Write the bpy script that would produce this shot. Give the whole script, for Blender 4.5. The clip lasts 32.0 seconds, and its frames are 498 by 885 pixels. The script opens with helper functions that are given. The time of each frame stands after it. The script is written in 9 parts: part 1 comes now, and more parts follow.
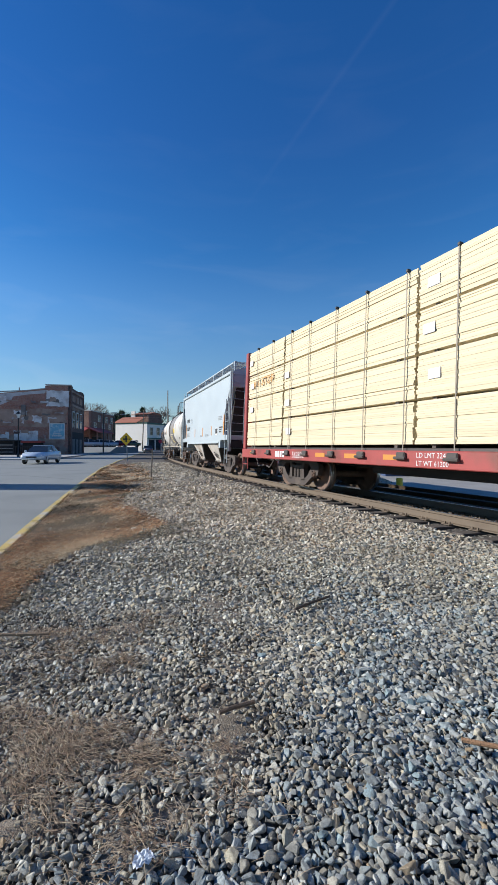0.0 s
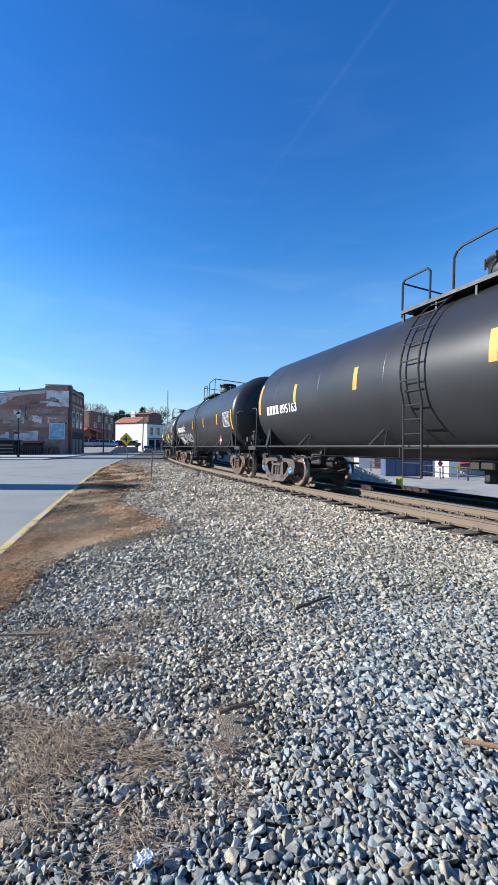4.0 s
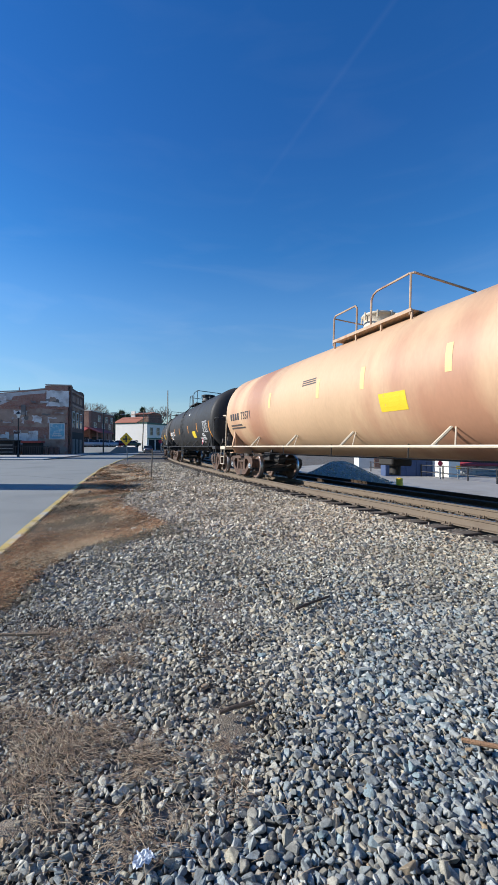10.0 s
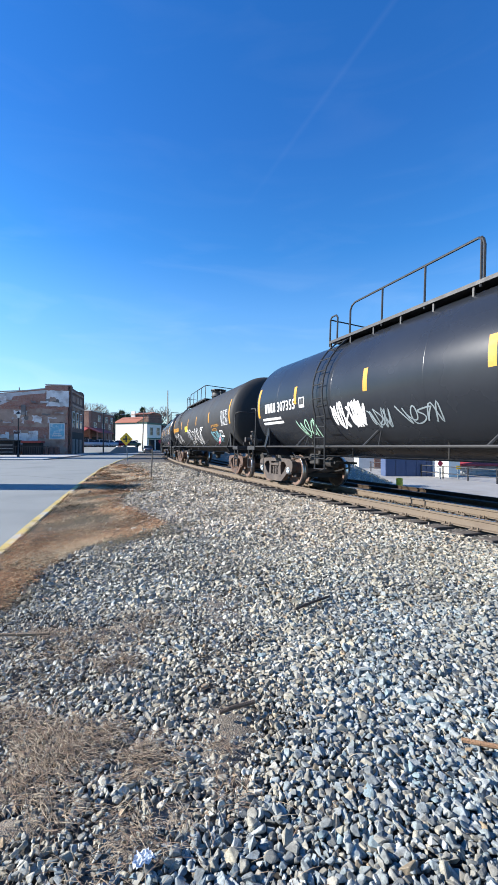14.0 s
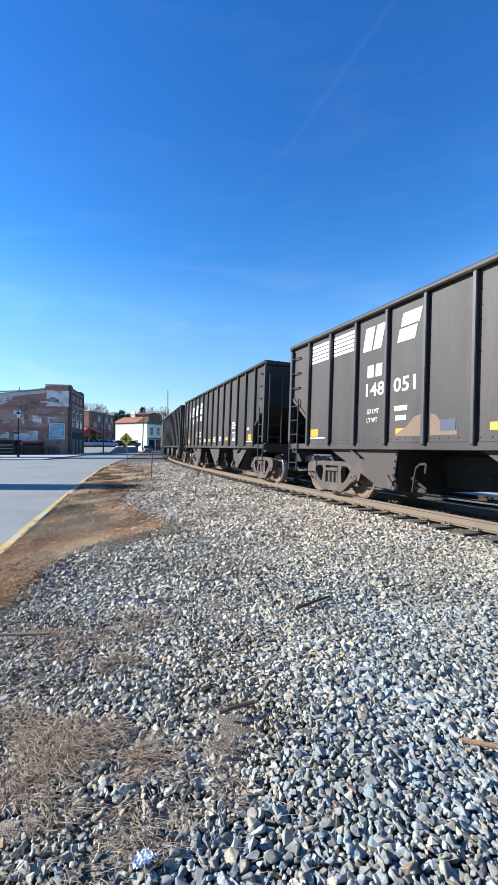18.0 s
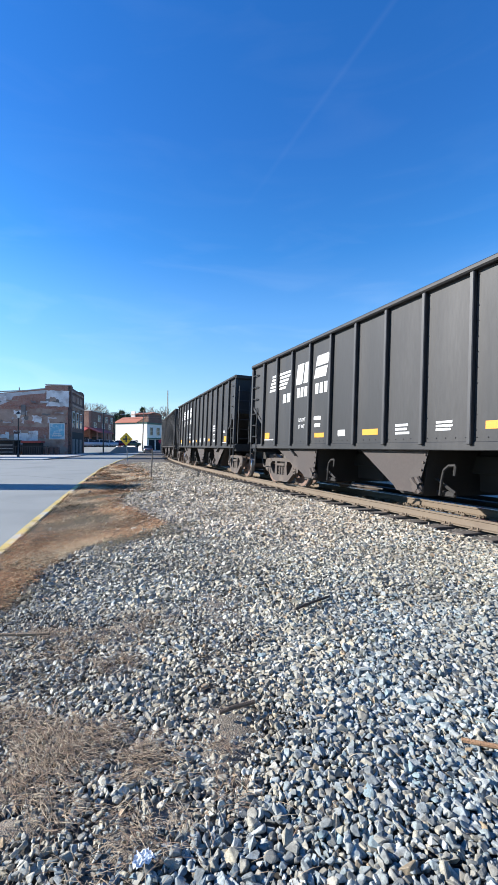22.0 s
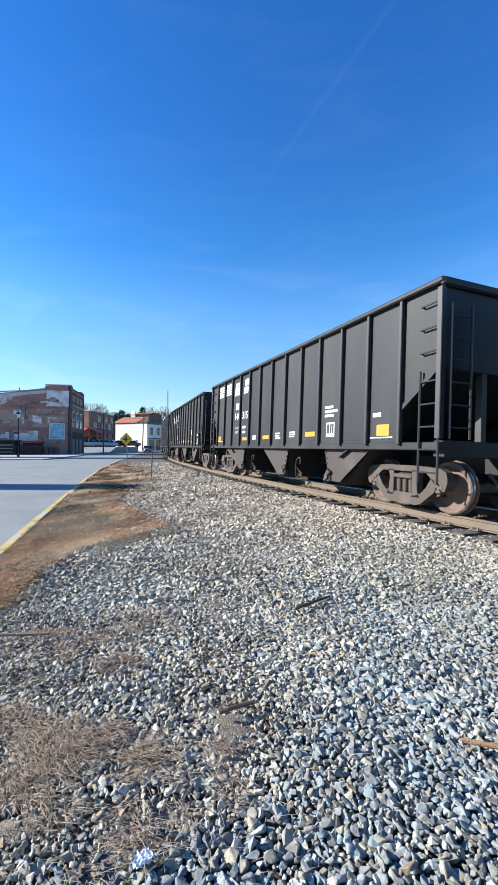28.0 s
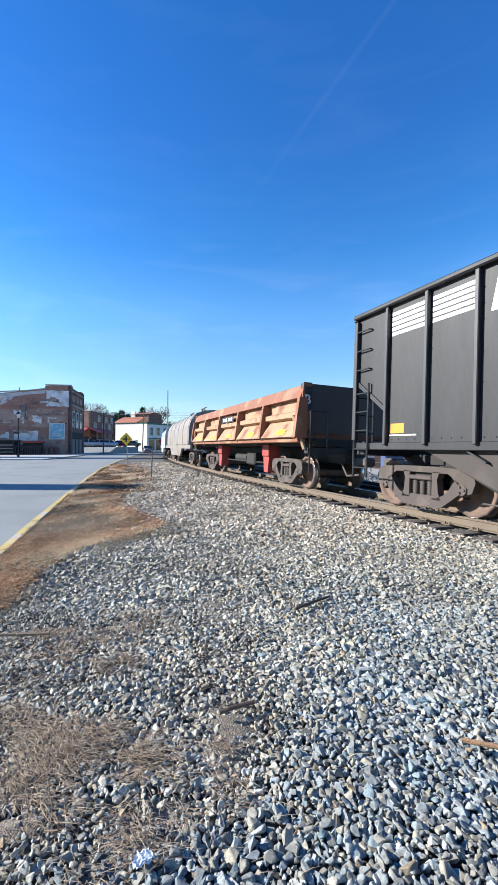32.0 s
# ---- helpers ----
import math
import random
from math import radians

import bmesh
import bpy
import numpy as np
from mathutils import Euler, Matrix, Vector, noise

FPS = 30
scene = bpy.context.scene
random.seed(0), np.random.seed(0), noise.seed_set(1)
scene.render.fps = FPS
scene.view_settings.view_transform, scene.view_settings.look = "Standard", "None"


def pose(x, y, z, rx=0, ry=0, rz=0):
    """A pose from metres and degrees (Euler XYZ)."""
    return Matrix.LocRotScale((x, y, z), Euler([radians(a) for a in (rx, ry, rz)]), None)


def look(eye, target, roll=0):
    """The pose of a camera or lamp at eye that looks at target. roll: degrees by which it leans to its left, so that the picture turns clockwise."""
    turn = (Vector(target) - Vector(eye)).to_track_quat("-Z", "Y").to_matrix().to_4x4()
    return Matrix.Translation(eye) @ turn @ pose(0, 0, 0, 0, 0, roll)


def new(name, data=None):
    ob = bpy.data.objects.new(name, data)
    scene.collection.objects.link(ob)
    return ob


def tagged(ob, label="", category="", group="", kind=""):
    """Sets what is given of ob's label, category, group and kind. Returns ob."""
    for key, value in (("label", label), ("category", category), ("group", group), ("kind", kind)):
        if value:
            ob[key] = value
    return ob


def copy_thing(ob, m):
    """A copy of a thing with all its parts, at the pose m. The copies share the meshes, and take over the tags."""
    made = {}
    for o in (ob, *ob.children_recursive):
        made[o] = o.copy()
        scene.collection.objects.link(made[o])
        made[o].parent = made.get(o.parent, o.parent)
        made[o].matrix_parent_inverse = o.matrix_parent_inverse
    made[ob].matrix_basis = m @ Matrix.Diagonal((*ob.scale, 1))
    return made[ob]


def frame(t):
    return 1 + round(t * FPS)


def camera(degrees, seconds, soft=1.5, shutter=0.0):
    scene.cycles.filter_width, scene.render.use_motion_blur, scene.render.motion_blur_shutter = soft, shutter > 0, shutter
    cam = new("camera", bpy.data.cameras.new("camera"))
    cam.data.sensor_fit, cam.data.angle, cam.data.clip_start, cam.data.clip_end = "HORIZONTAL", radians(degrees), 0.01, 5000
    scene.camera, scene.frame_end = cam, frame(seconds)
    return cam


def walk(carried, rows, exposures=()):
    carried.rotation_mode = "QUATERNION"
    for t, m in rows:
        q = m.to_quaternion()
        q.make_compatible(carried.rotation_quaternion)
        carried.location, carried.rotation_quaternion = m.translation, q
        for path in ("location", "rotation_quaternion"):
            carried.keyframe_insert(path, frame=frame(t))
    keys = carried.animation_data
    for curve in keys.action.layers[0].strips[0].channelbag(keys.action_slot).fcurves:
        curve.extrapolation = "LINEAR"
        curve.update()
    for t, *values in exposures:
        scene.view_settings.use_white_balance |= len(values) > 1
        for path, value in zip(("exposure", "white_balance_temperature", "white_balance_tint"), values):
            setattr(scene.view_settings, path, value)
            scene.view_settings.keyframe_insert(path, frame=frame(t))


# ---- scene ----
cam = camera(61.6, 32.0, soft=1.0, shutter=0.0)
EYE = (0.0, 0.0, 1.2)
HERE = look(EYE, (0.0, 100.0, 1.2 + 0.96))
walk(cam, [(0.0, HERE), (32.0, HERE)], [(0.0, 0.26), (1.4, 0.17), (2.1, 0.42), (2.7, 0.65), (3.5, 0.8), (5.5, 1.03), (7.5, 1.05), (8.1, 0.95), (8.6, 0.76), (9.0, 0.62), (10.0, 0.45), (10.9, 0.66), (11.6, 0.9), (12.4, 1.02), (32.0, 1.05)])

# ---- light ----
SUN_AZ = math.atan2(-0.99, 0.06)        # the sun stands to the left, ahead
SUN_EL = radians(25.5)
sun_dir = Vector((math.sin(SUN_AZ) * math.cos(SUN_EL), math.cos(SUN_AZ) * math.cos(SUN_EL), math.sin(SUN_EL)))
sun = new("sun", bpy.data.lights.new("sun", "SUN"))
sun.data.energy, sun.data.angle, sun.data.color = 5.0, radians(0.53), (1.0, 0.965, 0.91)
sun.matrix_world = look(sun_dir * 50, (0, 0, 0))
world = bpy.data.worlds.new("sky")
scene.world = world
world.use_nodes = True
wn = world.node_tree
sky = wn.nodes.new("ShaderNodeTexSky")
sky.sky_type, sky.sun_disc = "NISHITA", False
sky.sun_elevation, sky.sun_rotation = SUN_EL, SUN_AZ
sky.altitude, sky.air_density, sky.dust_density, sky.ozone_density = 300, 1.0, 0.0, 4.0
wn.nodes["Background"].inputs["Strength"].default_value = 0.108
# clear winter air: pale at the horizon, deep blue above, with faint cirrus and one old vapour trail
deep = wn.nodes.new("ShaderNodeHueSaturation")
aim = wn.nodes.new("ShaderNodeTexCoord")
axes = wn.nodes.new("ShaderNodeSeparateXYZ")
wn.links.new(aim.outputs["Generated"], axes.inputs[0])


def sky_range(source, a, b, lo, hi):
    n = wn.nodes.new("ShaderNodeMapRange")
    for key, v in (("From Min", a), ("From Max", b), ("To Min", lo), ("To Max", hi)):
        n.inputs[key].default_value = v
    wn.links.new(source, n.inputs["Value"])
    return n.outputs[0]


wn.links.new(sky_range(axes.outputs["Z"], 0.0, 0.42, 1.04, 1.27), deep.inputs["Saturation"])
wn.links.new(sky_range(axes.outputs["Z"], 0.05, 0.60, 0.494, 0.510), deep.inputs["Hue"])
wn.links.new(sky_range(axes.outputs["Z"], 0.0, 0.30, 0.68, 1.16), deep.inputs["Value"])
wn.links.new(sky.outputs[0], deep.inputs["Color"])
wisp_map = wn.nodes.new("ShaderNodeMapping")
wisp_map.inputs["Rotation"].default_value = (0.0, 0.35, 0.0)
wisp_map.inputs["Scale"].default_value = (2.2, 2.2, 11.0)
wn.links.new(aim.outputs["Generated"], wisp_map.inputs["Vector"])
wisp = wn.nodes.new("ShaderNodeTexNoise")
wisp.inputs["Scale"].default_value, wisp.inputs["Detail"].default_value, wisp.inputs["Distortion"].default_value = 1.6, 7, 0.8
wn.links.new(wisp_map.outputs[0], wisp.inputs["Vector"])
trail = wn.nodes.new("ShaderNodeVectorMath")
trail.operation = "DOT_PRODUCT"
trail.inputs[1].default_value = Vector((0.080, 1, 0.70)).cross(Vector((0.345, 1, 1.07))).normalized()
wn.links.new(aim.outputs["Generated"], trail.inputs[0])
width = wn.nodes.new("ShaderNodeMath")
width.operation = "ABSOLUTE"
wn.links.new(trail.outputs["Value"], width.inputs[0])
cover = wn.nodes.new("ShaderNodeMath")
cover.operation = "MULTIPLY"
wn.links.new(sky_range(width.outputs[0], 0.0, 0.007, 0.010, 0.0), cover.inputs[0])
wn.links.new(sky_range(axes.outputs["Z"], 0.48, 0.62, 0.0, 1.0), cover.inputs[1])
cloud = wn.nodes.new("ShaderNodeMath")
cloud.operation = "MULTIPLY_ADD"
wn.links.new(sky_range(wisp.outputs["Fac"], 0.50, 0.80, 0.0, 0.10), cloud.inputs[0])
wn.links.new(sky_range(axes.outputs["Z"], 0.12, 0.5, 1.0, 0.12), cloud.inputs[1])
wn.links.new(cover.outputs[0], cloud.inputs[2])
veil = wn.nodes.new("ShaderNodeMix")
veil.data_type = "RGBA"
veil.inputs["B"].default_value = (6.0, 6.6, 7.2, 1)
wn.links.new(cloud.outputs[0], veil.inputs["Factor"])
wn.links.new(deep.outputs[0], veil.inputs["A"])
wn.links.new(veil.outputs["Result"], wn.nodes["Background"].inputs["Color"])

# ---- materials ----
MATS = {}


def mat(name, color, rough=0.7, metal=0.0, var=0.25, scale=6.0, bump=0.15, fine=60.0, dirt=None, dirt_at=0.55, random_tint=0.0, spec=0.5, stretch=(1, 1, 1)):
    """Painted, stony or woody surface: two scales of variation in tone, a second dirt or rust colour in patches, and fine relief."""
    if name in MATS:
        return MATS[name]
    m = bpy.data.materials.new(name)
    m.use_nodes = True
    nt = m.node_tree
    N, L = nt.nodes, nt.links
    b = N["Principled BSDF"]
    b.inputs["Roughness"].default_value, b.inputs["Metallic"].default_value = rough, metal
    b.inputs["Specular IOR Level"].default_value = spec
    tc = N.new("ShaderNodeTexCoord")
    mp = N.new("ShaderNodeMapping")
    mp.inputs["Scale"].default_value = stretch
    L.new(tc.outputs["Object"], mp.inputs["Vector"])

    def nz(sc, detail):
        n = N.new("ShaderNodeTexNoise")
        n.inputs["Scale"].default_value, n.inputs["Detail"].default_value = sc, detail
        L.new(mp.outputs[0], n.inputs["Vector"])
        return n.outputs["Fac"]
    big, small = nz(scale, 4), nz(fine, 3)

    def math_node(op, a, c, d=0.0):
        n = N.new("ShaderNodeMath")
        n.operation = op
        for i, v in enumerate((a, c, d)):
            if isinstance(v, (int, float)):
                n.inputs[i].default_value = v
            else:
                L.new(v, n.inputs[i])
        return n.outputs[0]
    tone = math_node("MULTIPLY_ADD", big, 1.4 * var, 1 - 0.7 * var)
    tone = math_node("MULTIPLY", tone, math_node("MULTIPLY_ADD", small, 0.8 * var, 1 - 0.4 * var))
    if random_tint:
        oi = N.new("ShaderNodeObjectInfo")
        tone = math_node("MULTIPLY", tone, math_node("MULTIPLY_ADD", oi.outputs["Random"], random_tint, 1 - random_tint / 2))
    base = N.new("ShaderNodeMix")
    base.data_type, base.blend_type = "RGBA", "MIX"
    base.inputs["A"].default_value = (*color, 1)
    base.inputs["B"].default_value = (*(dirt or color), 1)
    if dirt:
        r = N.new("ShaderNodeMapRange")
        r.inputs["From Min"].default_value, r.inputs["From Max"].default_value = dirt_at, dirt_at + 0.14
        L.new(nz(scale * 0.6, 7), r.inputs["Value"])
        L.new(r.outputs[0], base.inputs["Factor"])
    else:
        base.inputs["Factor"].default_value = 0
    mul = N.new("ShaderNodeVectorMath")
    mul.operation = "SCALE"
    L.new(base.outputs["Result"], mul.inputs[0])
    L.new(tone, mul.inputs["Scale"])
    L.new(mul.outputs[0], b.inputs["Base Color"])
    swing = min(0.3, rough * 0.5)
    ro = math_node("MULTIPLY_ADD", big, swing, rough - swing / 2)
    L.new(ro, b.inputs["Roughness"])
    if bump:
        bp = N.new("ShaderNodeBump")
        bp.inputs["Strength"].default_value, bp.inputs["Distance"].default_value = bump, 0.02
        L.new(small, bp.inputs["Height"])
        L.new(bp.outputs[0], b.inputs["Normal"])
    MATS[name] = m
    return m


hopper_black = mat("hopper_black_paint", (0.0140, 0.0151, 0.0171), 0.58, var=0.85, scale=0.9, fine=14, dirt=(0.0262, 0.0256, 0.0261), dirt_at=0.50, bump=0.08, stretch=(1.5, 1, 0.30), spec=0.4)
hopper_brown = mat("hopper_dusty_paint", (0.0256, 0.0226, 0.0220), 0.58, var=0.85, scale=0.9, fine=14, dirt=(0.0456, 0.0385, 0.0351), dirt_at=0.48, bump=0.08, stretch=(1.5, 1, 0.30), spec=0.4)
bay_brown = mat("chute_brown_dust", (0.048, 0.038, 0.034), 0.75, var=0.5, scale=2.0, fine=20, dirt=(0.071, 0.058, 0.050), bump=0.08)
hopper_rib = mat("hopper_rib_paint", (0.0239, 0.0243, 0.0266), 0.55, var=0.3, scale=2, bump=0.05)
tank_black = mat("tank_black_paint", (0.024, 0.025, 0.029), 0.36, var=0.3, scale=0.8, fine=12, bump=0.03, dirt=(0.043, 0.040, 0.038), spec=0.35)
tank_gloss = mat("tank_gloss_black", (0.020, 0.023, 0.029), 0.27, var=0.25, scale=0.8, fine=12, bump=0.02, spec=0.32)
tank_dull = mat("tank_dull_black", (0.0272, 0.0281, 0.0298), 0.62, var=0.35, scale=0.9, fine=12, bump=0.03, dirt=(0.0450, 0.0416, 0.0391), spec=0.28)
tank_white = mat("tank_white_paint", (0.595, 0.579, 0.529), 0.45, var=0.12, scale=0.7, fine=14, bump=0.02, dirt=(0.512, 0.463, 0.380), dirt_at=0.6)
tank_grey = mat("tank_grey_wrap", (0.216, 0.206, 0.194), 0.6, var=0.25, scale=1.5, dirt=(0.272, 0.256, 0.240))
tank_peach = mat("tank_peach_paint", (0.5229, 0.3483, 0.2091), 0.55, var=0.25, scale=0.6, fine=14, bump=0.03, dirt=(0.3960, 0.2047, 0.1230), dirt_at=0.49, stretch=(1.4, 0.5, 0.5))
cream = mat("cream_paint", (0.5460, 0.4774, 0.3648), 0.55, var=0.2, scale=2)
hopper_grey = mat("covered_hopper_grey", (0.4213, 0.4763, 0.4961), 0.5, var=0.1, scale=0.8, fine=16, bump=0.02, dirt=(0.3652, 0.3927, 0.3927), dirt_at=0.62)
hopper_white = mat("covered_hopper_white", (0.621, 0.605, 0.564), 0.5, var=0.1, scale=0.8, fine=16, bump=0.02, dirt=(0.572, 0.475, 0.360), dirt_at=0.6, stretch=(0.7, 0.7, 1.3))
walk_dark = mat("grating_dark_zinc", (0.11, 0.115, 0.12), 0.6, var=0.3, scale=6)
walk_rust = mat("grating_rust", (0.16, 0.088, 0.055), 0.8, var=0.5, scale=3, dirt=(0.26, 0.17, 0.11))
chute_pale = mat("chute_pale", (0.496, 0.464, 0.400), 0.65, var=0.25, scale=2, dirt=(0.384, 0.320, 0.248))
# inside of the chutes: their shade is put into this dark colour
bay_dark = mat("chute_inner_shade", (0.0420, 0.0350, 0.0294), 0.85, var=0.4, scale=2, dirt=(0.0700, 0.0560, 0.0420))
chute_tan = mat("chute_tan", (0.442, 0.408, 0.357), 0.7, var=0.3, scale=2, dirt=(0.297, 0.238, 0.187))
rust_orange = mat("dump_car_orange", (0.2295, 0.0892, 0.0467), 0.75, var=0.5, scale=2.0, dirt=(0.3230, 0.1870, 0.1105), dirt_at=0.52)
rust_pale = mat("dump_car_scraped", (0.3612, 0.2236, 0.1290), 0.75, var=0.45, scale=3.0, dirt=(0.2064, 0.0860, 0.0473), dirt_at=0.50)
red_paint = mat("red_car_paint", (0.3276, 0.0546, 0.0468), 0.55, var=0.25, scale=2, dirt=(0.2028, 0.0546, 0.0390))
truck_rust = mat("truck_rust", (0.0954, 0.0540, 0.0369), 0.8, var=0.5, scale=5, dirt=(0.0576, 0.0441, 0.0387), bump=0.2)
truck_grey = mat("truck_grey", (0.071, 0.056, 0.048), 0.8, var=0.5, scale=5, dirt=(0.109, 0.085, 0.069), bump=0.2)
truck_dark = mat("truck_dark", (0.075, 0.065, 0.058), 0.75, var=0.4, scale=5, dirt=(0.14, 0.11, 0.085), bump=0.2)
wheel_rust = mat("wheel_rust", (0.157, 0.100, 0.073), 0.8, var=0.4, scale=5, dirt=(0.102, 0.071, 0.056))
wheel_tread = mat("wheel_tread", (0.55, 0.55, 0.56), 0.3, metal=1.0, var=0.15)
black_steel = mat("black_steel", (0.02, 0.02, 0.021), 0.55, var=0.3, scale=6)
# near-black: shade beneath the cars is partly in this colour
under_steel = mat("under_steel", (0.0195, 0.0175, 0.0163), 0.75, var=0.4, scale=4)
white_decal = mat("white_decal", (0.66, 0.66, 0.65), 0.6, var=0.12, scale=9)
pale_decal = mat("pale_decal", (0.55, 0.56, 0.56), 0.6, var=0.3, scale=14)
yellow_decal = mat("yellow_decal", (0.540, 0.243, 0.011), 0.55, var=0.15, scale=9)
yellow_sheet = mat("yellow_sheet", (0.68, 0.50, 0.02), 0.6, var=0.1, scale=9)
orange_decal = mat("orange_decal", (0.558, 0.225, 0.032), 0.55, var=0.15, scale=9)
black_decal = mat("black_decal", (0.025, 0.027, 0.03), 0.6, var=0.1)
red_decal = mat("red_decal", (0.48, 0.03, 0.06), 0.55, var=0.1)
blue_cap = mat("blue_cap", (0.09, 0.30, 0.52), 0.5, var=0.2)
steel_cap = mat("steel_cap", (0.42, 0.46, 0.48), 0.5, metal=0.4, var=0.2)
lumber_wood = mat("lumber_wood", (0.671, 0.568, 0.378), 0.75, var=0.2, scale=2.5, fine=30, bump=0.1, stretch=(0.25, 1, 3), random_tint=0.16)
strap_dark = mat("strap_dark", (0.06, 0.05, 0.045), 0.6)
strap_grey = mat("strap_grey", (0.22, 0.19, 0.15), 0.6)
galv = mat("galvanised_grid", (0.36, 0.40, 0.41), 0.5, metal=0.5, var=0.25)
hood_grey = mat("hood_grey", (0.23, 0.205, 0.18), 0.6, var=0.35, scale=1.2, dirt=(0.15, 0.115, 0.09))
rail_side = mat("rail_side", (0.149, 0.113, 0.079), 0.8, var=0.2, scale=3, fine=40, dirt=(0.126, 0.090, 0.063))
# rust brown, darkened so the train's shade on the siding is included
siding_rail = mat("siding_rail_rust_shade", (0.055, 0.038, 0.026), 0.9, var=0.4, scale=3, dirt=(0.08, 0.055, 0.036), spec=0.2)
rail_head = mat("rail_head", (0.55, 0.54, 0.53), 0.28, metal=1.0, var=0.12, scale=3)
tie_wood = mat("tie_wood", (0.10, 0.083, 0.07), 0.9, var=0.5, scale=7, fine=50, bump=0.4, stretch=(1, 0.2, 1), random_tint=0.4, dirt=(0.17, 0.145, 0.12))
asphalt = mat("asphalt", (0.223, 0.235, 0.223), 0.85, var=0.24, scale=0.5, fine=90, bump=0.2, dirt=(0.180, 0.190, 0.180))
curb_yellow = mat("curb_yellow", (0.506, 0.374, 0.110), 0.8, var=0.4, scale=3, dirt=(0.440, 0.396, 0.308), dirt_at=0.48, bump=0.3)
concrete = mat("concrete", (0.42, 0.40, 0.37), 0.85, var=0.2, scale=1.2, fine=40, bump=0.2)


# ---- mesh building ----
class Form:
    """Collects points and faces of one part."""

    def __init__(self):
        self.v, self.f, self.smooth = [], [], []

    def add(self, pts, faces, smooth=False):
        o = len(self.v)
        self.v += [tuple(p) for p in pts]
        self.f += [tuple(i + o for i in q) for q in faces]
        self.smooth += [smooth] * len(faces)
        return self

    def box(self, x0, x1, y0, y1, z0, z1, b=0.0):
        if b <= 0:
            p = [(x, y, z) for x in (x0, x1) for y in (y0, y1) for z in (z0, z1)]
            return self.add(p, [(0, 1, 3, 2), (4, 6, 7, 5), (0, 4, 5, 1), (2, 3, 7, 6), (0, 2, 6, 4), (1, 5, 7, 3)])
        lo, hi = (x0, y0, z0), (x1, y1, z1)
        b = min(b, *(0.49 * (h - l) for l, h in zip(lo, hi)))
        pts, ix = [], {}
        for sx in (0, 1):
            for sy in (0, 1):
                for sz in (0, 1):
                    s = (sx, sy, sz)
                    for a in range(3):
                        q = [hi[k] if s[k] else lo[k] for k in range(3)]
                        for k in range(3):
                            if k != a:
                                q[k] += -b if s[k] else b
                        ix[s, a] = len(pts)
                        pts.append(q)
        fs = []
        for a in range(3):
            u, w = [k for k in range(3) if k != a]
            for e in (0, 1):
                c = []
                for su, sw in ((0, 0), (1, 0), (1, 1), (0, 1)):
                    s = [0, 0, 0]
                    s[a], s[u], s[w] = e, su, sw
                    c.append(ix[tuple(s), a])
                flip = (e == 1) == (a == 1)
                fs.append(c[::-1] if flip else c)
                # edges along axis a between the faces u and w
            for su in (0, 1):
                for sw in (0, 1):
                    s0, s1 = [0, 0, 0], [0, 0, 0]
                    s0[u] = s1[u] = su
                    s0[w] = s1[w] = sw
                    s0[a], s1[a] = 0, 1
                    fs.append((ix[tuple(s0), u], ix[tuple(s1), u], ix[tuple(s1), w], ix[tuple(s0), w]))
        for s in [(i, j, k) for i in (0, 1) for j in (0, 1) for k in (0, 1)]:
            fs.append((ix[s, 0], ix[s, 1], ix[s, 2]))
        return self.add(pts, fs)

    def prism(self, poly, axis, a0, a1):
        """A flat outline of two coordinates, drawn out along one axis from a0 to a1."""
        n = len(poly)
        u, w = [k for k in range(3) if k != axis]
        pts = []
        for a in (a0, a1):
            for p in poly:
                q = [0, 0, 0]
                q[axis], q[u], q[w] = a, p[0], p[1]
                pts.append(q)
        fs = [tuple(range(n)), tuple(range(2 * n - 1, n - 1, -1))]
        fs += [(i, n + i, n + (i + 1) % n, (i + 1) % n) for i in range(n)]
        return self.add(pts, fs)

    def bar(self, p, q, r, n=6, cap=True, r2=None):
        p, q = Vector(p), Vector(q)
        d = (q - p).normalized()
        e = d.orthogonal().normalized()
        g = d.cross(e)
        pts = [c + (e * math.cos(2 * math.pi * i / n) + g * math.sin(2 * math.pi * i / n)) * rr for c, rr in ((p, r), (q, r if r2 is None else r2)) for i in range(n)]
        fs = [(i, (i + 1) % n, n + (i + 1) % n, n + i) for i in range(n)]
        self.add(pts, fs, n > 8)
        if cap:
            self.add(pts, [tuple(range(n))[::-1], tuple(range(n, 2 * n))])
        return self

    def tube(self, path, r, n=6):
        for a, c in zip(path, path[1:]):
            self.bar(a, c, r, n)
        return self

    def lathe(self, prof, axis=1, n=24, centre=(0, 0, 0), smooth=True, caps=True):
        """Profile of (along, radius) turned round an axis."""
        u, w = [k for k in range(3) if k != axis]
        pts = []
        for a, r in prof:
            for i in range(n):
                q = list(centre)
                t = 2 * math.pi * i / n
                q[axis] += a
                q[u] += r * math.cos(t)
                q[w] += r * math.sin(t)
                pts.append(q)
        fs = [(k * n + i, k * n + (i + 1) % n, (k + 1) * n + (i + 1) % n, (k + 1) * n + i) for k in range(len(prof) - 1) for i in range(n)]
        self.add(pts, fs, smooth)
        m = len(prof) - 1
        if caps and prof[0][1] > 1e-4:
            self.add(pts[:n], [tuple(range(n))])
        if caps and prof[m][1] > 1e-4:
            self.add(pts[m * n:], [tuple(range(n))])
        return self

    def mesh(self, name, material):
        me = bpy.data.meshes.new(name)
        me.from_pydata(self.v, [], self.f)
        me.polygons.foreach_set("use_smooth", self.smooth)
        if material:
            me.materials.append(material)
        bm = bmesh.new()
        bm.from_mesh(me)
        bmesh.ops.recalc_face_normals(bm, faces=bm.faces)
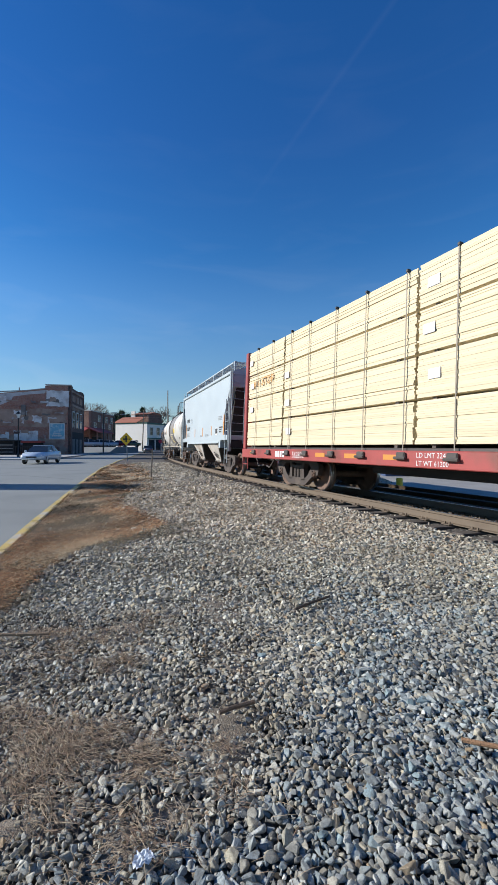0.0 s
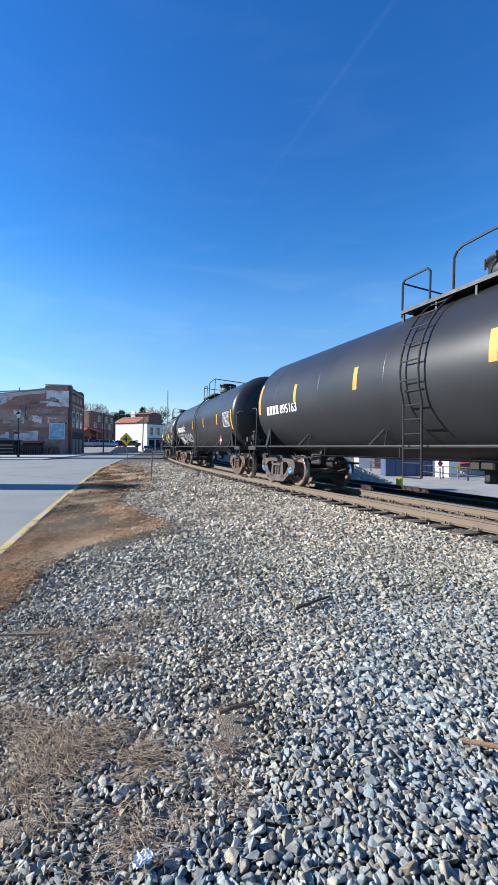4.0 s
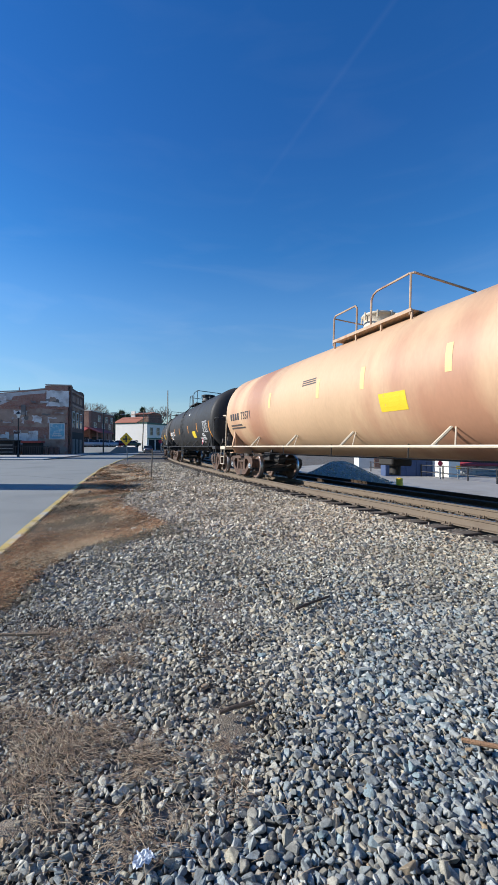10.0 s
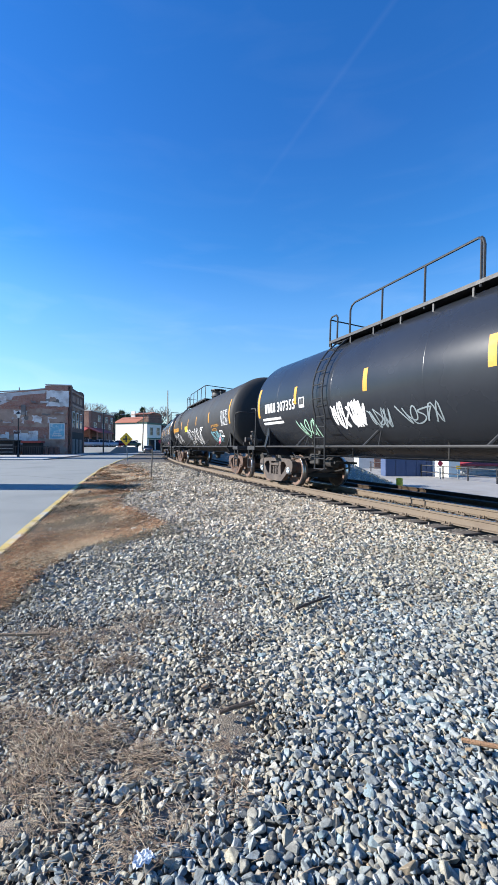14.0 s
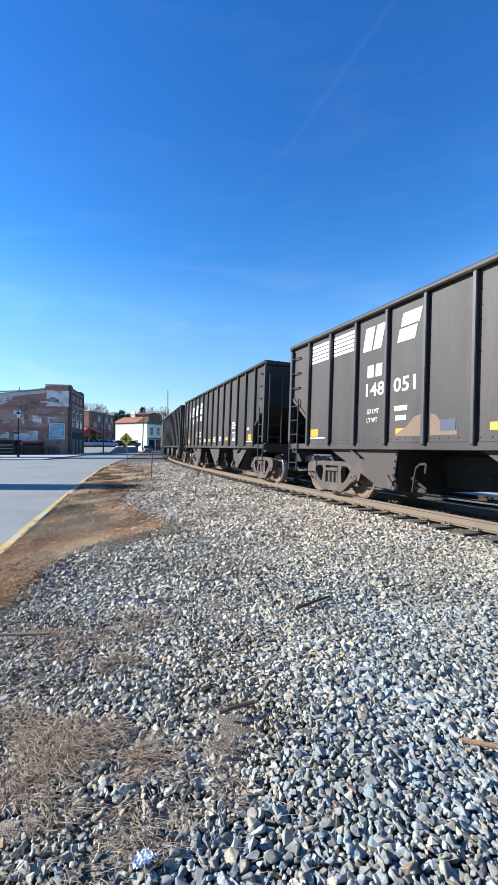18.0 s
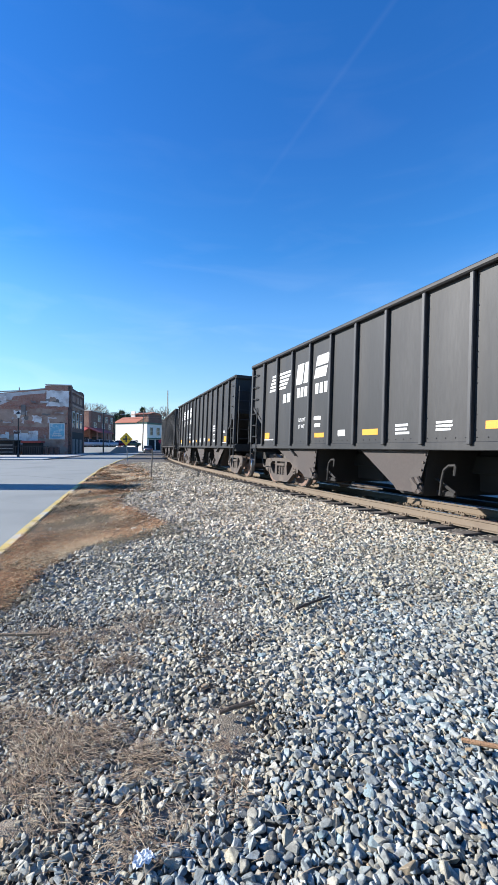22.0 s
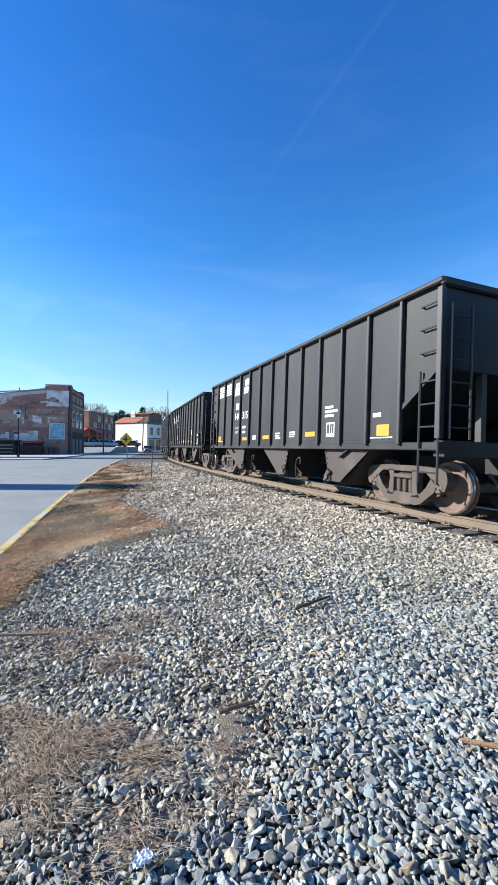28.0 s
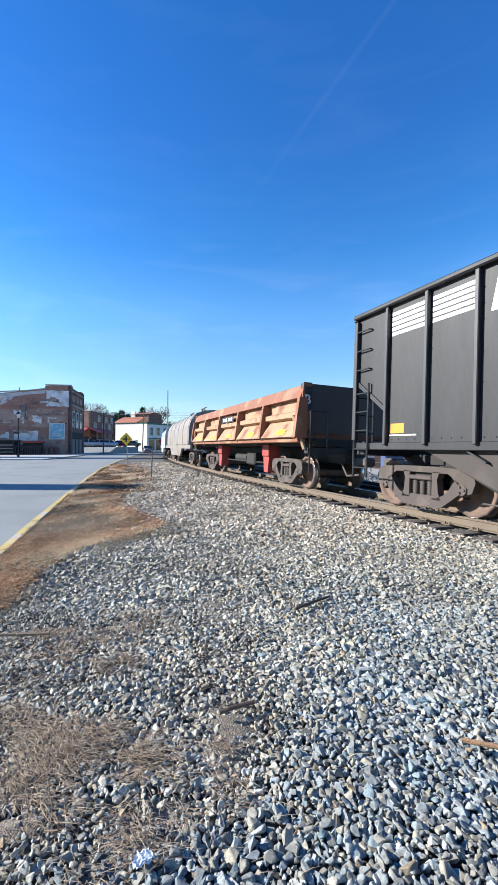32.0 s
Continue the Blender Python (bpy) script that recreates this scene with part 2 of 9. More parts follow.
        bm.to_mesh(me)
        bm.free()
        return me


def part(name, form, material, parent=None, label="", at=None, kind=""):
    """One mesh object under a thing or under a part."""
    me = form.mesh(name, material) if isinstance(form, Form) else form
    ob = new(name, me)
    if at is not None:
        ob.matrix_basis = at
    if parent is not None:
        ob.parent = parent
    return tagged(ob, label=label, kind=kind)


def thing(name, label, category, group="", kind="", at=None):
    ob = new(name)
    if at is not None:
        ob.matrix_basis = at
    return tagged(ob, label, category, group, kind)


def letters(text, height, width=None, bold=0.0):
    """Mesh of a line of text in the plane x, z, from its left foot; width squeezes it."""
    cu = bpy.data.curves.new("letters", "FONT")
    bold = bold or (height * 0.02 if height > 0.2 else 0.0)
    cu.body, cu.size, cu.resolution_u, cu.offset = text, height * 1.38, 2, bold
    ob = bpy.data.objects.new("letters", cu)
    scene.collection.objects.link(ob)
    me = bpy.data.meshes.new_from_object(ob)
    bpy.data.objects.remove(ob)
    co = np.empty(len(me.vertices) * 3)
    me.vertices.foreach_get("co", co)
    co = co.reshape(-1, 3)
    x = co[:, 0] - co[:, 0].min()
    if width:
        x *= width / max(x.max(), 1e-6)
    co[:] = np.stack([x, np.zeros(len(x)), co[:, 1]], 1)
    me.vertices.foreach_set("co", co.ravel())
    return me


# ---- the railway line ----
R_NEAR, A0, D_NEAR, ROLL = 256.75, 1.1587, 6.222, 0.0393
R_MID = R_NEAR - 0.755
ARC = (-170.0, 40.0)
CENTRE = Vector((math.sin(A0), math.cos(A0))) * (D_NEAR + R_NEAR)
SPEED = 14.32


def track(s, off=0.0):
    """Frame of the line at s metres: x runs with the train, y away from the camera, z up; origin between the rail heads. off shifts sideways (level)."""
    e = min(max(s, ARC[0]), ARC[1])
    a = A0 + math.pi - e / R_MID
    out = Vector((math.sin(a), math.cos(a), 0))
    fwd = Vector((-math.cos(a), math.sin(a), 0))
    near = Vector((*CENTRE, 0)) + out * R_NEAR + fwd * (s - e)
    y = -out * math.cos(ROLL) - Vector((0, 0, math.sin(ROLL)))
    z = fwd.cross(y)
    p = near + y * 0.755 - out * off
    return Matrix(((fwd.x, y.x, z.x, p.x), (fwd.y, y.y, z.y, p.y), (fwd.z, y.z, z.z, p.z), (0, 0, 0, 1)))


def sweep(form, prof, s_list, off=0.0):
    """Draws an outline (y, z) along the line."""
    n = len(prof)
    pts = []
    for s in s_list:
        m = track(s, off)
        pts += [m @ Vector((0, y, z)) for y, z in prof]
    fs = [(k * n + i, k * n + (i + 1) % n, (k + 1) * n + (i + 1) % n, (k + 1) * n + i) for k in range(len(s_list) - 1) for i in range(n)]
    fs += [tuple(range(n)), tuple(range(len(pts) - n, len(pts)))]
    return form.add(pts, fs)


GROUND = -0.22

# ---- ground ----
def ground_material():
    m = bpy.data.materials.new("gravel_ground")
    m.use_nodes = True
    N, L = m.node_tree.nodes, m.node_tree.links
    b = N["Principled BSDF"]
    b.inputs["Roughness"].default_value = 0.95
    tc = N.new("ShaderNodeTexCoord")
    vor = N.new("ShaderNodeTexVoronoi")
    vor.inputs["Scale"].default_value = 22
    L.new(tc.outputs["Object"], vor.inputs["Vector"])
    ramp = N.new("ShaderNodeValToRGB")
    el = ramp.color_ramp.elements
    el[0].position, el[0].color = 0.0, (0.05, 0.043, 0.036, 1)
    el[1].position, el[1].color = 1.0, (0.16, 0.145, 0.125, 1)
    for pos, c in ((0.35, (0.11, 0.098, 0.085, 1)), (0.6, (0.12, 0.115, 0.11, 1)), (0.8, (0.14, 0.115, 0.09, 1))):
        e = el.new(pos)
        e.color = c
    sep = N.new("ShaderNodeSeparateColor")
    L.new(vor.outputs["Color"], sep.inputs[0])
    L.new(sep.outputs[0], ramp.inputs[0])
    big = N.new("ShaderNodeTexNoise")
    big.inputs["Scale"].default_value, big.inputs["Detail"].default_value = 0.8, 6
    L.new(tc.outputs["Object"], big.inputs["Vector"])
    rg = N.new("ShaderNodeMapRange")
    rg.inputs["From Min"].default_value, rg.inputs["From Max"].default_value = 0.52, 0.62
    L.new(big.outputs["Fac"], rg.inputs["Value"])
    mix = N.new("ShaderNodeMix")
    mix.data_type = "RGBA"
    mix.inputs["B"].default_value = (0.12, 0.088, 0.058, 1)
    sc = N.new("ShaderNodeMath")
    sc.operation, sc.inputs[1].default_value = "MULTIPLY", 0.6
    L.new(rg.outputs[0], sc.inputs[0])
    L.new(sc.outputs[0], mix.inputs["Factor"])
    L.new(ramp.outputs[0], mix.inputs["A"])
    L.new(mix.outputs["Result"], b.inputs["Base Color"])
    bp = N.new("ShaderNodeBump")
    bp.inputs["Strength"].default_value, bp.inputs["Distance"].default_value = 0.8, 0.03
    L.new(vor.outputs["Distance"], bp.inputs["Height"])
    bp.invert = True
    L.new(bp.outputs[0], b.inputs["Normal"])
    return m


gravel = ground_material()
def ground_z(x, y):
    u = math.hypot(x - CENTRE.x, y - CENTRE.y) - R_MID
    if u > 0.755:
        return GROUND
    if u > -2.0:
        return GROUND - math.sin(ROLL) * (0.755 - u)
    if u > -5.4:
        return GROUND - math.sin(ROLL) * 2.755 - 0.04 * (-2.0 - u)
    # a low bank down to the yard
    return max(-1.11, GROUND - math.sin(ROLL) * 2.755 - 0.136 - 0.26 * (-5.4 - u))


g = Form()
xs_ = [-2500, -900, -350, -150, -90, -60, -40] + list(range(-30, 31)) + [40, 60, 90, 150, 350, 900, 2500]
ys_ = [-2500, -900, -350, -150, -60, -30, -15] + list(range(-8, 61)) + [70, 85, 100, 130, 180, 350, 900, 2500]
pts = [(x, y, ground_z(x, y)) for y in ys_ for x in xs_]
w = len(xs_)
g.add(pts, [(j * w + i, j * w + i + 1, (j + 1) * w + i + 1, (j + 1) * w + i) for j in range(len(ys_) - 1) for i in range(w - 1)])
part("ground", g, gravel, label="", kind="structure")

# curb line: plan points from behind the camera to the far end of the street
CURB = [(-2.0, -180.0), (-2.2, 0.0), (-3.0, 4.4), (-3.3, 5.54), (-3.98, 7.73), (-5.34, 12.3), (-6.9, 17.6), (-9.4, 26.6), (-12.2, 38.4), (-17.0, 61.0), (-23.5, 90.0), (-33.0, 140.0)]
FAR_EDGE = [(-140, -180.0), (-140, 42.5), (-25.0, 42.5), (-21.0, 43.0), (-20.5, 46.0), (-25.5, 66.0), (-29.5, 88.0), (-42.0, 140.0)]
g = Form()
poly = CURB + FAR_EDGE[::-1]
g.prism(poly, 2, GROUND + 0.006, GROUND + 0.03)
part("road", g, asphalt, kind="structure")


tar = mat("tar_seam", (0.05, 0.05, 0.052), 0.7, var=0.3)
for seam in (((-30.0, 21.5), (-12.1, 20.3), (-10.7, 19.9), (-7.45, 17.7)), ((-14.3, 25.9), (-12.4, 25.7)), ((-9.5, 12.9), (-8.6, 12.75))):
    f = Form()
    pts = [(x, y + e, GROUND + 0.0305) for x, y in seam for e in (-0.035, 0.035)]
    f.add(pts, [(2 * i, 2 * i + 1, 2 * i + 3, 2 * i + 2) for i in range(len(seam) - 1)])
    tagged(part("road_seam", f, tar, kind="structure"), kind="structure")


def line_points(pts, step):
    out = []
    for (x0, y0), (x1, y1) in zip(pts, pts[1:]):
        d = math.hypot(x1 - x0, y1 - y0)
        k = max(1, int(d / step))
        out += [(x0 + (x1 - x0) * i / k, y0 + (y1 - y0) * i / k) for i in range(k)]
    return out + [pts[-1]]


curb = thing("curb", "low concrete curb painted yellow along the street", "curb", kind="structure")
for a, c in zip(CURB, CURB[1:]):
    d = Vector((c[0] - a[0], c[1] - a[1]))
    l = d.length
    k = max(1, round(l / 3.0)) if a[1] < 60 and a[1] >= 0 else 1
    for i in range(k):
        f = Form().box(l * i / k + 0.006, l * (i + 1) / k - 0.006, -0.10, 0.06, -0.1, 0.05, 0.02)
        part("curb_stone", f, curb_yellow, curb, at=Matrix.Translation((a[0], a[1], GROUND)) @ Matrix.Rotation(math.atan2(d.y, d.x), 4, "Z"))

# ---- track ----
RAIL = [(-0.068, -0.172), (0.068, -0.172), (0.068, -0.16), (0.012, -0.145), (0.010, -0.045), (0.034, -0.035), (0.036, -0.004), (0.03, 0.0), (-0.03, 0.0), (-0.036, -0.004), (-0.034, -0.035), (-0.010, -0.045), (-0.012, -0.145), (-0.068, -0.16)]
S_FINE = [-560, -400, -280, -220, -190] + [-170 + 2 * i for i in range(106)] + [60, 100, 200, 400, 560]


def railway(off, name, label, tie_range, side_mat, head_mat):
    line = thing(name, label, "railway track", kind="structure")
    for side in (-1, 1):
        r = part("rail", sweep(Form(), [(y + side * 0.755, z - 0.003) for y, z in RAIL], S_FINE, off), side_mat, line, "brown weathered steel rail")
        part("rail_head", sweep(Form(), [(side * 0.755 + y, z) for y, z in ((-0.026, -0.002), (0.026, -0.002), (0.022, 0.001), (-0.022, 0.001))], S_FINE, off), head_mat, r, "running surface")
    tie = Form().box(-0.115, 0.115, -1.3, 1.3, -0.36, -0.185, 0.012).mesh("tie", tie_wood)
    plate = Form().box(-0.09, 0.09, -0.16, 0.16, -0.184, -0.168, 0.004)
    for y in (-0.105, 0.105):
        for x in (-0.05, 0.05):
            plate.box(x - 0.012, x + 0.012, y - 0.012, y + 0.012, -0.168, -0.13)
    plate = plate.mesh("tie_plate", rail_side)
    s = tie_range[0]
    while s < tie_range[1]:
        m = track(s, off)
        t = part("tie", tie, None, line, at=m @ pose(0, random.uniform(-0.05, 0.05), random.uniform(-0.02, 0.005), 0, 0, random.uniform(-1, 1)))
        for side in (-1, 1):
            part("tie_plate", plate, None, line, at=m @ pose(0, side * 0.755, 0))
        s += 0.53 + random.uniform(-0.03, 0.03)
    return line


# ---- parts shared by the cars ----
WHEEL_R = 0.468


def wheelset_mesh():
    h = [(-1.05, 0.0), (-1.05, 0.075), (-0.88, 0.08), (-0.86, 0.13), (-0.82, 0.14), (-0.79, 0.16), (-0.765, 0.20), (-0.75, 0.33), (-0.765, 0.385), (-0.822, 0.40), (-0.824, 0.455), (-0.815, 0.462), (-0.70, 0.466), (-0.69, 0.49), (-0.668, 0.492), (-0.66, 0.48), (-0.66, 0.40), (-0.71, 0.37), (-0.72, 0.2), (-0.67, 0.12), (-0.60, 0.09)]
    return Form().lathe(h + [(-a, r) for a, r in h[::-1]], 1, 16).mesh("wheelset", wheel_rust)


def tread_mesh(s):
    return Form().lathe([(s * a, r) for a, r in ((0.815, 0.4625), (0.812, WHEEL_R), (0.703, WHEEL_R + 0.003), (0.70, 0.466))], 1, 16, caps=False).mesh("tread", wheel_tread)


def side_frame_form(y0, y1):
    f = Form()
    f.prism([(-1.12, 0.60), (-1.08, 0.74), (-0.95, 0.80), (-0.40, 0.83), (0.40, 0.83), (0.95, 0.80), (1.08, 0.74), (1.12, 0.60), (1.06, 0.42), (0.98, 0.40), (0.98, 0.50), (0.80, 0.54), (0.68, 0.66), (0.60, 0.715), (0.36, 0.72), (-0.36, 0.72), (-0.60, 0.715), (-0.68, 0.66), (-0.80, 0.54), (-0.98, 0.50), (-0.98, 0.40), (-1.06, 0.42)], 1, y0, y1)
    f.prism([(-0.82, 0.38), (-0.48, 0.13), (-0.36, 0.10), (0.36, 0.10), (0.48, 0.13), (0.82, 0.38), (0.82, 0.58), (0.74, 0.62), (0.60, 0.42), (0.50, 0.335), (0.34, 0.27), (-0.34, 0.27), (-0.50, 0.335), (-0.60, 0.42), (-0.74, 0.62), (-0.82, 0.58)], 1, y0, y1)
    for s in (-1, 1):
        f.prism([(s * 0.26, 0.24), (s * 0.46, 0.24), (s * 0.40, 0.36), (s * 0.37, 0.60), (s * 0.42, 0.74), (s * 0.26, 0.74)], 1, y0, y1)
        f.box(s * 0.889 - 0.13, s * 0.889 + 0.13, y0 + 0.02, y1, 0.53, 0.62, 0.01)
    f.box(-0.27, 0.27, y0 + 0.01, y1, 0.27, 0.31)
    f.box(-0.26, 0.26, y0 - 0.015, y1, 0.58, 0.66, 0.015)
    return f


SHARED = {}


def shared(key, build):
    if key not in SHARED:
        SHARED[key] = build()
    return SHARED[key]


def spring_form():
    prof = [(0.31 + i * 0.0225, 0.050 if i % 2 else 0.078) for i in range(13)]
    return Form().lathe([(0.31, 0.0)] + prof + [(0.58, 0.0)], 2, 6)


def cap_form(y, s):
    f = Form().lathe([(0, 0.13), (-0.05, 0.13), (-0.07, 0.10), (-0.09, 0.095)], 1, 16)
    for i in range(3):
        a = i * 2.094
        f.bar((0.055 * math.cos(a), -0.09, 0.055 * math.sin(a)), (0.055 * math.cos(a), -0.115, 0.055 * math.sin(a)), 0.02)
    for k, p in enumerate(f.v):
        f.v[k] = (p[0], y + (p[1] if s < 0 else -p[1]), p[2])
    return f


def truck(car, xc, frame_mat, cap_mat, yaw):
    """A two-axle truck with side frames, springs and bolster; its wheelsets are parts of the car and turn."""
    at = pose(xc, 0, 0, 0, 0, yaw)
    t = part("truck", shared("bolster", lambda: Form().box(-0.22, 0.22, -1.0, 1.0, 0.50, 0.74, 0.03).box(-0.3, 0.3, -0.32, 0.32, 0.74, 0.84, 0.03).box(-0.80, -0.72, -0.85, 0.85, 0.3, 0.42).box(0.72, 0.80, -0.85, 0.85, 0.3, 0.42).mesh("truck", under_steel)), None, car, "two-axle freight car truck", at)
    for s in (-1, 1):
        y0, y1 = (-1.08, -0.93) if s < 0 else (0.93, 1.08)
        part("side_frame", shared(("frame", s, frame_mat.name), lambda: side_frame_form(y0, y1).mesh("side_frame", frame_mat)), None, t, "cast steel side frame")
        for dx in (-0.165, 0.0, 0.165):
            part("coil_spring", shared(("spring", frame_mat.name), lambda: spring_form().mesh("coil_spring", frame_mat)), None, t, at=pose(dx, s * 0.99, 0))
    for dx in (-0.889, 0.889):
        p = at @ Vector((dx, 0, WHEEL_R))
        w = part("wheelset", shared("wheelset", wheelset_mesh), None, car, at=pose(p.x, p.y, p.z))
        for s in (-1, 1):
            part("tread", shared(("tread", s), lambda: tread_mesh(s)), None, w, "bright worn wheel tread")
            part("bearing_cap", shared(("cap", s, cap_mat.name), lambda: cap_form(s * 1.0, s).mesh("bearing_cap", cap_mat)), None, w)


def coupler(car, x, s):
    f = Form().box(min(x, x + s * 0.55), max(x, x + s * 0.55), -0.09, 0.09, 0.72, 0.92, 0.02)
    f.box(min(x + s * 0.5, x + s * 0.78), max(x + s * 0.5, x + s * 0.78), -0.16, 0.16, 0.70, 0.95, 0.05)
    f.tube([(x, -0.35, 0.75), (x + s * 0.3, -0.38, 0.45), (x + s * 0.72, -0.3, 0.5)], 0.03)
    part("coupler", f, truck_dark, car)


def ladder_form(x0, x1, y, z0, z1, rungs, r=0.016, axis=0):
    """A flat ladder: stiles and rungs, in the side (axis 0) or the end (axis 1, then x0, x1 are y and y is x)."""
    f = Form()
    P = (lambda u, z: (u, y, z)) if axis == 0 else (lambda u, z: (y, u, z))
    f.bar(P(x0, z0), P(x0, z1), r * 1.3)
    f.bar(P(x1, z0), P(x1, z1), r * 1.3)
    for i in range(rungs):
        z = z0 + (z1 - z0) * (i + 0.5) / rungs
        f.bar(P(x0, z), P(x1, z), r)
    return f


def flat_text(car, text, x, z, h, y, material, width=None, name="lettering", parent=None):
    me = letters(text, h, width)
    me.materials.append(material)
    return part(name, me, None, parent or car, at=pose(x, y, z))


def plate_form(x0, x1, y, z0, z1, t=0.004):
    return Form().box(x0, x1, y - t, y, z0, z1)


# ---- open coal hopper ----
HOP_L, HOP_A, HOP_TOP, SIDE = 13.42, 5.35, 3.93, 1.60


def coal_hopper(skin, label):
    car = thing("coal_hopper_car", label, "railroad car", "coal hopper cars in the train")
    h = HOP_L / 2
    pitch = HOP_L / 14
    for s in (-1, 1):
        y0, y1 = sorted((s * 1.50, s * 1.515))
        sheet = Form().prism([(-h + pitch, 1.14), (h - pitch, 1.14), (h - pitch, 1.85), (h, 2.55), (h, 3.83), (-h, 3.83), (-h, 2.55), (-h + pitch, 1.85)], 1, y0, y1)
        part("side_sheet", sheet, skin, car)
        a, b = sorted((s * 1.46, s * 1.615))
        part("side_sill", Form().box(-h, h, *sorted((s * 1.40, s * 1.535)), 1.11, 1.25, 0.012), skin, car)
        part("top_chord", Form().box(-h - 0.03, h + 0.03, a - 0.01, b + 0.01, 3.83, HOP_TOP, 0.025), skin, car)
        a, b = sorted((s * 1.516, s * SIDE))
        rib = shared(("rib", s), lambda: Form().box(-0.038, 0.038, a, b, 1.20, 3.828, 0.012).mesh("rib", hopper_rib))
        for i in range(13):
            part("rib", rib, None, car, at=pose(-h + pitch * (i + 1), 0, 0))
        for k in (-1, 1):
            part("slope_edge", Form().prism([(k * h, 2.50), (k * (h - pitch), 1.80), (k * (h - pitch), 1.90), (k * h, 2.60)], 1, *sorted((s * 1.47, s * 1.55))), skin, car)
        for k in (-1, 1):
            x1, x2 = sorted((k * (h - 0.04), k * (h - 0.46)))
            part("side_ladder", ladder_form(x1, x2, s * 1.57, 0.55, 2.45, 5), hopper_rib, car, "black steel ladder")
            for z in (2.75, 3.15, 3.55):
                part("grab_iron", Form().tube([(x1, s * 1.51, z), (x1, s * 1.58, z), (x2, s * 1.58, z), (x2, s * 1.51, z)], 0.016), hopper_rib, car)
    for k in (-1, 1):
        part("end_sheet", Form().box(*sorted((k * (h - 0.03), k * (h - 0.05))), -1.5, 1.5, 2.45, 3.85), skin, car)
        part("end_chord", Form().box(*sorted((k * (h - 0.06), k * (h + 0.05))), -1.6, 1.6, 3.78, HOP_TOP - 0.004, 0.03), skin, car)
        part("slope_sheet", Form().prism([(k * (h - 0.05), 2.50), (k * (h - 3.0), 0.95), (k * (h - 3.0), 0.92), (k * (h - 0.05), 2.46)], 1, -1.49, 1.49), skin, car)
        part("end_sill", Form().box(*sorted((k * (h - 0.25), k * h)), -1.46, 1.46, 1.0, 1.28, 0.015), skin, car)
        for s in (-1, 1):
            part("corner_post", Form().box(*sorted((k * (h - 0.10), k * (h + 0.01))), *sorted((s * 1.50, s * 1.60)), 1.3, 3.78, 0.01), hopper_rib, car)
            part("end_ladder", ladder_form(s * 1.44, s * 1.0, k * (h + 0.06), 1.3, 3.5, 6, axis=1), hopper_rib, car, "black steel ladder")
            part("end_post", Form().box(*sorted((k * (h - 0.18), k * (h - 0.06))), s * 0.55 - 0.06, s * 0.55 + 0.06, 1.28, 2.6), hopper_rib, car)
        coupler(car, k * (h - 0.1), k)
    part("centre_sill", Form().box(-h, h, -0.2, 0.2, 0.72, 1.05, 0.02), under_steel, car)
    # three discharge bays: outer sheets with a sloped and an upright edge, sloped sheets between them near-black to
    # carry the shade
    for x0, x1, b0, b1, d in ((-5.0, -2.68, -3.30, -2.82, 1), (-0.95, 0.98, 0.18, 0.72, 1), (2.95, 4.75, 3.22, 3.72, -1)):
        inner = Form()
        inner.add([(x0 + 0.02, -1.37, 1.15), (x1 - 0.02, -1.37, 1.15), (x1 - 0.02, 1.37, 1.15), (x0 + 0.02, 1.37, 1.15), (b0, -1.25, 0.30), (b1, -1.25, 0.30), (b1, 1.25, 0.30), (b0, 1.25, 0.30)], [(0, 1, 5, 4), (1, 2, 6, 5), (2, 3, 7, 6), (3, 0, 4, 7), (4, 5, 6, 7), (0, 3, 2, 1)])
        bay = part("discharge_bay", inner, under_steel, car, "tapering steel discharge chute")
        for s in (-1, 1):
            y0, y1 = sorted((s * 1.385, s * 1.40))
            part("bay_sheet", Form().prism([(x0, 1.135), (x1, 1.135), (b1 + 0.03, 0.44), (b1 - 0.06, 0.36), (b0 + 0.02, 0.36), (b0 - 0.05, 0.44)], 1, y0, y1), bay_brown, bay, "brown dusty chute side sheet")
            e = b1 + 0.04 if d > 0 else b0 - 0.04
            top = x1 if d > 0 else x0
            bolts = Form()
            for i in range(5):
                f_ = (i + 0.5) / 5
                bx, bz = top + (e - top) * f_ - d * 0.05, 1.10 - 0.66 * f_
                bolts.bar((bx, s * 1.40, bz), (bx, s * 1.425, bz), 0.022, 6)
            part("sheet_bolts", bolts, truck_grey, bay, kind="stuff")
            bolts = Form().box(e - 0.11, e + 0.11, *sorted((s * 1.36, s * 1.46)), 0.34, 0.50, 0.03).bar((e, s * 1.34, 0.46), (e, s * 1.50, 0.46), 0.07, 10)
            bolts.bar((e - d * 0.12, s * 1.45, 0.60), (e + d * 0.10, s * 1.45, 0.36), 0.045, 8).bar((e - d * 0.02, s * 1.42, 0.62), (e + d * 0.06, s * 1.42, 0.52), 0.05, 8)
            part("gate_latch", bolts, truck_grey, bay)
            if d > 0:
                part("gate_arm", Form().tube([(e + 0.24, s * 1.15, 0.34), (e + 0.30, s * 1.18, 0.60), (e + 0.36, s * 1.2, 0.78), (e + 0.46, s * 1.2, 0.86), (e + 0.60, s * 1.2, 0.87), (e + 0.58, s * 1.2, 0.70)], 0.026, 7).box(e + 0.10, e + 0.50, *sorted((s * 1.02, s * 1.10)), 0.32, 0.42, 0.02).bar((e + 0.10, s * 1.1, 0.62), (e + 0.52, s * 1.1, 0.40), 0.03, 6), under_steel, bay)
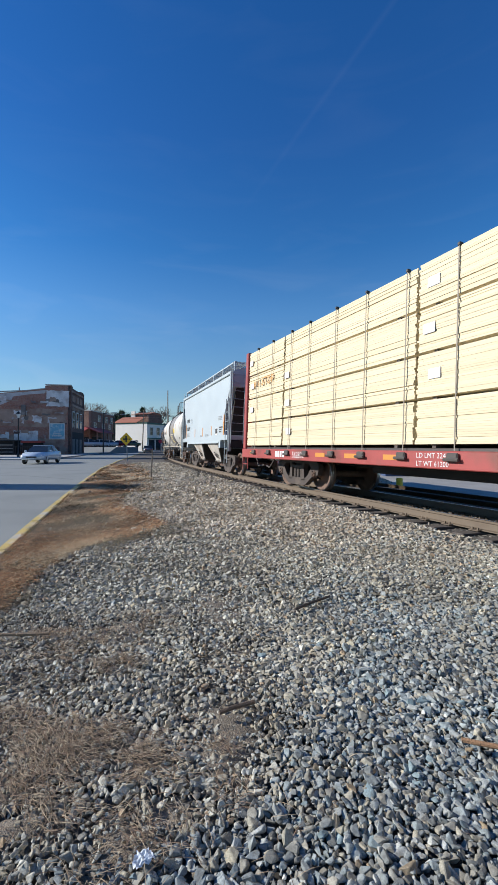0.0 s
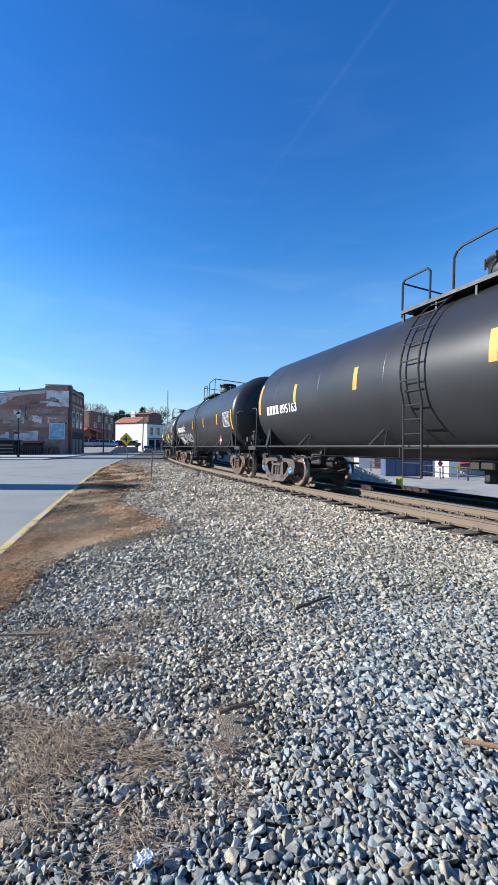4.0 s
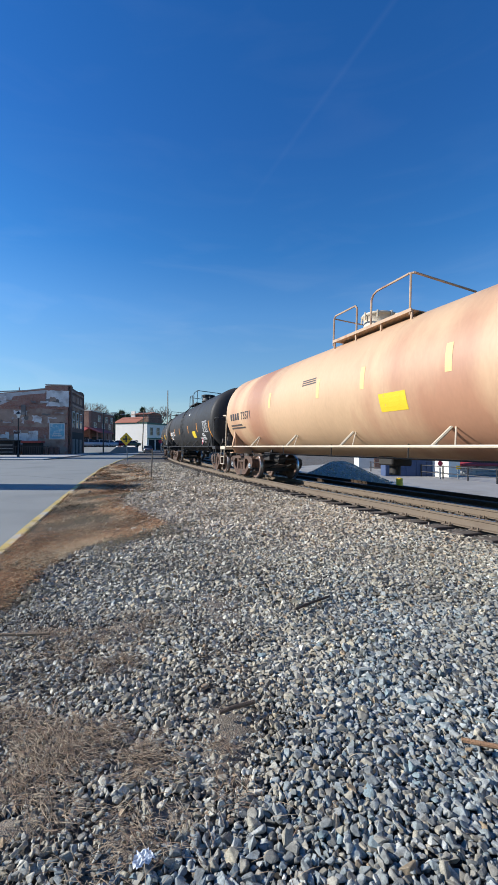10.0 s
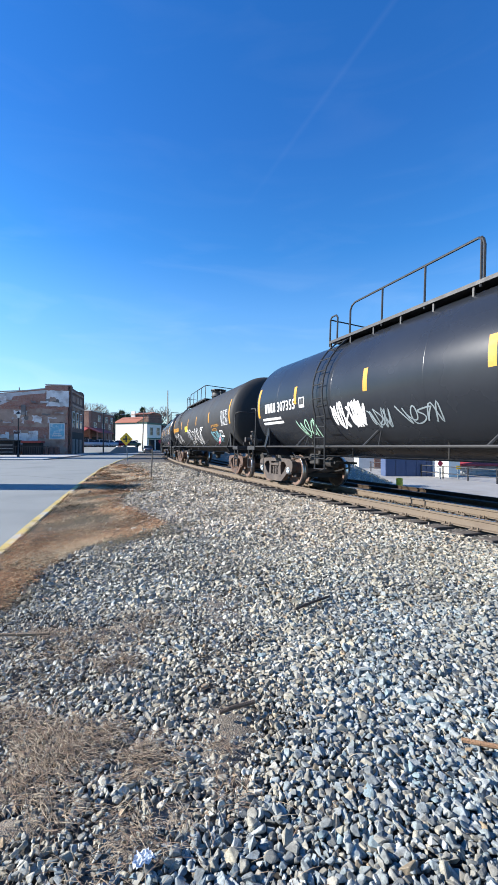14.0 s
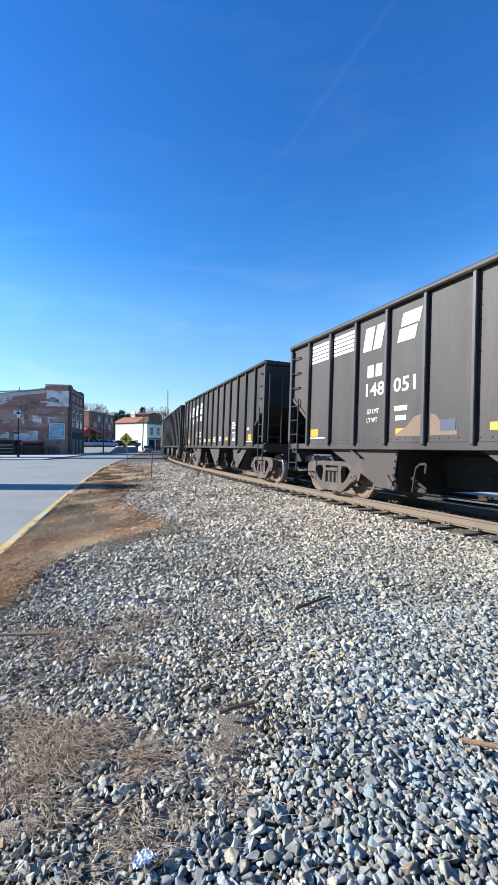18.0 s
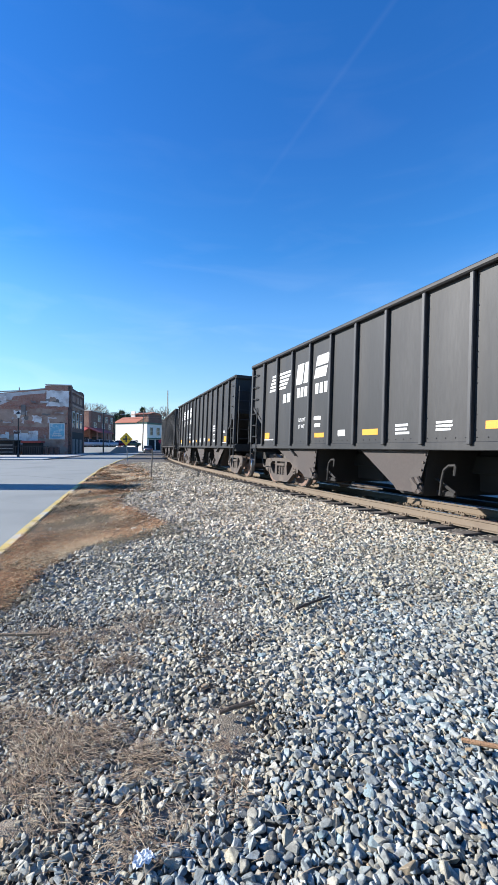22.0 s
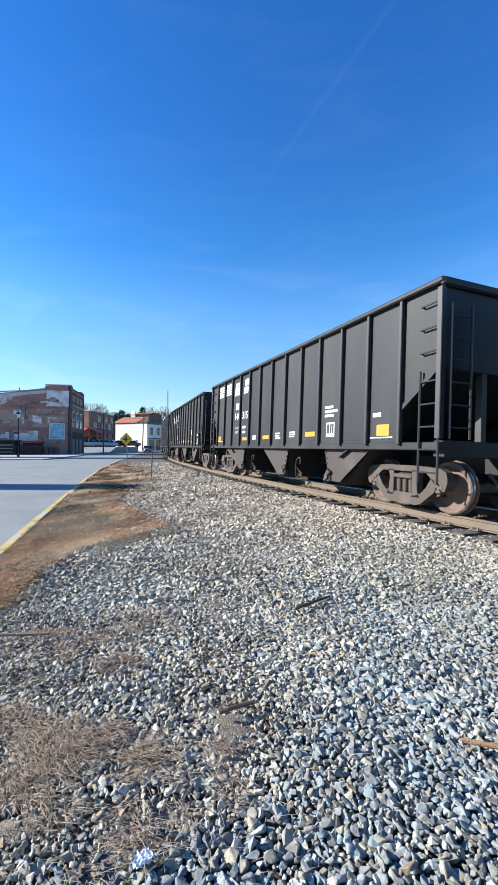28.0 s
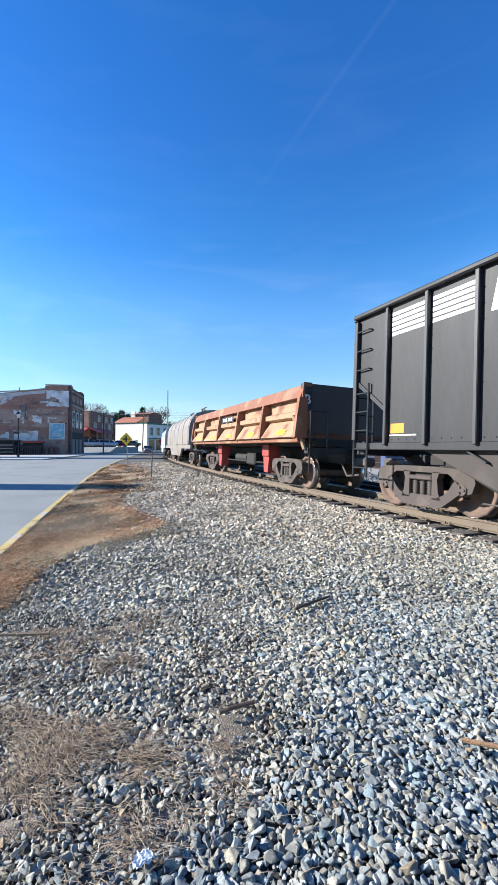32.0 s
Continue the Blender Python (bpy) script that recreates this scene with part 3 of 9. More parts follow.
    # dark blocks added to stand in for the shaded gaps between bays
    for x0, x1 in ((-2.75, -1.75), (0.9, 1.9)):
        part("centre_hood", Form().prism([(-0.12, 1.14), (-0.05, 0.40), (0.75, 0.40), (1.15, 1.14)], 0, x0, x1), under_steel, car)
    part("brake_rod", Form().bar((-h + 2.4, -0.8, 0.26), (-1.0, -0.7, 0.26), 0.016), truck_dark, car)
    for s in (-1, 1):
        rv = Form()
        for i in range(13):
            for k in range(11):
                for dx in (-0.075, 0.075):
                    x, z = -h + pitch * (i + 1) + dx, 1.42 + k * 0.235
                    if (i * 7 + k * 5) % 11 < 3 and k not in (0, 10):
                        continue
                    rv.add([(x - 0.014, s * 1.515, z), (x, s * 1.515, z + 0.014), (x + 0.014, s * 1.515, z), (x, s * 1.515, z - 0.014), (x, s * 1.527, z)], [(0, 1, 4), (1, 2, 4), (2, 3, 4), (3, 0, 4)])
        for i in range(60):
            x, z = -h + pitch + 0.12 + i * (HOP_L - 2 * pitch - 0.24) / 59, 1.31
            rv.add([(x - 0.016, s * 1.515, z), (x, s * 1.515, z + 0.016), (x + 0.016, s * 1.515, z), (x, s * 1.515, z - 0.016), (x, s * 1.529, z)], [(0, 1, 4), (1, 2, 4), (2, 3, 4), (3, 0, 4)])
        part("rivet_rows", rv, hopper_rib, car, kind="stuff")
    part("load_floor", Form().box(-h + 0.1, h - 0.1, -1.48, 1.48, 2.55, 2.6), under_steel, car)
    return car



# ---- tank car ----
def on_tank(R, zc):
    """Bends a point (x, height along the skin above the middle, distance from the skin) on to a lying cylinder, on the street side."""
    def bend(x, v, d=0.0):
        a = (v + 0.08) / R
        return (x, -(R + d) * math.cos(a), zc + (R + d) * math.sin(a))
    return bend


def tank_patch(car, x0, x1, v0, v1, R, zc, material, name="marking", d=0.003, parent=None):
    bend = on_tank(R, zc)
    k = max(1, int((v1 - v0) / 0.08))
    pts, fs = [], []
    for i in range(k + 1):
        v = v0 + (v1 - v0) * i / k
        pts += [bend(x0, v, d), bend(x1, v, d)]
    fs = [(2 * i, 2 * i + 1, 2 * i + 3, 2 * i + 2) for i in range(k)]
    return part(name, Form().add(pts, fs), material, parent or car)


def tank_text(car, text, x, v, h, R, zc, material, width=None, name="lettering"):
    me = letters(text, h, width)
    bend = on_tank(R, zc)
    for p in me.vertices:
        p.co = bend(x + p.co.x, v + p.co.z, 0.006)
    me.materials.append(material)
    return part(name, me, None, car)


def arc_points(x, R, zc, a0, a1, n):
    return [(x, -R * math.cos(a0 + (a1 - a0) * i / n), zc + R * math.sin(a0 + (a1 - a0) * i / n)) for i in range(n + 1)]


def tank_car(L, label, shell_mat, trim_mat, frame_mat, cap_mat, R=1.56, zc=2.52, ladder_x=0.0, rails=(-1.0, 1.62, 0.72), second=None, bands=(), a=None, group="tank cars in the train", shell_in=0.45, ladder=True, dome_mat=None, ladder_mat=None, flip=1):
    """A tank car of that length between its end sills; x forward, the street side is -y."""
    car = thing("tank_car", label, "railroad car", group)
    h = L / 2
    e = h - shell_in
    depth = 0.50
    head = [(depth * math.sin(t), math.cos(t)) for t in [math.pi / 2 * i / 9 for i in range(10)]]
    prof = [(-e + depth - d, R * r) for d, r in head[::-1]] + [(-e + depth + 0.02, R), (e - depth - 0.02, R)] + [(e - depth + d, R * r) for d, r in head]
    prof = [(a_, max(r, 0.0)) for a_, r in prof]
    part("tank_shell", Form().lathe(prof, 0, 56, (0, 0, zc)), shell_mat, car)
    for x0, x1, m, r in bands:
        part("tank_band", Form().lathe([(x0, R + 0.002), (x0, R + r), (x1, R + r), (x1, R + 0.002)], 0, 56, (0, 0, zc)), m, car)
    for x in (-e + depth, e - depth, *[(-0.5 + k) * (2 * e - 2 * depth) / 6 for k in (-2, -1, 0, 1, 2, 3) if True]):
        part("weld_seam", Form().lathe([(x - 0.012, R + 0.0005), (x, R + 0.004), (x + 0.012, R + 0.0005)], 0, 56, (0, 0, zc)), shell_mat, car)
    for k in (-1, 1):
        x1, x0 = k * h, k * (h - 2.1)
        lo, hi = sorted((x0, x1))
        part("stub_sill", Form().box(lo, hi, -0.24, 0.24, 0.72, 1.16, 0.02), under_steel, car)
        part("end_platform", Form().box(*sorted((k * (h - 0.62), k * h)), -1.48, 1.48, 1.06, 1.20, 0.012), trim_mat, car)
        xb = k * (h - 1.5)
        f = Form().prism([(-1.48, 1.14), (-1.30, 1.9), (-1.02, 1.52), (0, 1.1), (1.02, 1.52), (1.30, 1.9), (1.48, 1.14), (1.3, 0.92), (-1.3, 0.92)], 0, xb - 0.02, xb + 0.02)
        f.box(xb - 0.16, xb + 0.16, -1.48, 1.48, 0.92, 0.96)
        part("saddle", f, shell_mat, car)
        for s in (-1, 1):
            part("saddle_gusset", Form().prism([(xb, 1.95), (xb + k * 0.34, 1.16), (xb - k * 0.1, 1.16)], 1, *sorted((s * 1.34, s * 1.37))), shell_mat, car)
        for s in (-1, 1):
            y = s * 1.44
            xr = k * (h - 0.06)
            part("end_handrail", Form().tube([(k * (h - 0.58), y, 1.2), (k * (h - 0.58), y, 2.38), (k * (h - 0.50), y, 2.48), (xr - k * 0.06, y * 0.99, 2.50), (xr, y * 0.93, 2.50), (xr, s * 0.31, 2.47), (xr, s * 0.25, 2.40), (xr, s * 0.25, 1.2)], 0.024), trim_mat, car, "bent tube handrail")
            part("step", Form().tube([(k * (h - 0.03), y, 1.1), (k * (h - 0.03), y, 0.45), (k * (h - 0.45), y, 0.45), (k * (h - 0.45), y, 1.1)], 0.022).bar((k * (h - 0.03), y, 0.75), (k * (h - 0.45), y, 0.75), 0.018), trim_mat, car)
        coupler(car, k * (h - 0.15), k)
    for s in (-1, 1):
        y = s * 1.42
        part("side_rail", Form().bar((-h + 0.55, y, 1.18), (h - 0.55, y, 1.18), 0.028, 8), trim_mat, car)
        kk = max(4, int(L / 3.4))
        for i in range(kk):
            x = -h + 2.2 + (L - 4.4) * (i + 0.5) / kk
            br = Form()
            br.bar((x - 0.26, s * 1.42, 1.17), (x, s * 1.14, 1.60), 0.030, 6).bar((x + 0.24, s * 1.42, 1.17), (x, s * 1.14, 1.60), 0.014, 6)
            part("rail_bracket", br, trim_mat, car)
    # brake gear and outlet hung below
    f = Form().bar((-h + 3.4, -0.9, 0.95), (h - 3.4, -0.9, 0.95), 0.018)
    f.box(-0.25, 0.25, -0.3, 0.3, 0.78, 1.14, 0.03).bar((0, 0, 0.8), (0, 0, 0.55), 0.13, 10)
    f.box(-h + 3.1, -h + 3.6, -0.8, -0.4, 0.70, 1.0, 0.03).box(-h + 3.3, -h + 3.4, -0.62, -0.56, 1.0, 1.4)
    for x in (-4.2, -1.4, 1.4, 4.2):
        if abs(x) < h - 3:
            f.bar((x, -0.9, 0.95), (x, -0.9, 1.4), 0.016)
    part("brake_rigging", f, under_steel, car)
    valve = part("brake_valve", Form().box(h - 0.50, h - 0.22, -0.86, -0.58, 1.26, 1.54, 0.03).box(h - 0.44, h - 0.28, -0.80, -0.64, 1.20, 1.28).box(h - 0.46, h - 0.26, -0.84, -0.62, 1.54, 1.66, 0.02), truck_dark, car, "dark cast brake valve on the end platform")
    for x0, y0, x1, y1, z, r in ((0.36, -0.86, 0.36, -1.04, 1.46, 0.085), (0.50, -0.72, 0.64, -0.72, 1.42, 0.09), (0.36, -0.58, 0.36, -0.40, 1.44, 0.07), (0.22, -0.70, 0.12, -0.70, 1.40, 0.10)):
        part("valve_port", Form().bar((h - x0, y0, z), (h - x1, y1, z), r, 10).bar((h - x1, y1, z), (h - x1 + (x0 - x1) * -0.12, y1 + (y1 - y0) * 0.12, z), r * 1.25, 10), truck_dark, valve)
    part("valve_cover", Form().bar((h - 0.36, -0.74, 1.66), (h - 0.36, -0.74, 1.82), 0.055, 8).box(h - 0.46, h - 0.26, -0.80, -0.68, 1.76, 1.81), truck_dark, valve)
    f = Form().tube([(h - 0.55, -0.72, 1.42), (h - 0.66, -0.66, 1.38), (h - 0.66, -0.30, 1.22)], 0.022).tube([(h - 0.36, -0.98, 1.46), (h - 0.36, -1.10, 1.36), (h - 0.40, -1.12, 1.16)], 0.02).tube([(h - 0.30, -0.42, 1.44), (h - 0.28, -0.30, 1.40), (h - 0.28, -0.20, 1.18)], 0.02)
    part("valve_pipe", f, under_steel, valve)
    part("hand_brake", Form().lathe([(0.0, 0.25), (0.03, 0.27), (0.05, 0.25), (0.03, 0.235)], 0, 18, (-h + 0.09, -0.62, 1.78), caps=False).bar((-h + 0.11, -0.62, 1.54), (-h + 0.11, -0.62, 2.02), 0.018).bar((-h + 0.11, -0.86, 1.78), (-h + 0.11, -0.38, 1.78), 0.018).box(-h + 0.13, -h + 0.28, -0.76, -0.48, 1.60, 1.98, 0.03).box(-h + 0.18, -h + 0.26, -0.68, -0.56, 1.2, 1.62), truck_dark, car, "hand brake wheel and gear box")
    # air reservoir, cylinder and levers under the belly, with the rods that run to the trucks
    tank_air = Form().lathe([(-0.80, 0.0), (-0.78, 0.10), (-0.72, 0.15), (-0.08, 0.15), (-0.02, 0.10), (0.0, 0.0)], 0, 14, (h - 3.0, 0.45, 0.86))
    part("air_reservoir", tank_air, under_steel, car)
    part("brake_cylinder", Form().lathe([(0.0, 0.0), (0.0, 0.14), (0.42, 0.14), (0.44, 0.16), (0.48, 0.16), (0.49, 0.0)], 0, 14, (-h + 3.5, -0.50, 0.78)).bar((-h + 3.98, -0.5, 0.78), (-h + 4.5, -0.5, 0.78), 0.03).box(-h + 4.42, -h + 4.48, -0.85, -0.15, 0.75, 0.81), under_steel, car)
    for k in (-1, 1):
        f = Form().bar((k * (h - 2.4), 0.3, 0.40), (k * (h - 3.6), 0.2, 0.62), 0.024).bar((k * (h - 2.3), -0.32, 0.36), (k * (h - 3.3), -0.25, 0.62), 0.024).box(*sorted((k * (h - 2.55), k * (h - 2.35))), -0.9, 0.9, 0.28, 0.40).tube([(k * (h - 2.5), -1.02, 1.02), (k * (h - 2.7), -1.0, 0.86), (k * (h - 3.4), -0.9, 0.9)], 0.022)
        f.box(*sorted((k * (h - 2.1), k * (h - 2.8))), -0.24, 0.24, 0.80, 1.10, 0.02)
        part("brake_lever", f, under_steel, car)
    # ladder over the curve of the shell, platform, rails and dome
    lx = ladder_x
    f = Form()
    for dx in (-0.22, 0.22):
        f.tube([(lx + dx, -1.52, 0.62), (lx + dx, -1.56, 1.9)] + arc_points(lx + dx, R + 0.10, zc, -0.35, 1.25, 9), 0.02)
    for i in range(7):
        z = 0.62 + i * 0.26
        f.bar((lx - 0.22, -1.54, z), (lx + 0.22, -1.54, z), 0.014)
    for i in range(7):
        p = arc_points(lx, R + 0.10, zc, -0.1, 1.15, 6)[i]
        f.bar((lx - 0.22, p[1], p[2]), (lx + 0.22, p[1], p[2]), 0.014)
    if ladder:
        part("ladder", f, ladder_mat or trim_mat, car, "curved steel ladder up the shell")
    top = zc + R
    # the walkway lies beside the dome, with the ladder in the gap of its rail; the short car has it the other way round
    X = lambda u: lx + flip * u
    u0, u1, ud = rails
    u2 = second[1] if second else u1
    px0, px1 = sorted((X(u0), X(u2)))
    steel = ladder_mat or trim_mat
    deck = top - 0.10
    part("walkway", Form().box(px0, px1, -0.95, -0.45, deck - 0.025, deck, 0.006).box(px0, px1, -0.97, -0.94, deck - 0.05, deck + 0.02), steel, car, "steel grating walkway")
    k = max(3, round((px1 - px0) / 0.9))
    for x in [px0 + 0.03 + (px1 - px0 - 0.06) * i / k for i in range(k + 1)]:
        part("walkway_support", Form().box(x - 0.02, x + 0.02, -0.94, -0.9, zc + math.sqrt(max(0.1, R * R - 0.88)) - 0.02, deck - 0.025), steel, car)
    hz = deck + 0.66
    rail = Form().tube([(X(u0), -0.94, deck - 0.12), (X(u0), -0.94, hz - 0.06), (X(u0 + 0.06), -0.94, hz), (X(-0.34), -0.94, hz), (X(-0.27), -0.94, hz - 0.08), (X(-0.27), -0.94, deck)], 0.023)
    rail.tube([(X(u0), -0.94, hz - 0.06), (X(u0), 0.90, hz - 0.10), (X(u0), 0.94, deck - 0.1)], 0.018)
    part("platform_rail", rail, ladder_mat or trim_mat, car, "bent tube safety rail")
    for c0, c1, last in ((0.27, u1, not second),) + (((*second, True),) if second else ()):
        rail = Form()
        path = [(X(c0), -0.94, deck), (X(c0), -0.94, hz - 0.06), (X(c0 + 0.06), -0.94, hz + 0.04), (X(c0 + 0.18), -0.94, hz + 0.09), (X(c1 - 0.12), -0.94, hz + 0.10)]
        if last:
            path += [(X(c1), -0.90, hz + 0.09), (X(c1), 0.80, hz), (X(c1), 0.92, hz - 0.12), (X(c1), 0.94, deck - 0.15)]
        else:
            path += [(X(c1 - 0.03), -0.94, hz + 0.05), (X(c1), -0.94, hz - 0.06), (X(c1), -0.94, deck)]
        rail.tube(path, 0.024)
        k = max(1, round((c1 - c0) / 1.3))
        for i in range(k):
            xp = X(c1 - 0.06 - i * (c1 - c0) / k)
            rail.bar((xp, -0.94, deck - 0.1), (xp, -0.94, hz + 0.10), 0.022)
        part("platform_rail", rail, ladder_mat or trim_mat, car, "bent tube safety rail")
    dx = X(ud)
    f = Form().lathe([(top - 0.12, 0.40), (top + 0.10, 0.40), (top + 0.11, 0.43), (top + 0.15, 0.43), (top + 0.16, 0.40), (top + 0.47, 0.40), (top + 0.48, 0.445), (top + 0.53, 0.445), (top + 0.56, 0.36), (top + 0.57, 0.0)], 2, 24, (dx, 0, 0))
    for i in range(8):
        t = i * math.pi / 4
        f.bar((dx + 0.45 * math.cos(t), 0.45 * math.sin(t), top + 0.36), (dx + 0.45 * math.cos(t), 0.45 * math.sin(t), top + 0.55), 0.022)
    part("manway_dome", f, dome_mat or trim_mat, car, "bolted manway dome")
    part("valve", Form().bar((dx + 0.75, 0, top - 0.05), (dx + 0.75, 0, top + 0.30), 0.09, 10).bar((dx + 0.75, 0, top + 0.3), (dx + 0.75, 0, top + 0.36), 0.13, 10), trim_mat, car)
    a = a if a else h - 1.48
    yaw = math.degrees(a / R_MID)
    for k in (-1, 1):
        truck(car, k * a, frame_mat, cap_mat, -k * yaw)
    return car, a


# ---- gravel, soil and dry grass ----
def island_material(name, stops, rough=0.9, bump_scale=120.0, bump=0.25, patch=None, drift=0.5):
    """A material for loose pieces: each one takes its own tone."""
    m = bpy.data.materials.new(name)
    m.use_nodes = True
    N, L = m.node_tree.nodes, m.node_tree.links
    b = N["Principled BSDF"]
    b.inputs["Roughness"].default_value = rough
    geo = N.new("ShaderNodeNewGeometry")
    ramp = N.new("ShaderNodeValToRGB")
    ramp.color_ramp.interpolation = "CONSTANT"
    el = ramp.color_ramp.elements
    el[0].position, el[0].color = 0.0, (*stops[0][1], 1)
    el[1].position, el[1].color = stops[1][0], (*stops[1][1], 1)
    for p, c in stops[2:]:
        e = el.new(p)
        e.color = (*c, 1)
    L.new(geo.outputs["Random Per Island"], ramp.inputs[0])
    tc = N.new("ShaderNodeTexCoord")
    nz = N.new("ShaderNodeTexNoise")
    nz.inputs["Scale"].default_value, nz.inputs["Detail"].default_value = bump_scale, 4
    L.new(tc.outputs["Object"], nz.inputs["Vector"])
    big = N.new("ShaderNodeTexNoise")
    big.inputs["Scale"].default_value, big.inputs["Detail"].default_value = 1.1, 3
    L.new(tc.outputs["Object"], big.inputs["Vector"])
    a = N.new("ShaderNodeMath")
    a.operation, a.inputs[1].default_value, a.inputs[2].default_value = "MULTIPLY_ADD", 1.2, 0.40
    L.new(nz.outputs["Fac"], a.inputs[0])
    c = N.new("ShaderNodeMath")
    c.operation, c.inputs[1].default_value, c.inputs[2].default_value = "MULTIPLY_ADD", drift, 1 - drift / 2
    L.new(big.outputs["Fac"], c.inputs[0])
    d = N.new("ShaderNodeMath")
    d.operation = "MULTIPLY"
    L.new(a.outputs[0], d.inputs[0])
    L.new(c.outputs[0], d.inputs[1])
    mul = N.new("ShaderNodeVectorMath")
    mul.operation = "SCALE"
    L.new(ramp.outputs[0], mul.inputs[0])
    L.new(d.outputs[0], mul.inputs["Scale"])
    L.new(mul.outputs[0], b.inputs["Base Color"])
    if patch:
        # dust and soil that has settled on some stretches
        area = N.new("ShaderNodeTexNoise")
        area.inputs["Scale"].default_value, area.inputs["Detail"].default_value = 0.9, 5
        L.new(tc.outputs["Object"], area.inputs["Vector"])
        rg = N.new("ShaderNodeMapRange")
        rg.inputs["From Min"].default_value, rg.inputs["From Max"].default_value, rg.inputs["To Max"].default_value = 0.50, 0.64, 0.62
        L.new(area.outputs["Fac"], rg.inputs["Value"])
        dust = N.new("ShaderNodeMix")
        dust.data_type = "RGBA"
        dust.inputs["B"].default_value = (*patch, 1)
        L.new(rg.outputs[0], dust.inputs["Factor"])
        L.new(mul.outputs[0], dust.inputs["A"])
        L.new(dust.outputs["Result"], b.inputs["Base Color"])
    if bump:
        bp = N.new("ShaderNodeBump")
        bp.inputs["Strength"].default_value, bp.inputs["Distance"].default_value = bump, 0.004
        L.new(nz.outputs["Fac"], bp.inputs["Height"])
        L.new(bp.outputs[0], b.inputs["Normal"])
    return m


def stone_material(name, stops, patch, tint=(1.0, 1.0, 1.0)):
    """Crushed rock: each piece has its own tone, with a crystalline speckle, pale veins, dust in stretches and fine relief."""
    m = bpy.data.materials.new(name)
    m.use_nodes = True
    N, L = m.node_tree.nodes, m.node_tree.links
    b = N["Principled BSDF"]
    b.inputs["Roughness"].default_value = 0.82
    b.inputs["Specular IOR Level"].default_value = 0.35
    geo = N.new("ShaderNodeNewGeometry")
    ramp = N.new("ShaderNodeValToRGB")
    ramp.color_ramp.interpolation = "CONSTANT"
    stops = [(p, tuple(v * k for v, k in zip(c, tint))) for p, c in stops]
    el = ramp.color_ramp.elements
    el[0].position, el[0].color = 0.0, (*stops[0][1], 1)
    el[1].position, el[1].color = stops[1][0], (*stops[1][1], 1)
    for p, c in stops[2:]:
        el.new(p).color = (*c, 1)
    L.new(geo.outputs["Random Per Island"], ramp.inputs[0])
    tc = N.new("ShaderNodeTexCoord")

    def noise(scale, detail, rough=0.55):
        n = N.new("ShaderNodeTexNoise")
        n.inputs["Scale"].default_value, n.inputs["Detail"].default_value, n.inputs["Roughness"].default_value = scale, detail, rough
        L.new(tc.outputs["Object"], n.inputs["Vector"])
        return n.outputs["Fac"]

    def spread(src, a, c, lo, hi):
        n = N.new("ShaderNodeMapRange")
        for key, v in (("From Min", a), ("From Max", c), ("To Min", lo), ("To Max", hi)):
            n.inputs[key].default_value = v
        L.new(src, n.inputs["Value"])
        return n.outputs[0]

    def times(p, q):
        n = N.new("ShaderNodeMath")
        n.operation = "MULTIPLY"
        L.new(p, n.inputs[0])
        L.new(q, n.inputs[1])
        return n.outputs[0]
    grain = noise(210.0, 3, 0.7)
    cloud = noise(46.0, 4, 0.6)
    tone = times(spread(grain, 0.30, 0.70, 0.72, 1.28), spread(cloud, 0.30, 0.70, 0.66, 1.34))
    tone = times(tone, spread(noise(0.9, 3), 0.3, 0.7, 0.90, 1.10))
    mul = N.new("ShaderNodeVectorMath")
    mul.operation = "SCALE"
    L.new(ramp.outputs[0], mul.inputs[0])
    L.new(tone, mul.inputs["Scale"])
    dust = N.new("ShaderNodeMix")
    dust.data_type = "RGBA"
    dust.inputs["B"].default_value = (*patch, 1)
    L.new(times(spread(noise(0.8, 5), 0.42, 0.62, 0.0, 0.70), spread(noise(16.0, 4), 0.35, 0.6, 0.0, 1.0)), dust.inputs["Factor"])
    L.new(mul.outputs[0], dust.inputs["A"])
    L.new(dust.outputs["Result"], b.inputs["Base Color"])
    bp = N.new("ShaderNodeBump")
    bp.inputs["Strength"].default_value, bp.inputs["Distance"].default_value = 0.55, 0.006
    L.new(cloud, bp.inputs["Height"])
    fine = N.new("ShaderNodeBump")
    fine.inputs["Strength"].default_value, fine.inputs["Distance"].default_value = 0.4, 0.002
    L.new(grain, fine.inputs["Height"])
    L.new(bp.outputs[0], fine.inputs["Normal"])
    L.new(fine.outputs[0], b.inputs["Normal"])
    return m


stone_mix = stone_material("ballast_stone", [(0, (0.222, 0.253, 0.255)), (0.14, (0.298, 0.324, 0.319)), (0.28, (0.197, 0.210, 0.205)), (0.40, (0.291, 0.278, 0.240)), (0.52, (0.364, 0.375, 0.357)), (0.64, (0.260, 0.240, 0.197)), (0.72, (0.355, 0.324, 0.254)), (0.79, (0.473, 0.473, 0.430)), (0.85, (0.173, 0.173, 0.158)), (0.90, (0.219, 0.279, 0.289)), (0.95, (0.471, 0.415, 0.303)), (0.98, (0.311, 0.231, 0.144))], patch=(0.165, 0.147, 0.115), tint=(0.965, 0.985, 0.975))
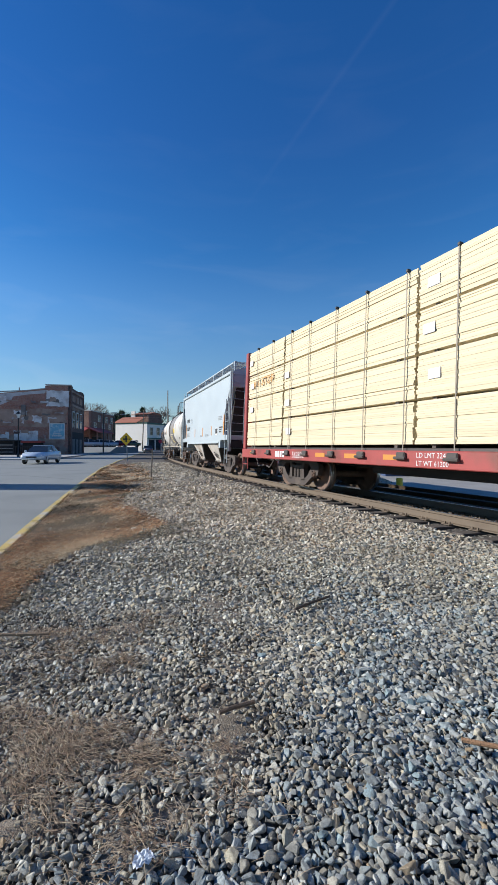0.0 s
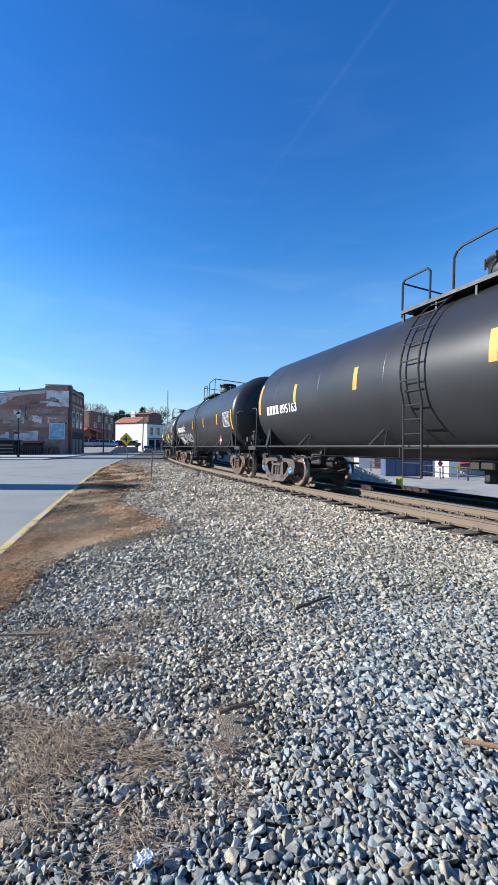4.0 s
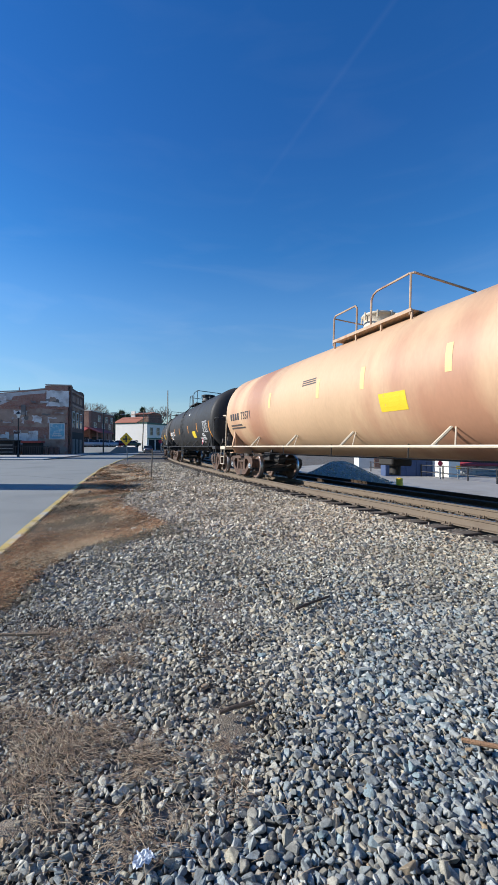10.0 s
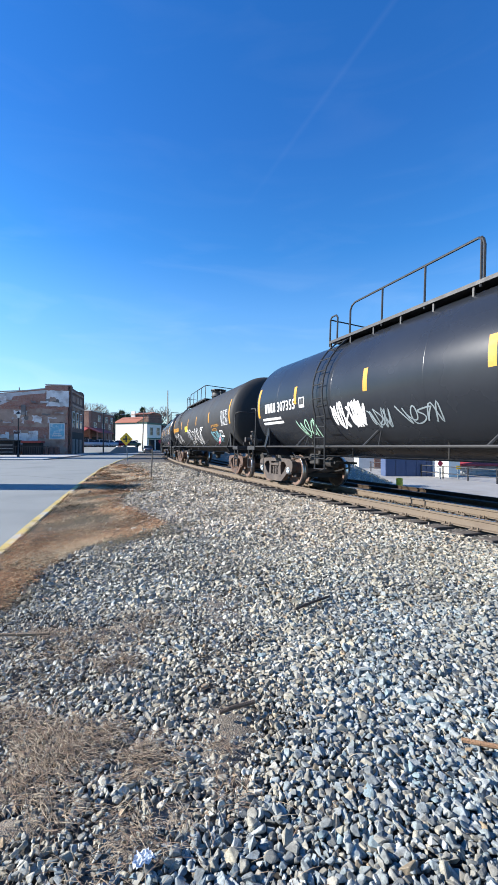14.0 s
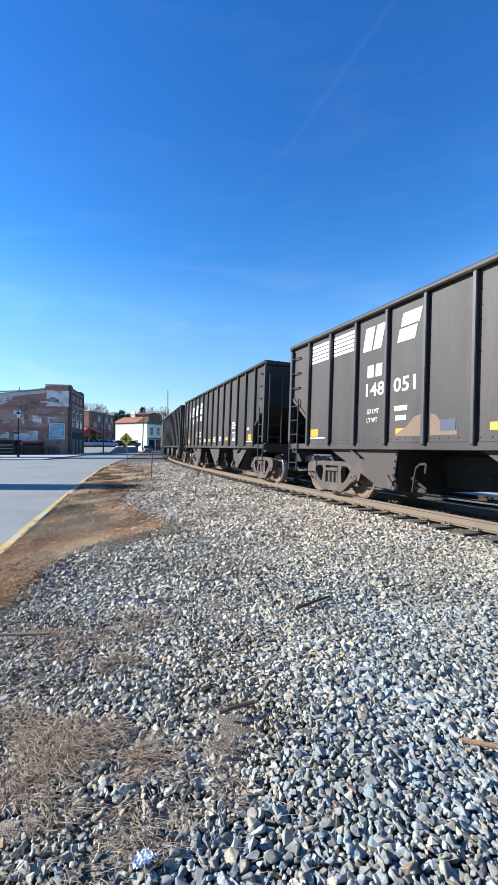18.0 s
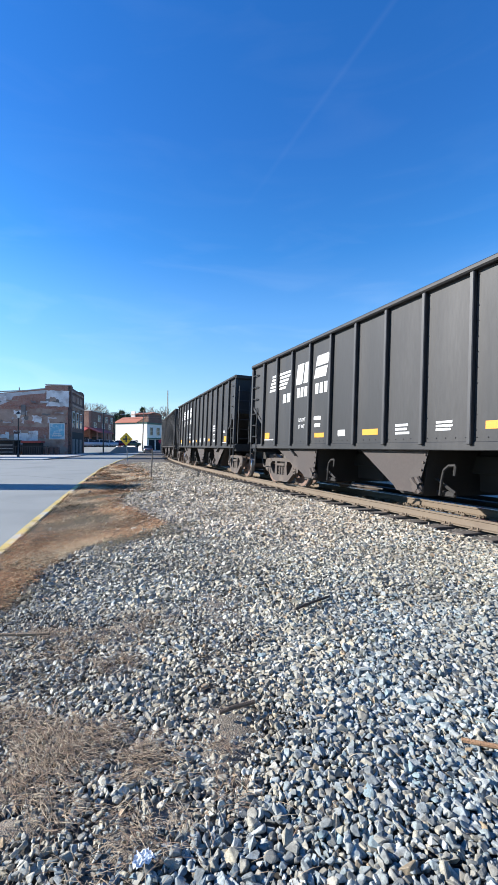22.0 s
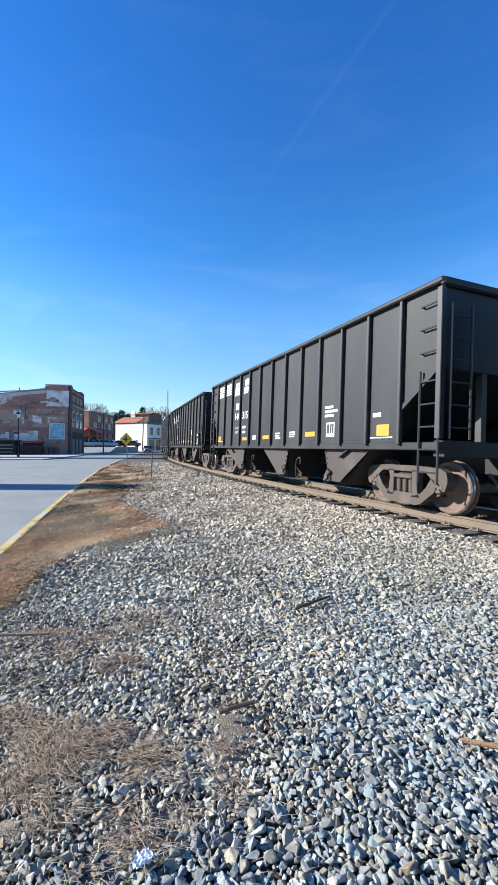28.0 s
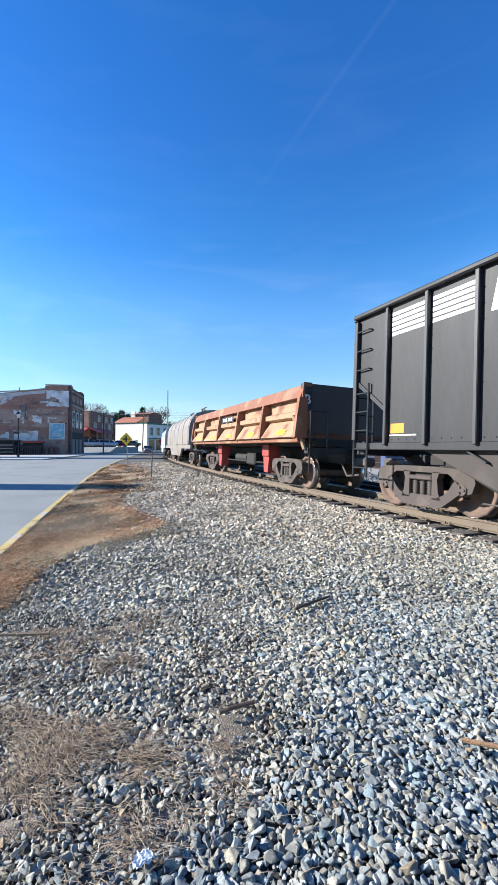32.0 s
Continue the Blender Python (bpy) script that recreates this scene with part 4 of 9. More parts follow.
stone_mid = stone_material("dusty_stone", [(0, (0.342, 0.333, 0.289)), (0.16, (0.426, 0.416, 0.357)), (0.32, (0.278, 0.265, 0.228)), (0.46, (0.374, 0.342, 0.269)), (0.58, (0.505, 0.487, 0.410)), (0.69, (0.308, 0.279, 0.214)), (0.79, (0.443, 0.389, 0.284)), (0.87, (0.567, 0.558, 0.484)), (0.93, (0.224, 0.208, 0.177)), (0.975, (0.380, 0.277, 0.182))], patch=(0.165, 0.139, 0.100), tint=(1.06, 1.05, 1.01))
stone_tan = stone_material("shoulder_stone", [(0, (0.455, 0.415, 0.333)), (0.18, (0.375, 0.343, 0.274)), (0.36, (0.539, 0.499, 0.401)), (0.52, (0.320, 0.288, 0.231)), (0.64, (0.454, 0.395, 0.291)), (0.78, (0.425, 0.405, 0.353)), (0.89, (0.596, 0.564, 0.468)), (0.96, (0.375, 0.265, 0.164))], patch=(0.25, 0.21, 0.15), tint=(1.03, 0.98, 0.95))
# stone of the under-layer, dark so the gaps' shade is in its colour
gap_shade_stone = stone_material("gap_shade_stone", [(0, (0.120, 0.108, 0.090)), (0.3, (0.085, 0.076, 0.064)), (0.6, (0.155, 0.140, 0.118)), (0.85, (0.065, 0.058, 0.050))], patch=(0.09, 0.075, 0.055))
straw = island_material("dry_straw", [(0, (0.287, 0.212, 0.140)), (0.22, (0.154, 0.106, 0.072)), (0.38, (0.482, 0.385, 0.259)), (0.54, (0.226, 0.147, 0.096)), (0.72, (0.358, 0.272, 0.178)), (0.86, (0.092, 0.072, 0.052))], bump=0)
litter = island_material("leaf_litter", [(0, (0.380, 0.196, 0.086)), (0.22, (0.240, 0.140, 0.069)), (0.42, (0.481, 0.316, 0.164)), (0.56, (0.152, 0.099, 0.053)), (0.66, (0.418, 0.177, 0.069)), (0.86, (0.594, 0.442, 0.265))], bump=0, drift=0.8)
litter_straw = island_material("straw_litter", [(0, (0.515, 0.399, 0.244)), (0.25, (0.321, 0.232, 0.129)), (0.5, (0.670, 0.541, 0.347)), (0.75, (0.426, 0.283, 0.155)), (0.9, (0.180, 0.129, 0.077))], bump=0, drift=0.6)
litter_dark = island_material("damp_litter", [(0, (0.121, 0.095, 0.056)), (0.3, (0.079, 0.066, 0.039)), (0.55, (0.206, 0.151, 0.085)), (0.8, (0.139, 0.121, 0.060))], bump=0, drift=0.6)

RNG = np.random.default_rng(7)


def rotations(k):
    q = RNG.normal(size=(k, 4))
    q /= np.linalg.norm(q, axis=1)[:, None]
    a, b, c, d = q.T
    return np.stack([1 - 2 * (c * c + d * d), 2 * (b * c - a * d), 2 * (b * d + a * c), 2 * (b * c + a * d), 1 - 2 * (b * b + d * d), 2 * (c * d - a * b), 2 * (b * d - a * c), 2 * (c * d + a * b), 1 - 2 * (b * b + c * c)], 1).reshape(k, 3, 3)


def settled(k, tilt):
    """Turns of stones that lie on their flat side, more or less tipped."""
    a = RNG.uniform(0, 2 * math.pi, k)
    bx, by = RNG.normal(0, tilt, k), RNG.normal(0, tilt, k)
    ca, sa, cx, sx, cy, sy = np.cos(a), np.sin(a), np.cos(bx), np.sin(bx), np.cos(by), np.sin(by)
    o, e = np.zeros(k), np.ones(k)
    Z = np.stack([ca, -sa, o, sa, ca, o, o, o, e], 1).reshape(k, 3, 3)
    X = np.stack([e, o, o, o, cx, -sx, o, sx, cx], 1).reshape(k, 3, 3)
    Y = np.stack([cy, o, sy, o, e, o, -sy, o, cy], 1).reshape(k, 3, 3)
    return X @ Y @ Z


def scatter_mesh(name, shapes, faces, pos, size, rot, material):
    """One mesh of many small copies of a few shapes, each at its place, size and turn; every shape has its own faces."""
    pick = RNG.integers(0, len(shapes), len(pos))
    V, F, n0 = [], [], 0
    for j, (shape, fs) in enumerate(zip(shapes, faces)):
        sel = np.nonzero(pick == j)[0]
        if not len(sel):
            continue
        v = np.einsum("kij,kvj->kvi", rot[sel], shape[None] * size[sel][:, None, :]) + pos[sel][:, None, :]
        F.append((np.asarray(fs)[None] + (n0 + np.arange(len(sel)) * len(shape))[:, None, None]).reshape(-1))
        V.append(v.reshape(-1, 3))
        n0 += len(sel) * len(shape)
    v, f = np.concatenate(V), np.concatenate(F)
    side = len(faces[0][0])
    me = bpy.data.meshes.new(name)
    me.vertices.add(len(v))
    me.vertices.foreach_set("co", v.astype(np.float32).ravel())
    me.loops.add(len(f))
    me.loops.foreach_set("vertex_index", f.astype(np.int32))
    me.polygons.add(len(f) // side)
    me.polygons.foreach_set("loop_start", np.arange(len(f) // side, dtype=np.int32) * side)
    me.update(calc_edges=True)
    me.shade_flat()
    me.materials.append(material)
    return me


def stone_shapes(k, points, bevel=0.0):
    """Broken stones: hulls of a few points on a rounded block, with their edges worn where they lie near."""
    shapes, faces = [], []
    for _ in range(k):
        bm = bmesh.new()
        d = RNG.normal(size=(points, 3))
        d /= np.abs(d).max(axis=1)[:, None] ** 0.55 * np.linalg.norm(d, axis=1)[:, None] ** 0.45
        for p in d * RNG.uniform(0.82, 1.06, (points, 1)):
            bm.verts.new(p)
        hull = bmesh.ops.convex_hull(bm, input=bm.verts)
        loose = [v for v in bm.verts if not v.link_faces]
        bmesh.ops.delete(bm, geom=loose, context="VERTS")
        if bevel:
            bmesh.ops.dissolve_limit(bm, angle_limit=0.30, verts=bm.verts, edges=bm.edges)
            bmesh.ops.bevel(bm, geom=list(bm.edges), offset=bevel, segments=1, affect="EDGES", profile=0.5, clamp_overlap=True)
        bmesh.ops.triangulate(bm, faces=bm.faces)
        bmesh.ops.recalc_face_normals(bm, faces=bm.faces)
        bm.verts.index_update()
        shapes.append(np.array([tuple(v.co) for v in bm.verts]))
        faces.append([[v.index for v in f.verts] for f in bm.faces])
        bm.free()
    return shapes, faces


def curb_x(y):
    return np.interp(y, [p[1] for p in CURB], [p[0] for p in CURB])


# soil verge beside the curb: its inner edge, from near to far
VERGE = [(-2.45, 2.9), (-2.05, 3.44), (-2.06, 3.9), (-2.22, 4.65), (-2.25, 5.75), (-1.5, 6.4), (-1.42, 7.5), (-2.0, 8.5), (-3.1, 10.2), (-3.5, 11.8), (-3.05, 13.0), (-3.8, 16.7), (-5.65, 23.5), (-8.7, 32.0)]


def verge_x(y):
    return np.interp(y, [p[1] for p in VERGE], [p[0] for p in VERGE], left=-9.0)


def lateral(x, y):
    return np.hypot(x - CENTRE.x, y - CENTRE.y) - R_MID


PATCHES = [(-1.00, 1.98, 0.20, 0.11), (-0.74, 1.93, 0.22, 0.11), (-0.48, 1.84, 0.14, 0.07), (-0.82, 2.62, 0.10, 0.10), (-1.20, 2.10, 0.14, 0.08), (-0.95, 1.72, 0.14, 0.06), (-1.45, 3.05, 0.07, 0.05)]
# thin stalks and fines between the stones in front of the mat
SPARSE = [(-0.46, 1.50, 0.16, 0.14), (-0.30, 1.62, 0.14, 0.08), (-0.80, 1.55, 0.16, 0.06), (-0.10, 1.95, 0.12, 0.16), (-1.25, 2.75, 0.22, 0.16), (-0.95, 3.2, 0.2, 0.2)]


# stretches where brown fines fill the gaps between the stones
BARE = [(-0.18, 2.75, 0.20, 0.55), (-0.30, 3.6, 0.26, 0.5), (-0.05, 2.15, 0.16, 0.3), (-1.75, 3.05, 0.35, 0.4), (-1.3, 2.45, 0.3, 0.2)]


def soil_height(x, y):
    c = np.full_like(x, -1.0)
    for px_, py_, rx_, ry_ in PATCHES + BARE + SPARSE:
        c = np.maximum(c, 1.0 - np.hypot((x - px_) / rx_, (y - py_) / ry_) * 0.62)
    c = c + 0.35 * np.sin(x * 13.0 + 2 * np.sin(y * 6.0)) * np.sin(y * 11.0 + x * 3)
    return GROUND - 0.012 + 0.044 * np.clip(c, 0, 1) + 0.004 * np.sin(x * 60) * np.sin(y * 57)


def patch_cover(x, y):
    c = np.zeros_like(x)
    for px_, py_, rx_, ry_ in PATCHES + BARE + SPARSE:
        c = np.maximum(c, 1.35 - np.hypot((x - px_) / rx_, (y - py_) / ry_) * 0.9)
    return np.clip(c * (0.55 + 0.9 * np.abs(np.sin(x * 9.0 + 2 * np.sin(y * 7.0)))), 0, 1)


def bumps(x, y):
    return 0.028 + 0.018 * np.sin(x * 2.1 + 0.7) * np.sin(y * 1.7) + 0.012 * np.sin(x * 5.3 + y * 3.1)


def grid_points(x0, x1, y0, y1, step):
    X, Y = np.meshgrid(np.arange(x0, x1, step), np.arange(y0, y1, step))
    X = X.ravel() + RNG.uniform(-0.5, 0.5, X.size) * step
    Y = Y.ravel() + RNG.uniform(-0.5, 0.5, Y.size) * step
    return X, Y


NEAR_STONES = stone_shapes(16, 12, 0.13)
STONES = stone_shapes(20, 11)
FAR_STONES = stone_shapes(12, 8)


def lay_stones(name, label, region, step, mean, material, kinds, keep, sink=0.0):
    x, y = grid_points(*region, step)
    ok = keep(x, y)
    x, y = x[ok], y[ok]
    k = len(x)
    s = np.clip(RNG.lognormal(math.log(mean), 0.34, k), mean * 0.45, mean * 1.8) / 2
    # coarse towards the track, finer where the gaps are filled
    s = s * (1.0 + 0.12 * np.clip((x + 0.3) * 1.2, -1, 1) * (y < 3.6)) * (1 - 0.26 * np.clip(patch_cover(x, y), 0, 1))
    size = s[:, None] * np.stack([RNG.uniform(1.0, 1.42, k), RNG.uniform(0.78, 1.08, k), RNG.uniform(0.52, 0.86, k)], 1)
    z = GROUND + bumps(x, y) + s * RNG.uniform(-0.35, 0.45, k) - sink
    z = np.where(lateral(x, y) < 1.34, GROUND - 0.03 - sink + s * RNG.uniform(-0.3, 0.4, k), z)
    me = scatter_mesh(name, *kinds, np.stack([x, y, z], 1), size, settled(k, 0.42), material)
    return tagged(new(name, me), label, "gravel", kind="stuff")


def in_view(x, y):
    return (x < 0.615 * y + 0.3) & (x > -0.615 * y - 0.3)


def stone_keep(x, y):
    u = lateral(x, y)
    inside = in_view(x, y) & (u > 0.86) & (x > curb_x(y) + 0.2)
    edge = verge_x(y) + 0.12 * np.sin(y * 9) + 0.10 * np.sin(y * 3.7 + x * 5) * np.clip(y / 6, 0.5, 3)
    bare = np.clip((edge + 0.18 - x) * 3.0 / np.clip(y / 4, 1, 4), 0, 0.985) * (y > 2.9)
    thin = np.maximum(bare, 0.40 * patch_cover(x, y))
    thin = np.maximum(thin, 0.5 * (u < 1.3))
    return inside & (RNG.uniform(size=x.size) > thin)


def drift_noise(x, y):
    return 0.5 * np.sin(x * 2.3 + 1.1 * np.sin(y * 1.7)) + 0.35 * np.sin(y * 3.1 + 2 * np.sin(x * 2.9)) + 0.25 * np.sin(x * 7.1 - y * 4.3)


def clean_share(x, y):
    """Share of clean grey stone: high towards the track in front, low past the grass and further up the line."""
    return np.clip(0.5 + 1.5 * (x - 0.30 * y + 0.35) + 0.45 * drift_noise(x, y) + 3.0 * np.clip(1.75 - y, 0, 0.5), 0.06, 0.97) * np.clip((5.2 - y) / 2.2, 0.12, 1)


def pale_share(x, y):
    """Share of pale tan stone: high on the track's shoulder and up the line."""
    return np.clip((y - 4.6 + 0.7 * drift_noise(x, y)) / 3.5, 0, 0.92)


def sort_stones(kind):
    def keep(x, y):
        r, q = RNG.uniform(size=x.size), RNG.uniform(size=x.size)
        pale = r < pale_share(x, y)
        clean = ~pale & (q < clean_share(x, y))
        return stone_keep(x, y) & (pale if kind == 2 else clean if kind == 1 else ~pale & ~clean)
    return keep


# bands of stones from the camera's feet up the line: from, to, spacing, size, shapes
BANDS = ((0.95, 2.3, 0.0215, 0.0282, NEAR_STONES), (2.3, 3.7, 0.0230, 0.0310, STONES), (3.7, 6.2, 0.027, 0.0365, FAR_STONES), (6.2, 10.5, 0.038, 0.050, FAR_STONES), (10.5, 19.0, 0.059, 0.070, FAR_STONES), (19.0, 36.0, 0.086, 0.092, FAR_STONES))
for y0, y1, step, mean, kinds in BANDS:
    span = (max(-11.0, -0.66 * y1 - 0.6), min(7.2, 0.66 * y1 + 0.6), y0, y1)
    state = RNG.bit_generator.state
    for kind, name, label, m in ((1, "ballast_gravel", "loose grey crushed stone ballast", stone_mix), (0, "dusty_gravel", "loose dusty grey and tan crushed stone", stone_mid), (2, "shoulder_gravel", "pale tan crushed stone beside the track", stone_tan)):
        if kind == 2 and y1 < 4 or kind == 1 and y0 > 10:
            continue
        RNG.bit_generator.state = state
        lay_stones(name, label, span, step, mean, m, kinds, sort_stones(kind))
    # dark under-layer paints the shade between the nearer stones
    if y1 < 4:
        lay_stones("packed_gravel", "small stones packed beneath the ballast, darkened for shaded gaps", span, step * 1.35, mean * 0.95, gap_shade_stone, FAR_STONES, stone_keep, mean * 0.62)


def outer_keep(x, y):
    u = lateral(x, y)
    return (u > 0.9) & (x > curb_x(y) + 0.2) & ~(in_view(x, y) & (y > 0.95))


lay_stones("outer_gravel", "loose grey crushed stone ballast beside the track", (-2.2, 7.0, -7.0, 7.0), 0.092, 0.10, stone_mid, FAR_STONES, outer_keep)

# between and beyond the rails
x, y = grid_points(-12, 7, 4.5, 40, 0.12)
u = lateral(x, y)
ok = ((np.abs(u) < 0.66) | ((u < -0.86) & (u > -5.5))) & (x > -0.4 * y) & (x < 0.75 * y + 1)
x, y = x[ok], y[ok]
k = len(x)
s = RNG.uniform(0.04, 0.066, k)
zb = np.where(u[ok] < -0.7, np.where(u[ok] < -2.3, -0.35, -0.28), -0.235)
# brown dust, darkened further for the shade beneath the train
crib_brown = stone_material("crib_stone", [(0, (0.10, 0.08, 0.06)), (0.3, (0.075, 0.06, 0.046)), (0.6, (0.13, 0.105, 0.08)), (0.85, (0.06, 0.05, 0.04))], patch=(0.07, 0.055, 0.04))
# the train's shadow over the siding is put into this stone's colour
siding_dark = stone_material("shaded_siding_stone", [(0, (0.050, 0.036, 0.026)), (0.4, (0.036, 0.027, 0.020)), (0.8, (0.065, 0.048, 0.035))], patch=(0.05, 0.04, 0.034))
for inner, label, m in ((True, "brown dusty ballast between the rails, darkened for shade", crib_brown), (False, "ballast beyond the rails, darkened for the train's shadow", siding_dark)):
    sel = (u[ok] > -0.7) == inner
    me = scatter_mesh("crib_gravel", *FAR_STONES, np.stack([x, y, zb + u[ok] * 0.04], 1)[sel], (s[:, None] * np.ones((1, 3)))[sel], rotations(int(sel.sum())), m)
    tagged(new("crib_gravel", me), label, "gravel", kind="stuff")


# soil verge with leaf litter
soil = mat("verge_soil", (0.136, 0.103, 0.067), 0.95, var=1.0, scale=2.4, fine=30, bump=0.8, dirt=(0.230, 0.129, 0.067), dirt_at=0.50)
grit = mat("brown_fines", (0.218, 0.183, 0.139), 0.95, var=0.7, scale=7, fine=140, bump=0.9, dirt=(0.304, 0.264, 0.211))
K = 150
gx, gy = np.meshgrid(np.linspace(-2.6, 1.7, K), np.linspace(1.2, 6.0, K))
gz = soil_height(gx, gy)
f = Form().add(np.stack([gx, gy, gz], 2).reshape(-1, 3).tolist(), [(j * K + i, j * K + i + 1, (j + 1) * K + i + 1, (j + 1) * K + i) for j in range(K - 1) for i in range(K - 1)], True)
part("bare_soil", f, grit, kind="structure")
f = Form()
inner = [(p[0] + 0.12 * math.sin(i * 1.7), p[1]) for i, p in enumerate(line_points(VERGE, 0.25))]
outer = [(float(curb_x(p[1])) + 0.08, p[1]) for p in inner]
k = len(inner)
f.add([(a, b, GROUND + 0.012) for a, b in outer] + [(a, b, GROUND + 0.004) for a, b in inner], [(i, i + 1, k + i + 1, k + i) for i in range(k - 1)])
part("verge", f, soil, kind="structure")

def blade_shapes():
    """Dead grass blades: tapering strips that bow over and bend sideways."""
    out = []
    for bow, bend, tip in ((0.10, 0.25, 0.0), (0.16, -0.42, 0.03), (0.06, 0.55, -0.02), (0.20, 0.30, 0.08), (0.03, -0.16, 0.02)):
        pts = []
        for t, w_ in ((0, 0.5), (0.3, 0.5), (0.62, 0.38), (1.0, 0.08)):
            z = bow * math.sin(t * 2.6) * 0.8 + tip * t * t
            y = bend * 7 * t * t
            pts += [(t, y - w_, z), (t, y + w_, z)]
        out.append(np.array(pts))
    return out, [[(0, 1, 3, 2), (2, 3, 5, 4), (4, 5, 7, 6)]] * len(out)


BLADES = blade_shapes()


def lay_blades(name, label, x, y, heading, length, width, material, rise=0.3, lift=0.02):
    k = len(x)
    t = RNG.uniform(-0.08, rise, k)
    ca, sa, ct, st = np.cos(heading), np.sin(heading), np.cos(t), np.sin(t)
    o = np.zeros(k)
    rot = np.stack([ca * ct, -sa, -ca * st, sa * ct, ca, -sa * st, st, o, ct], 1).reshape(k, 3, 3)
    ln = length * RNG.uniform(0.45, 1.35, k)
    # the strips are drawn one unit wide: bends are scaled with the width, so long blades stay slender
    size = np.stack([ln, width * RNG.uniform(0.7, 1.3, k), ln], 1)
    z = GROUND + bumps(x, y) + lift * RNG.uniform(0.1, 1.5, k)
    me = scatter_mesh(name, *BLADES, np.stack([x, y, z], 1), size, rot, material)
    return tagged(new(name, me), label, "dry grass", kind="stuff")


# tufts of flattened grass, combed roughly one way
xs, ys, hs = [], [], []
for px_, py_, rx_, ry_, share in [(*p, 900) for p in PATCHES] + [(*p, 170) for p in SPARSE]:
    for _ in range(int(share * rx_ * ry_ * 3.14) + 5):
        r, t = 1.75 * RNG.uniform(0, 1) ** 0.75, RNG.uniform(0, 2 * math.pi)
        cx_, cy_ = px_ + rx_ * r * math.cos(t), py_ + ry_ * r * math.sin(t)
        # bare hollows between the tufts
        if math.sin(cx_ * 23.0 + 2.2 * math.sin(cy_ * 17.0)) * math.sin(cy_ * 31.0 + cx_ * 9.0) < -0.25:
            continue
        k = int(RNG.integers(8, 36))
        lean = RNG.normal(-0.62 + 0.35 * math.sin(cx_ * 9.0), 0.42)
        xs.append(RNG.normal(cx_, 0.038, k))
        ys.append(RNG.normal(cy_, 0.026, k))
        hs.append(RNG.normal(lean, 0.42, k) + math.pi * (RNG.uniform(size=k) < 0.25))
lay_blades("dry_grass_tufts", "flattened dead straw-coloured grass among the stones", np.concatenate(xs), np.concatenate(ys), np.concatenate(hs), 0.072, 0.0024, straw, 0.12, 0.020)
x, y = RNG.uniform(-2.2, 1.6, 2200), RNG.uniform(1.1, 3.6, 2200)
ok = (x < 0.66 * y) & (RNG.uniform(size=2200) > np.clip((x + 0.5) * 0.9, 0, 0.96))
lay_blades("stray_straw", "stray dead grass stalks between stones", x[ok], y[ok], RNG.uniform(0, 6.28, int(ok.sum())), 0.085, 0.0022, straw, 0.35, 0.04)
# matted grass and leaves on the verge, in damp and dry stretches
for low, high, count, length, width in ((2.9, 8.5, 42000, 0.075, 0.0065), (8.5, 17.0, 24000, 0.12, 0.014), (17.0, 32.0, 10000, 0.20, 0.035)):
    y = RNG.uniform(low, high, count)
    x = curb_x(y) + 0.06 + (verge_x(y) + 0.30 + 0.15 * np.sin(y * 7) - curb_x(y)) * RNG.uniform(0, 1, count)
    h = 0.9 * np.sin(x * 3.1 + 2.0 * np.sin(y * 1.3)) + RNG.normal(0, 0.8, count)
    worn = drift_noise(x * 0.9, y * 0.8) + RNG.normal(0, 0.28, count)
    edge = (verge_x(y) - x) < 0.2 * RNG.uniform(0, 1, count)
    dry = (worn > -0.22) & ~edge
    damp = (worn <= -0.22) & (RNG.uniform(size=count) < 0.6)
    pale = dry & (np.sin(x * 1.7 + y * 0.9) + 0.7 * np.sin(y * 2.3 - x) + RNG.normal(0, 0.5, count) > 0.75)
    dry &= ~pale
    lay_blades("verge_litter", "orange-brown dead grass and leaf litter on the verge", x[dry], y[dry], h[dry], length, width, litter, 0.2, 0.02)
    lay_blades("straw_litter", "pale dead grass matted on the verge", x[pale], y[pale], h[pale], length * 1.2, width * 0.8, litter_straw, 0.2, 0.024)
    lay_blades("damp_litter", "dark damp dead grass on the verge", x[damp], y[damp], h[damp], length, width, litter_dark, 0.2, 0.02)

# sticks and a pale scrap
for sx_, sy_, l, rz, c in ((0.55, 3.60, 0.44, 40, (0.05, 0.04, 0.035)), (-1.70, 2.98, 0.55, 4, (0.24, 0.17, 0.11)), (1.13, 1.86, 0.34, -22, (0.30, 0.17, 0.09)), (-0.06, 2.16, 0.2, 25, (0.12, 0.085, 0.06))):
    m = mat("stick_wood_%d" % int(c[0] * 1000), c, 0.9, var=0.4, scale=20, fine=120, bump=0.4)
    st = part("stick", Form().tube([(-l / 2, 0, 0), (-l * 0.1, 0.002, 0.006), (l / 2, 0.0, 0.005)], 0.011, 7), m, at=pose(sx_, sy_, GROUND + 0.078, 0, 0, rz))
    tagged(st, "weathered broken stick lying on the gravel", "stick")
f = Form()
K = 9
for i in range(K):
    for j in range(K):
        u_, v_ = i / (K - 1), j / (K - 1)
        r = 1.0 + 0.18 * math.sin(7 * u_ + 5 * v_)
        f.v.append((0.062 * (u_ - 0.5) * r, 0.05 * (v_ - 0.5) * (1.25 - 0.5 * u_), 0.012 * abs(math.sin(9 * u_ + 3 * v_)) + 0.011 * abs(math.sin(11 * v_ - 4 * u_))))
g = Form().add(f.v, [(i * K + j, i * K + K + j, i * K + K + j + 1, i * K + j + 1) for i in range(K - 1) for j in range(K - 1) if (i, j) not in ((0, 0), (7, 0), (0, 7), (7, 6), (7, 7), (3, 0))])
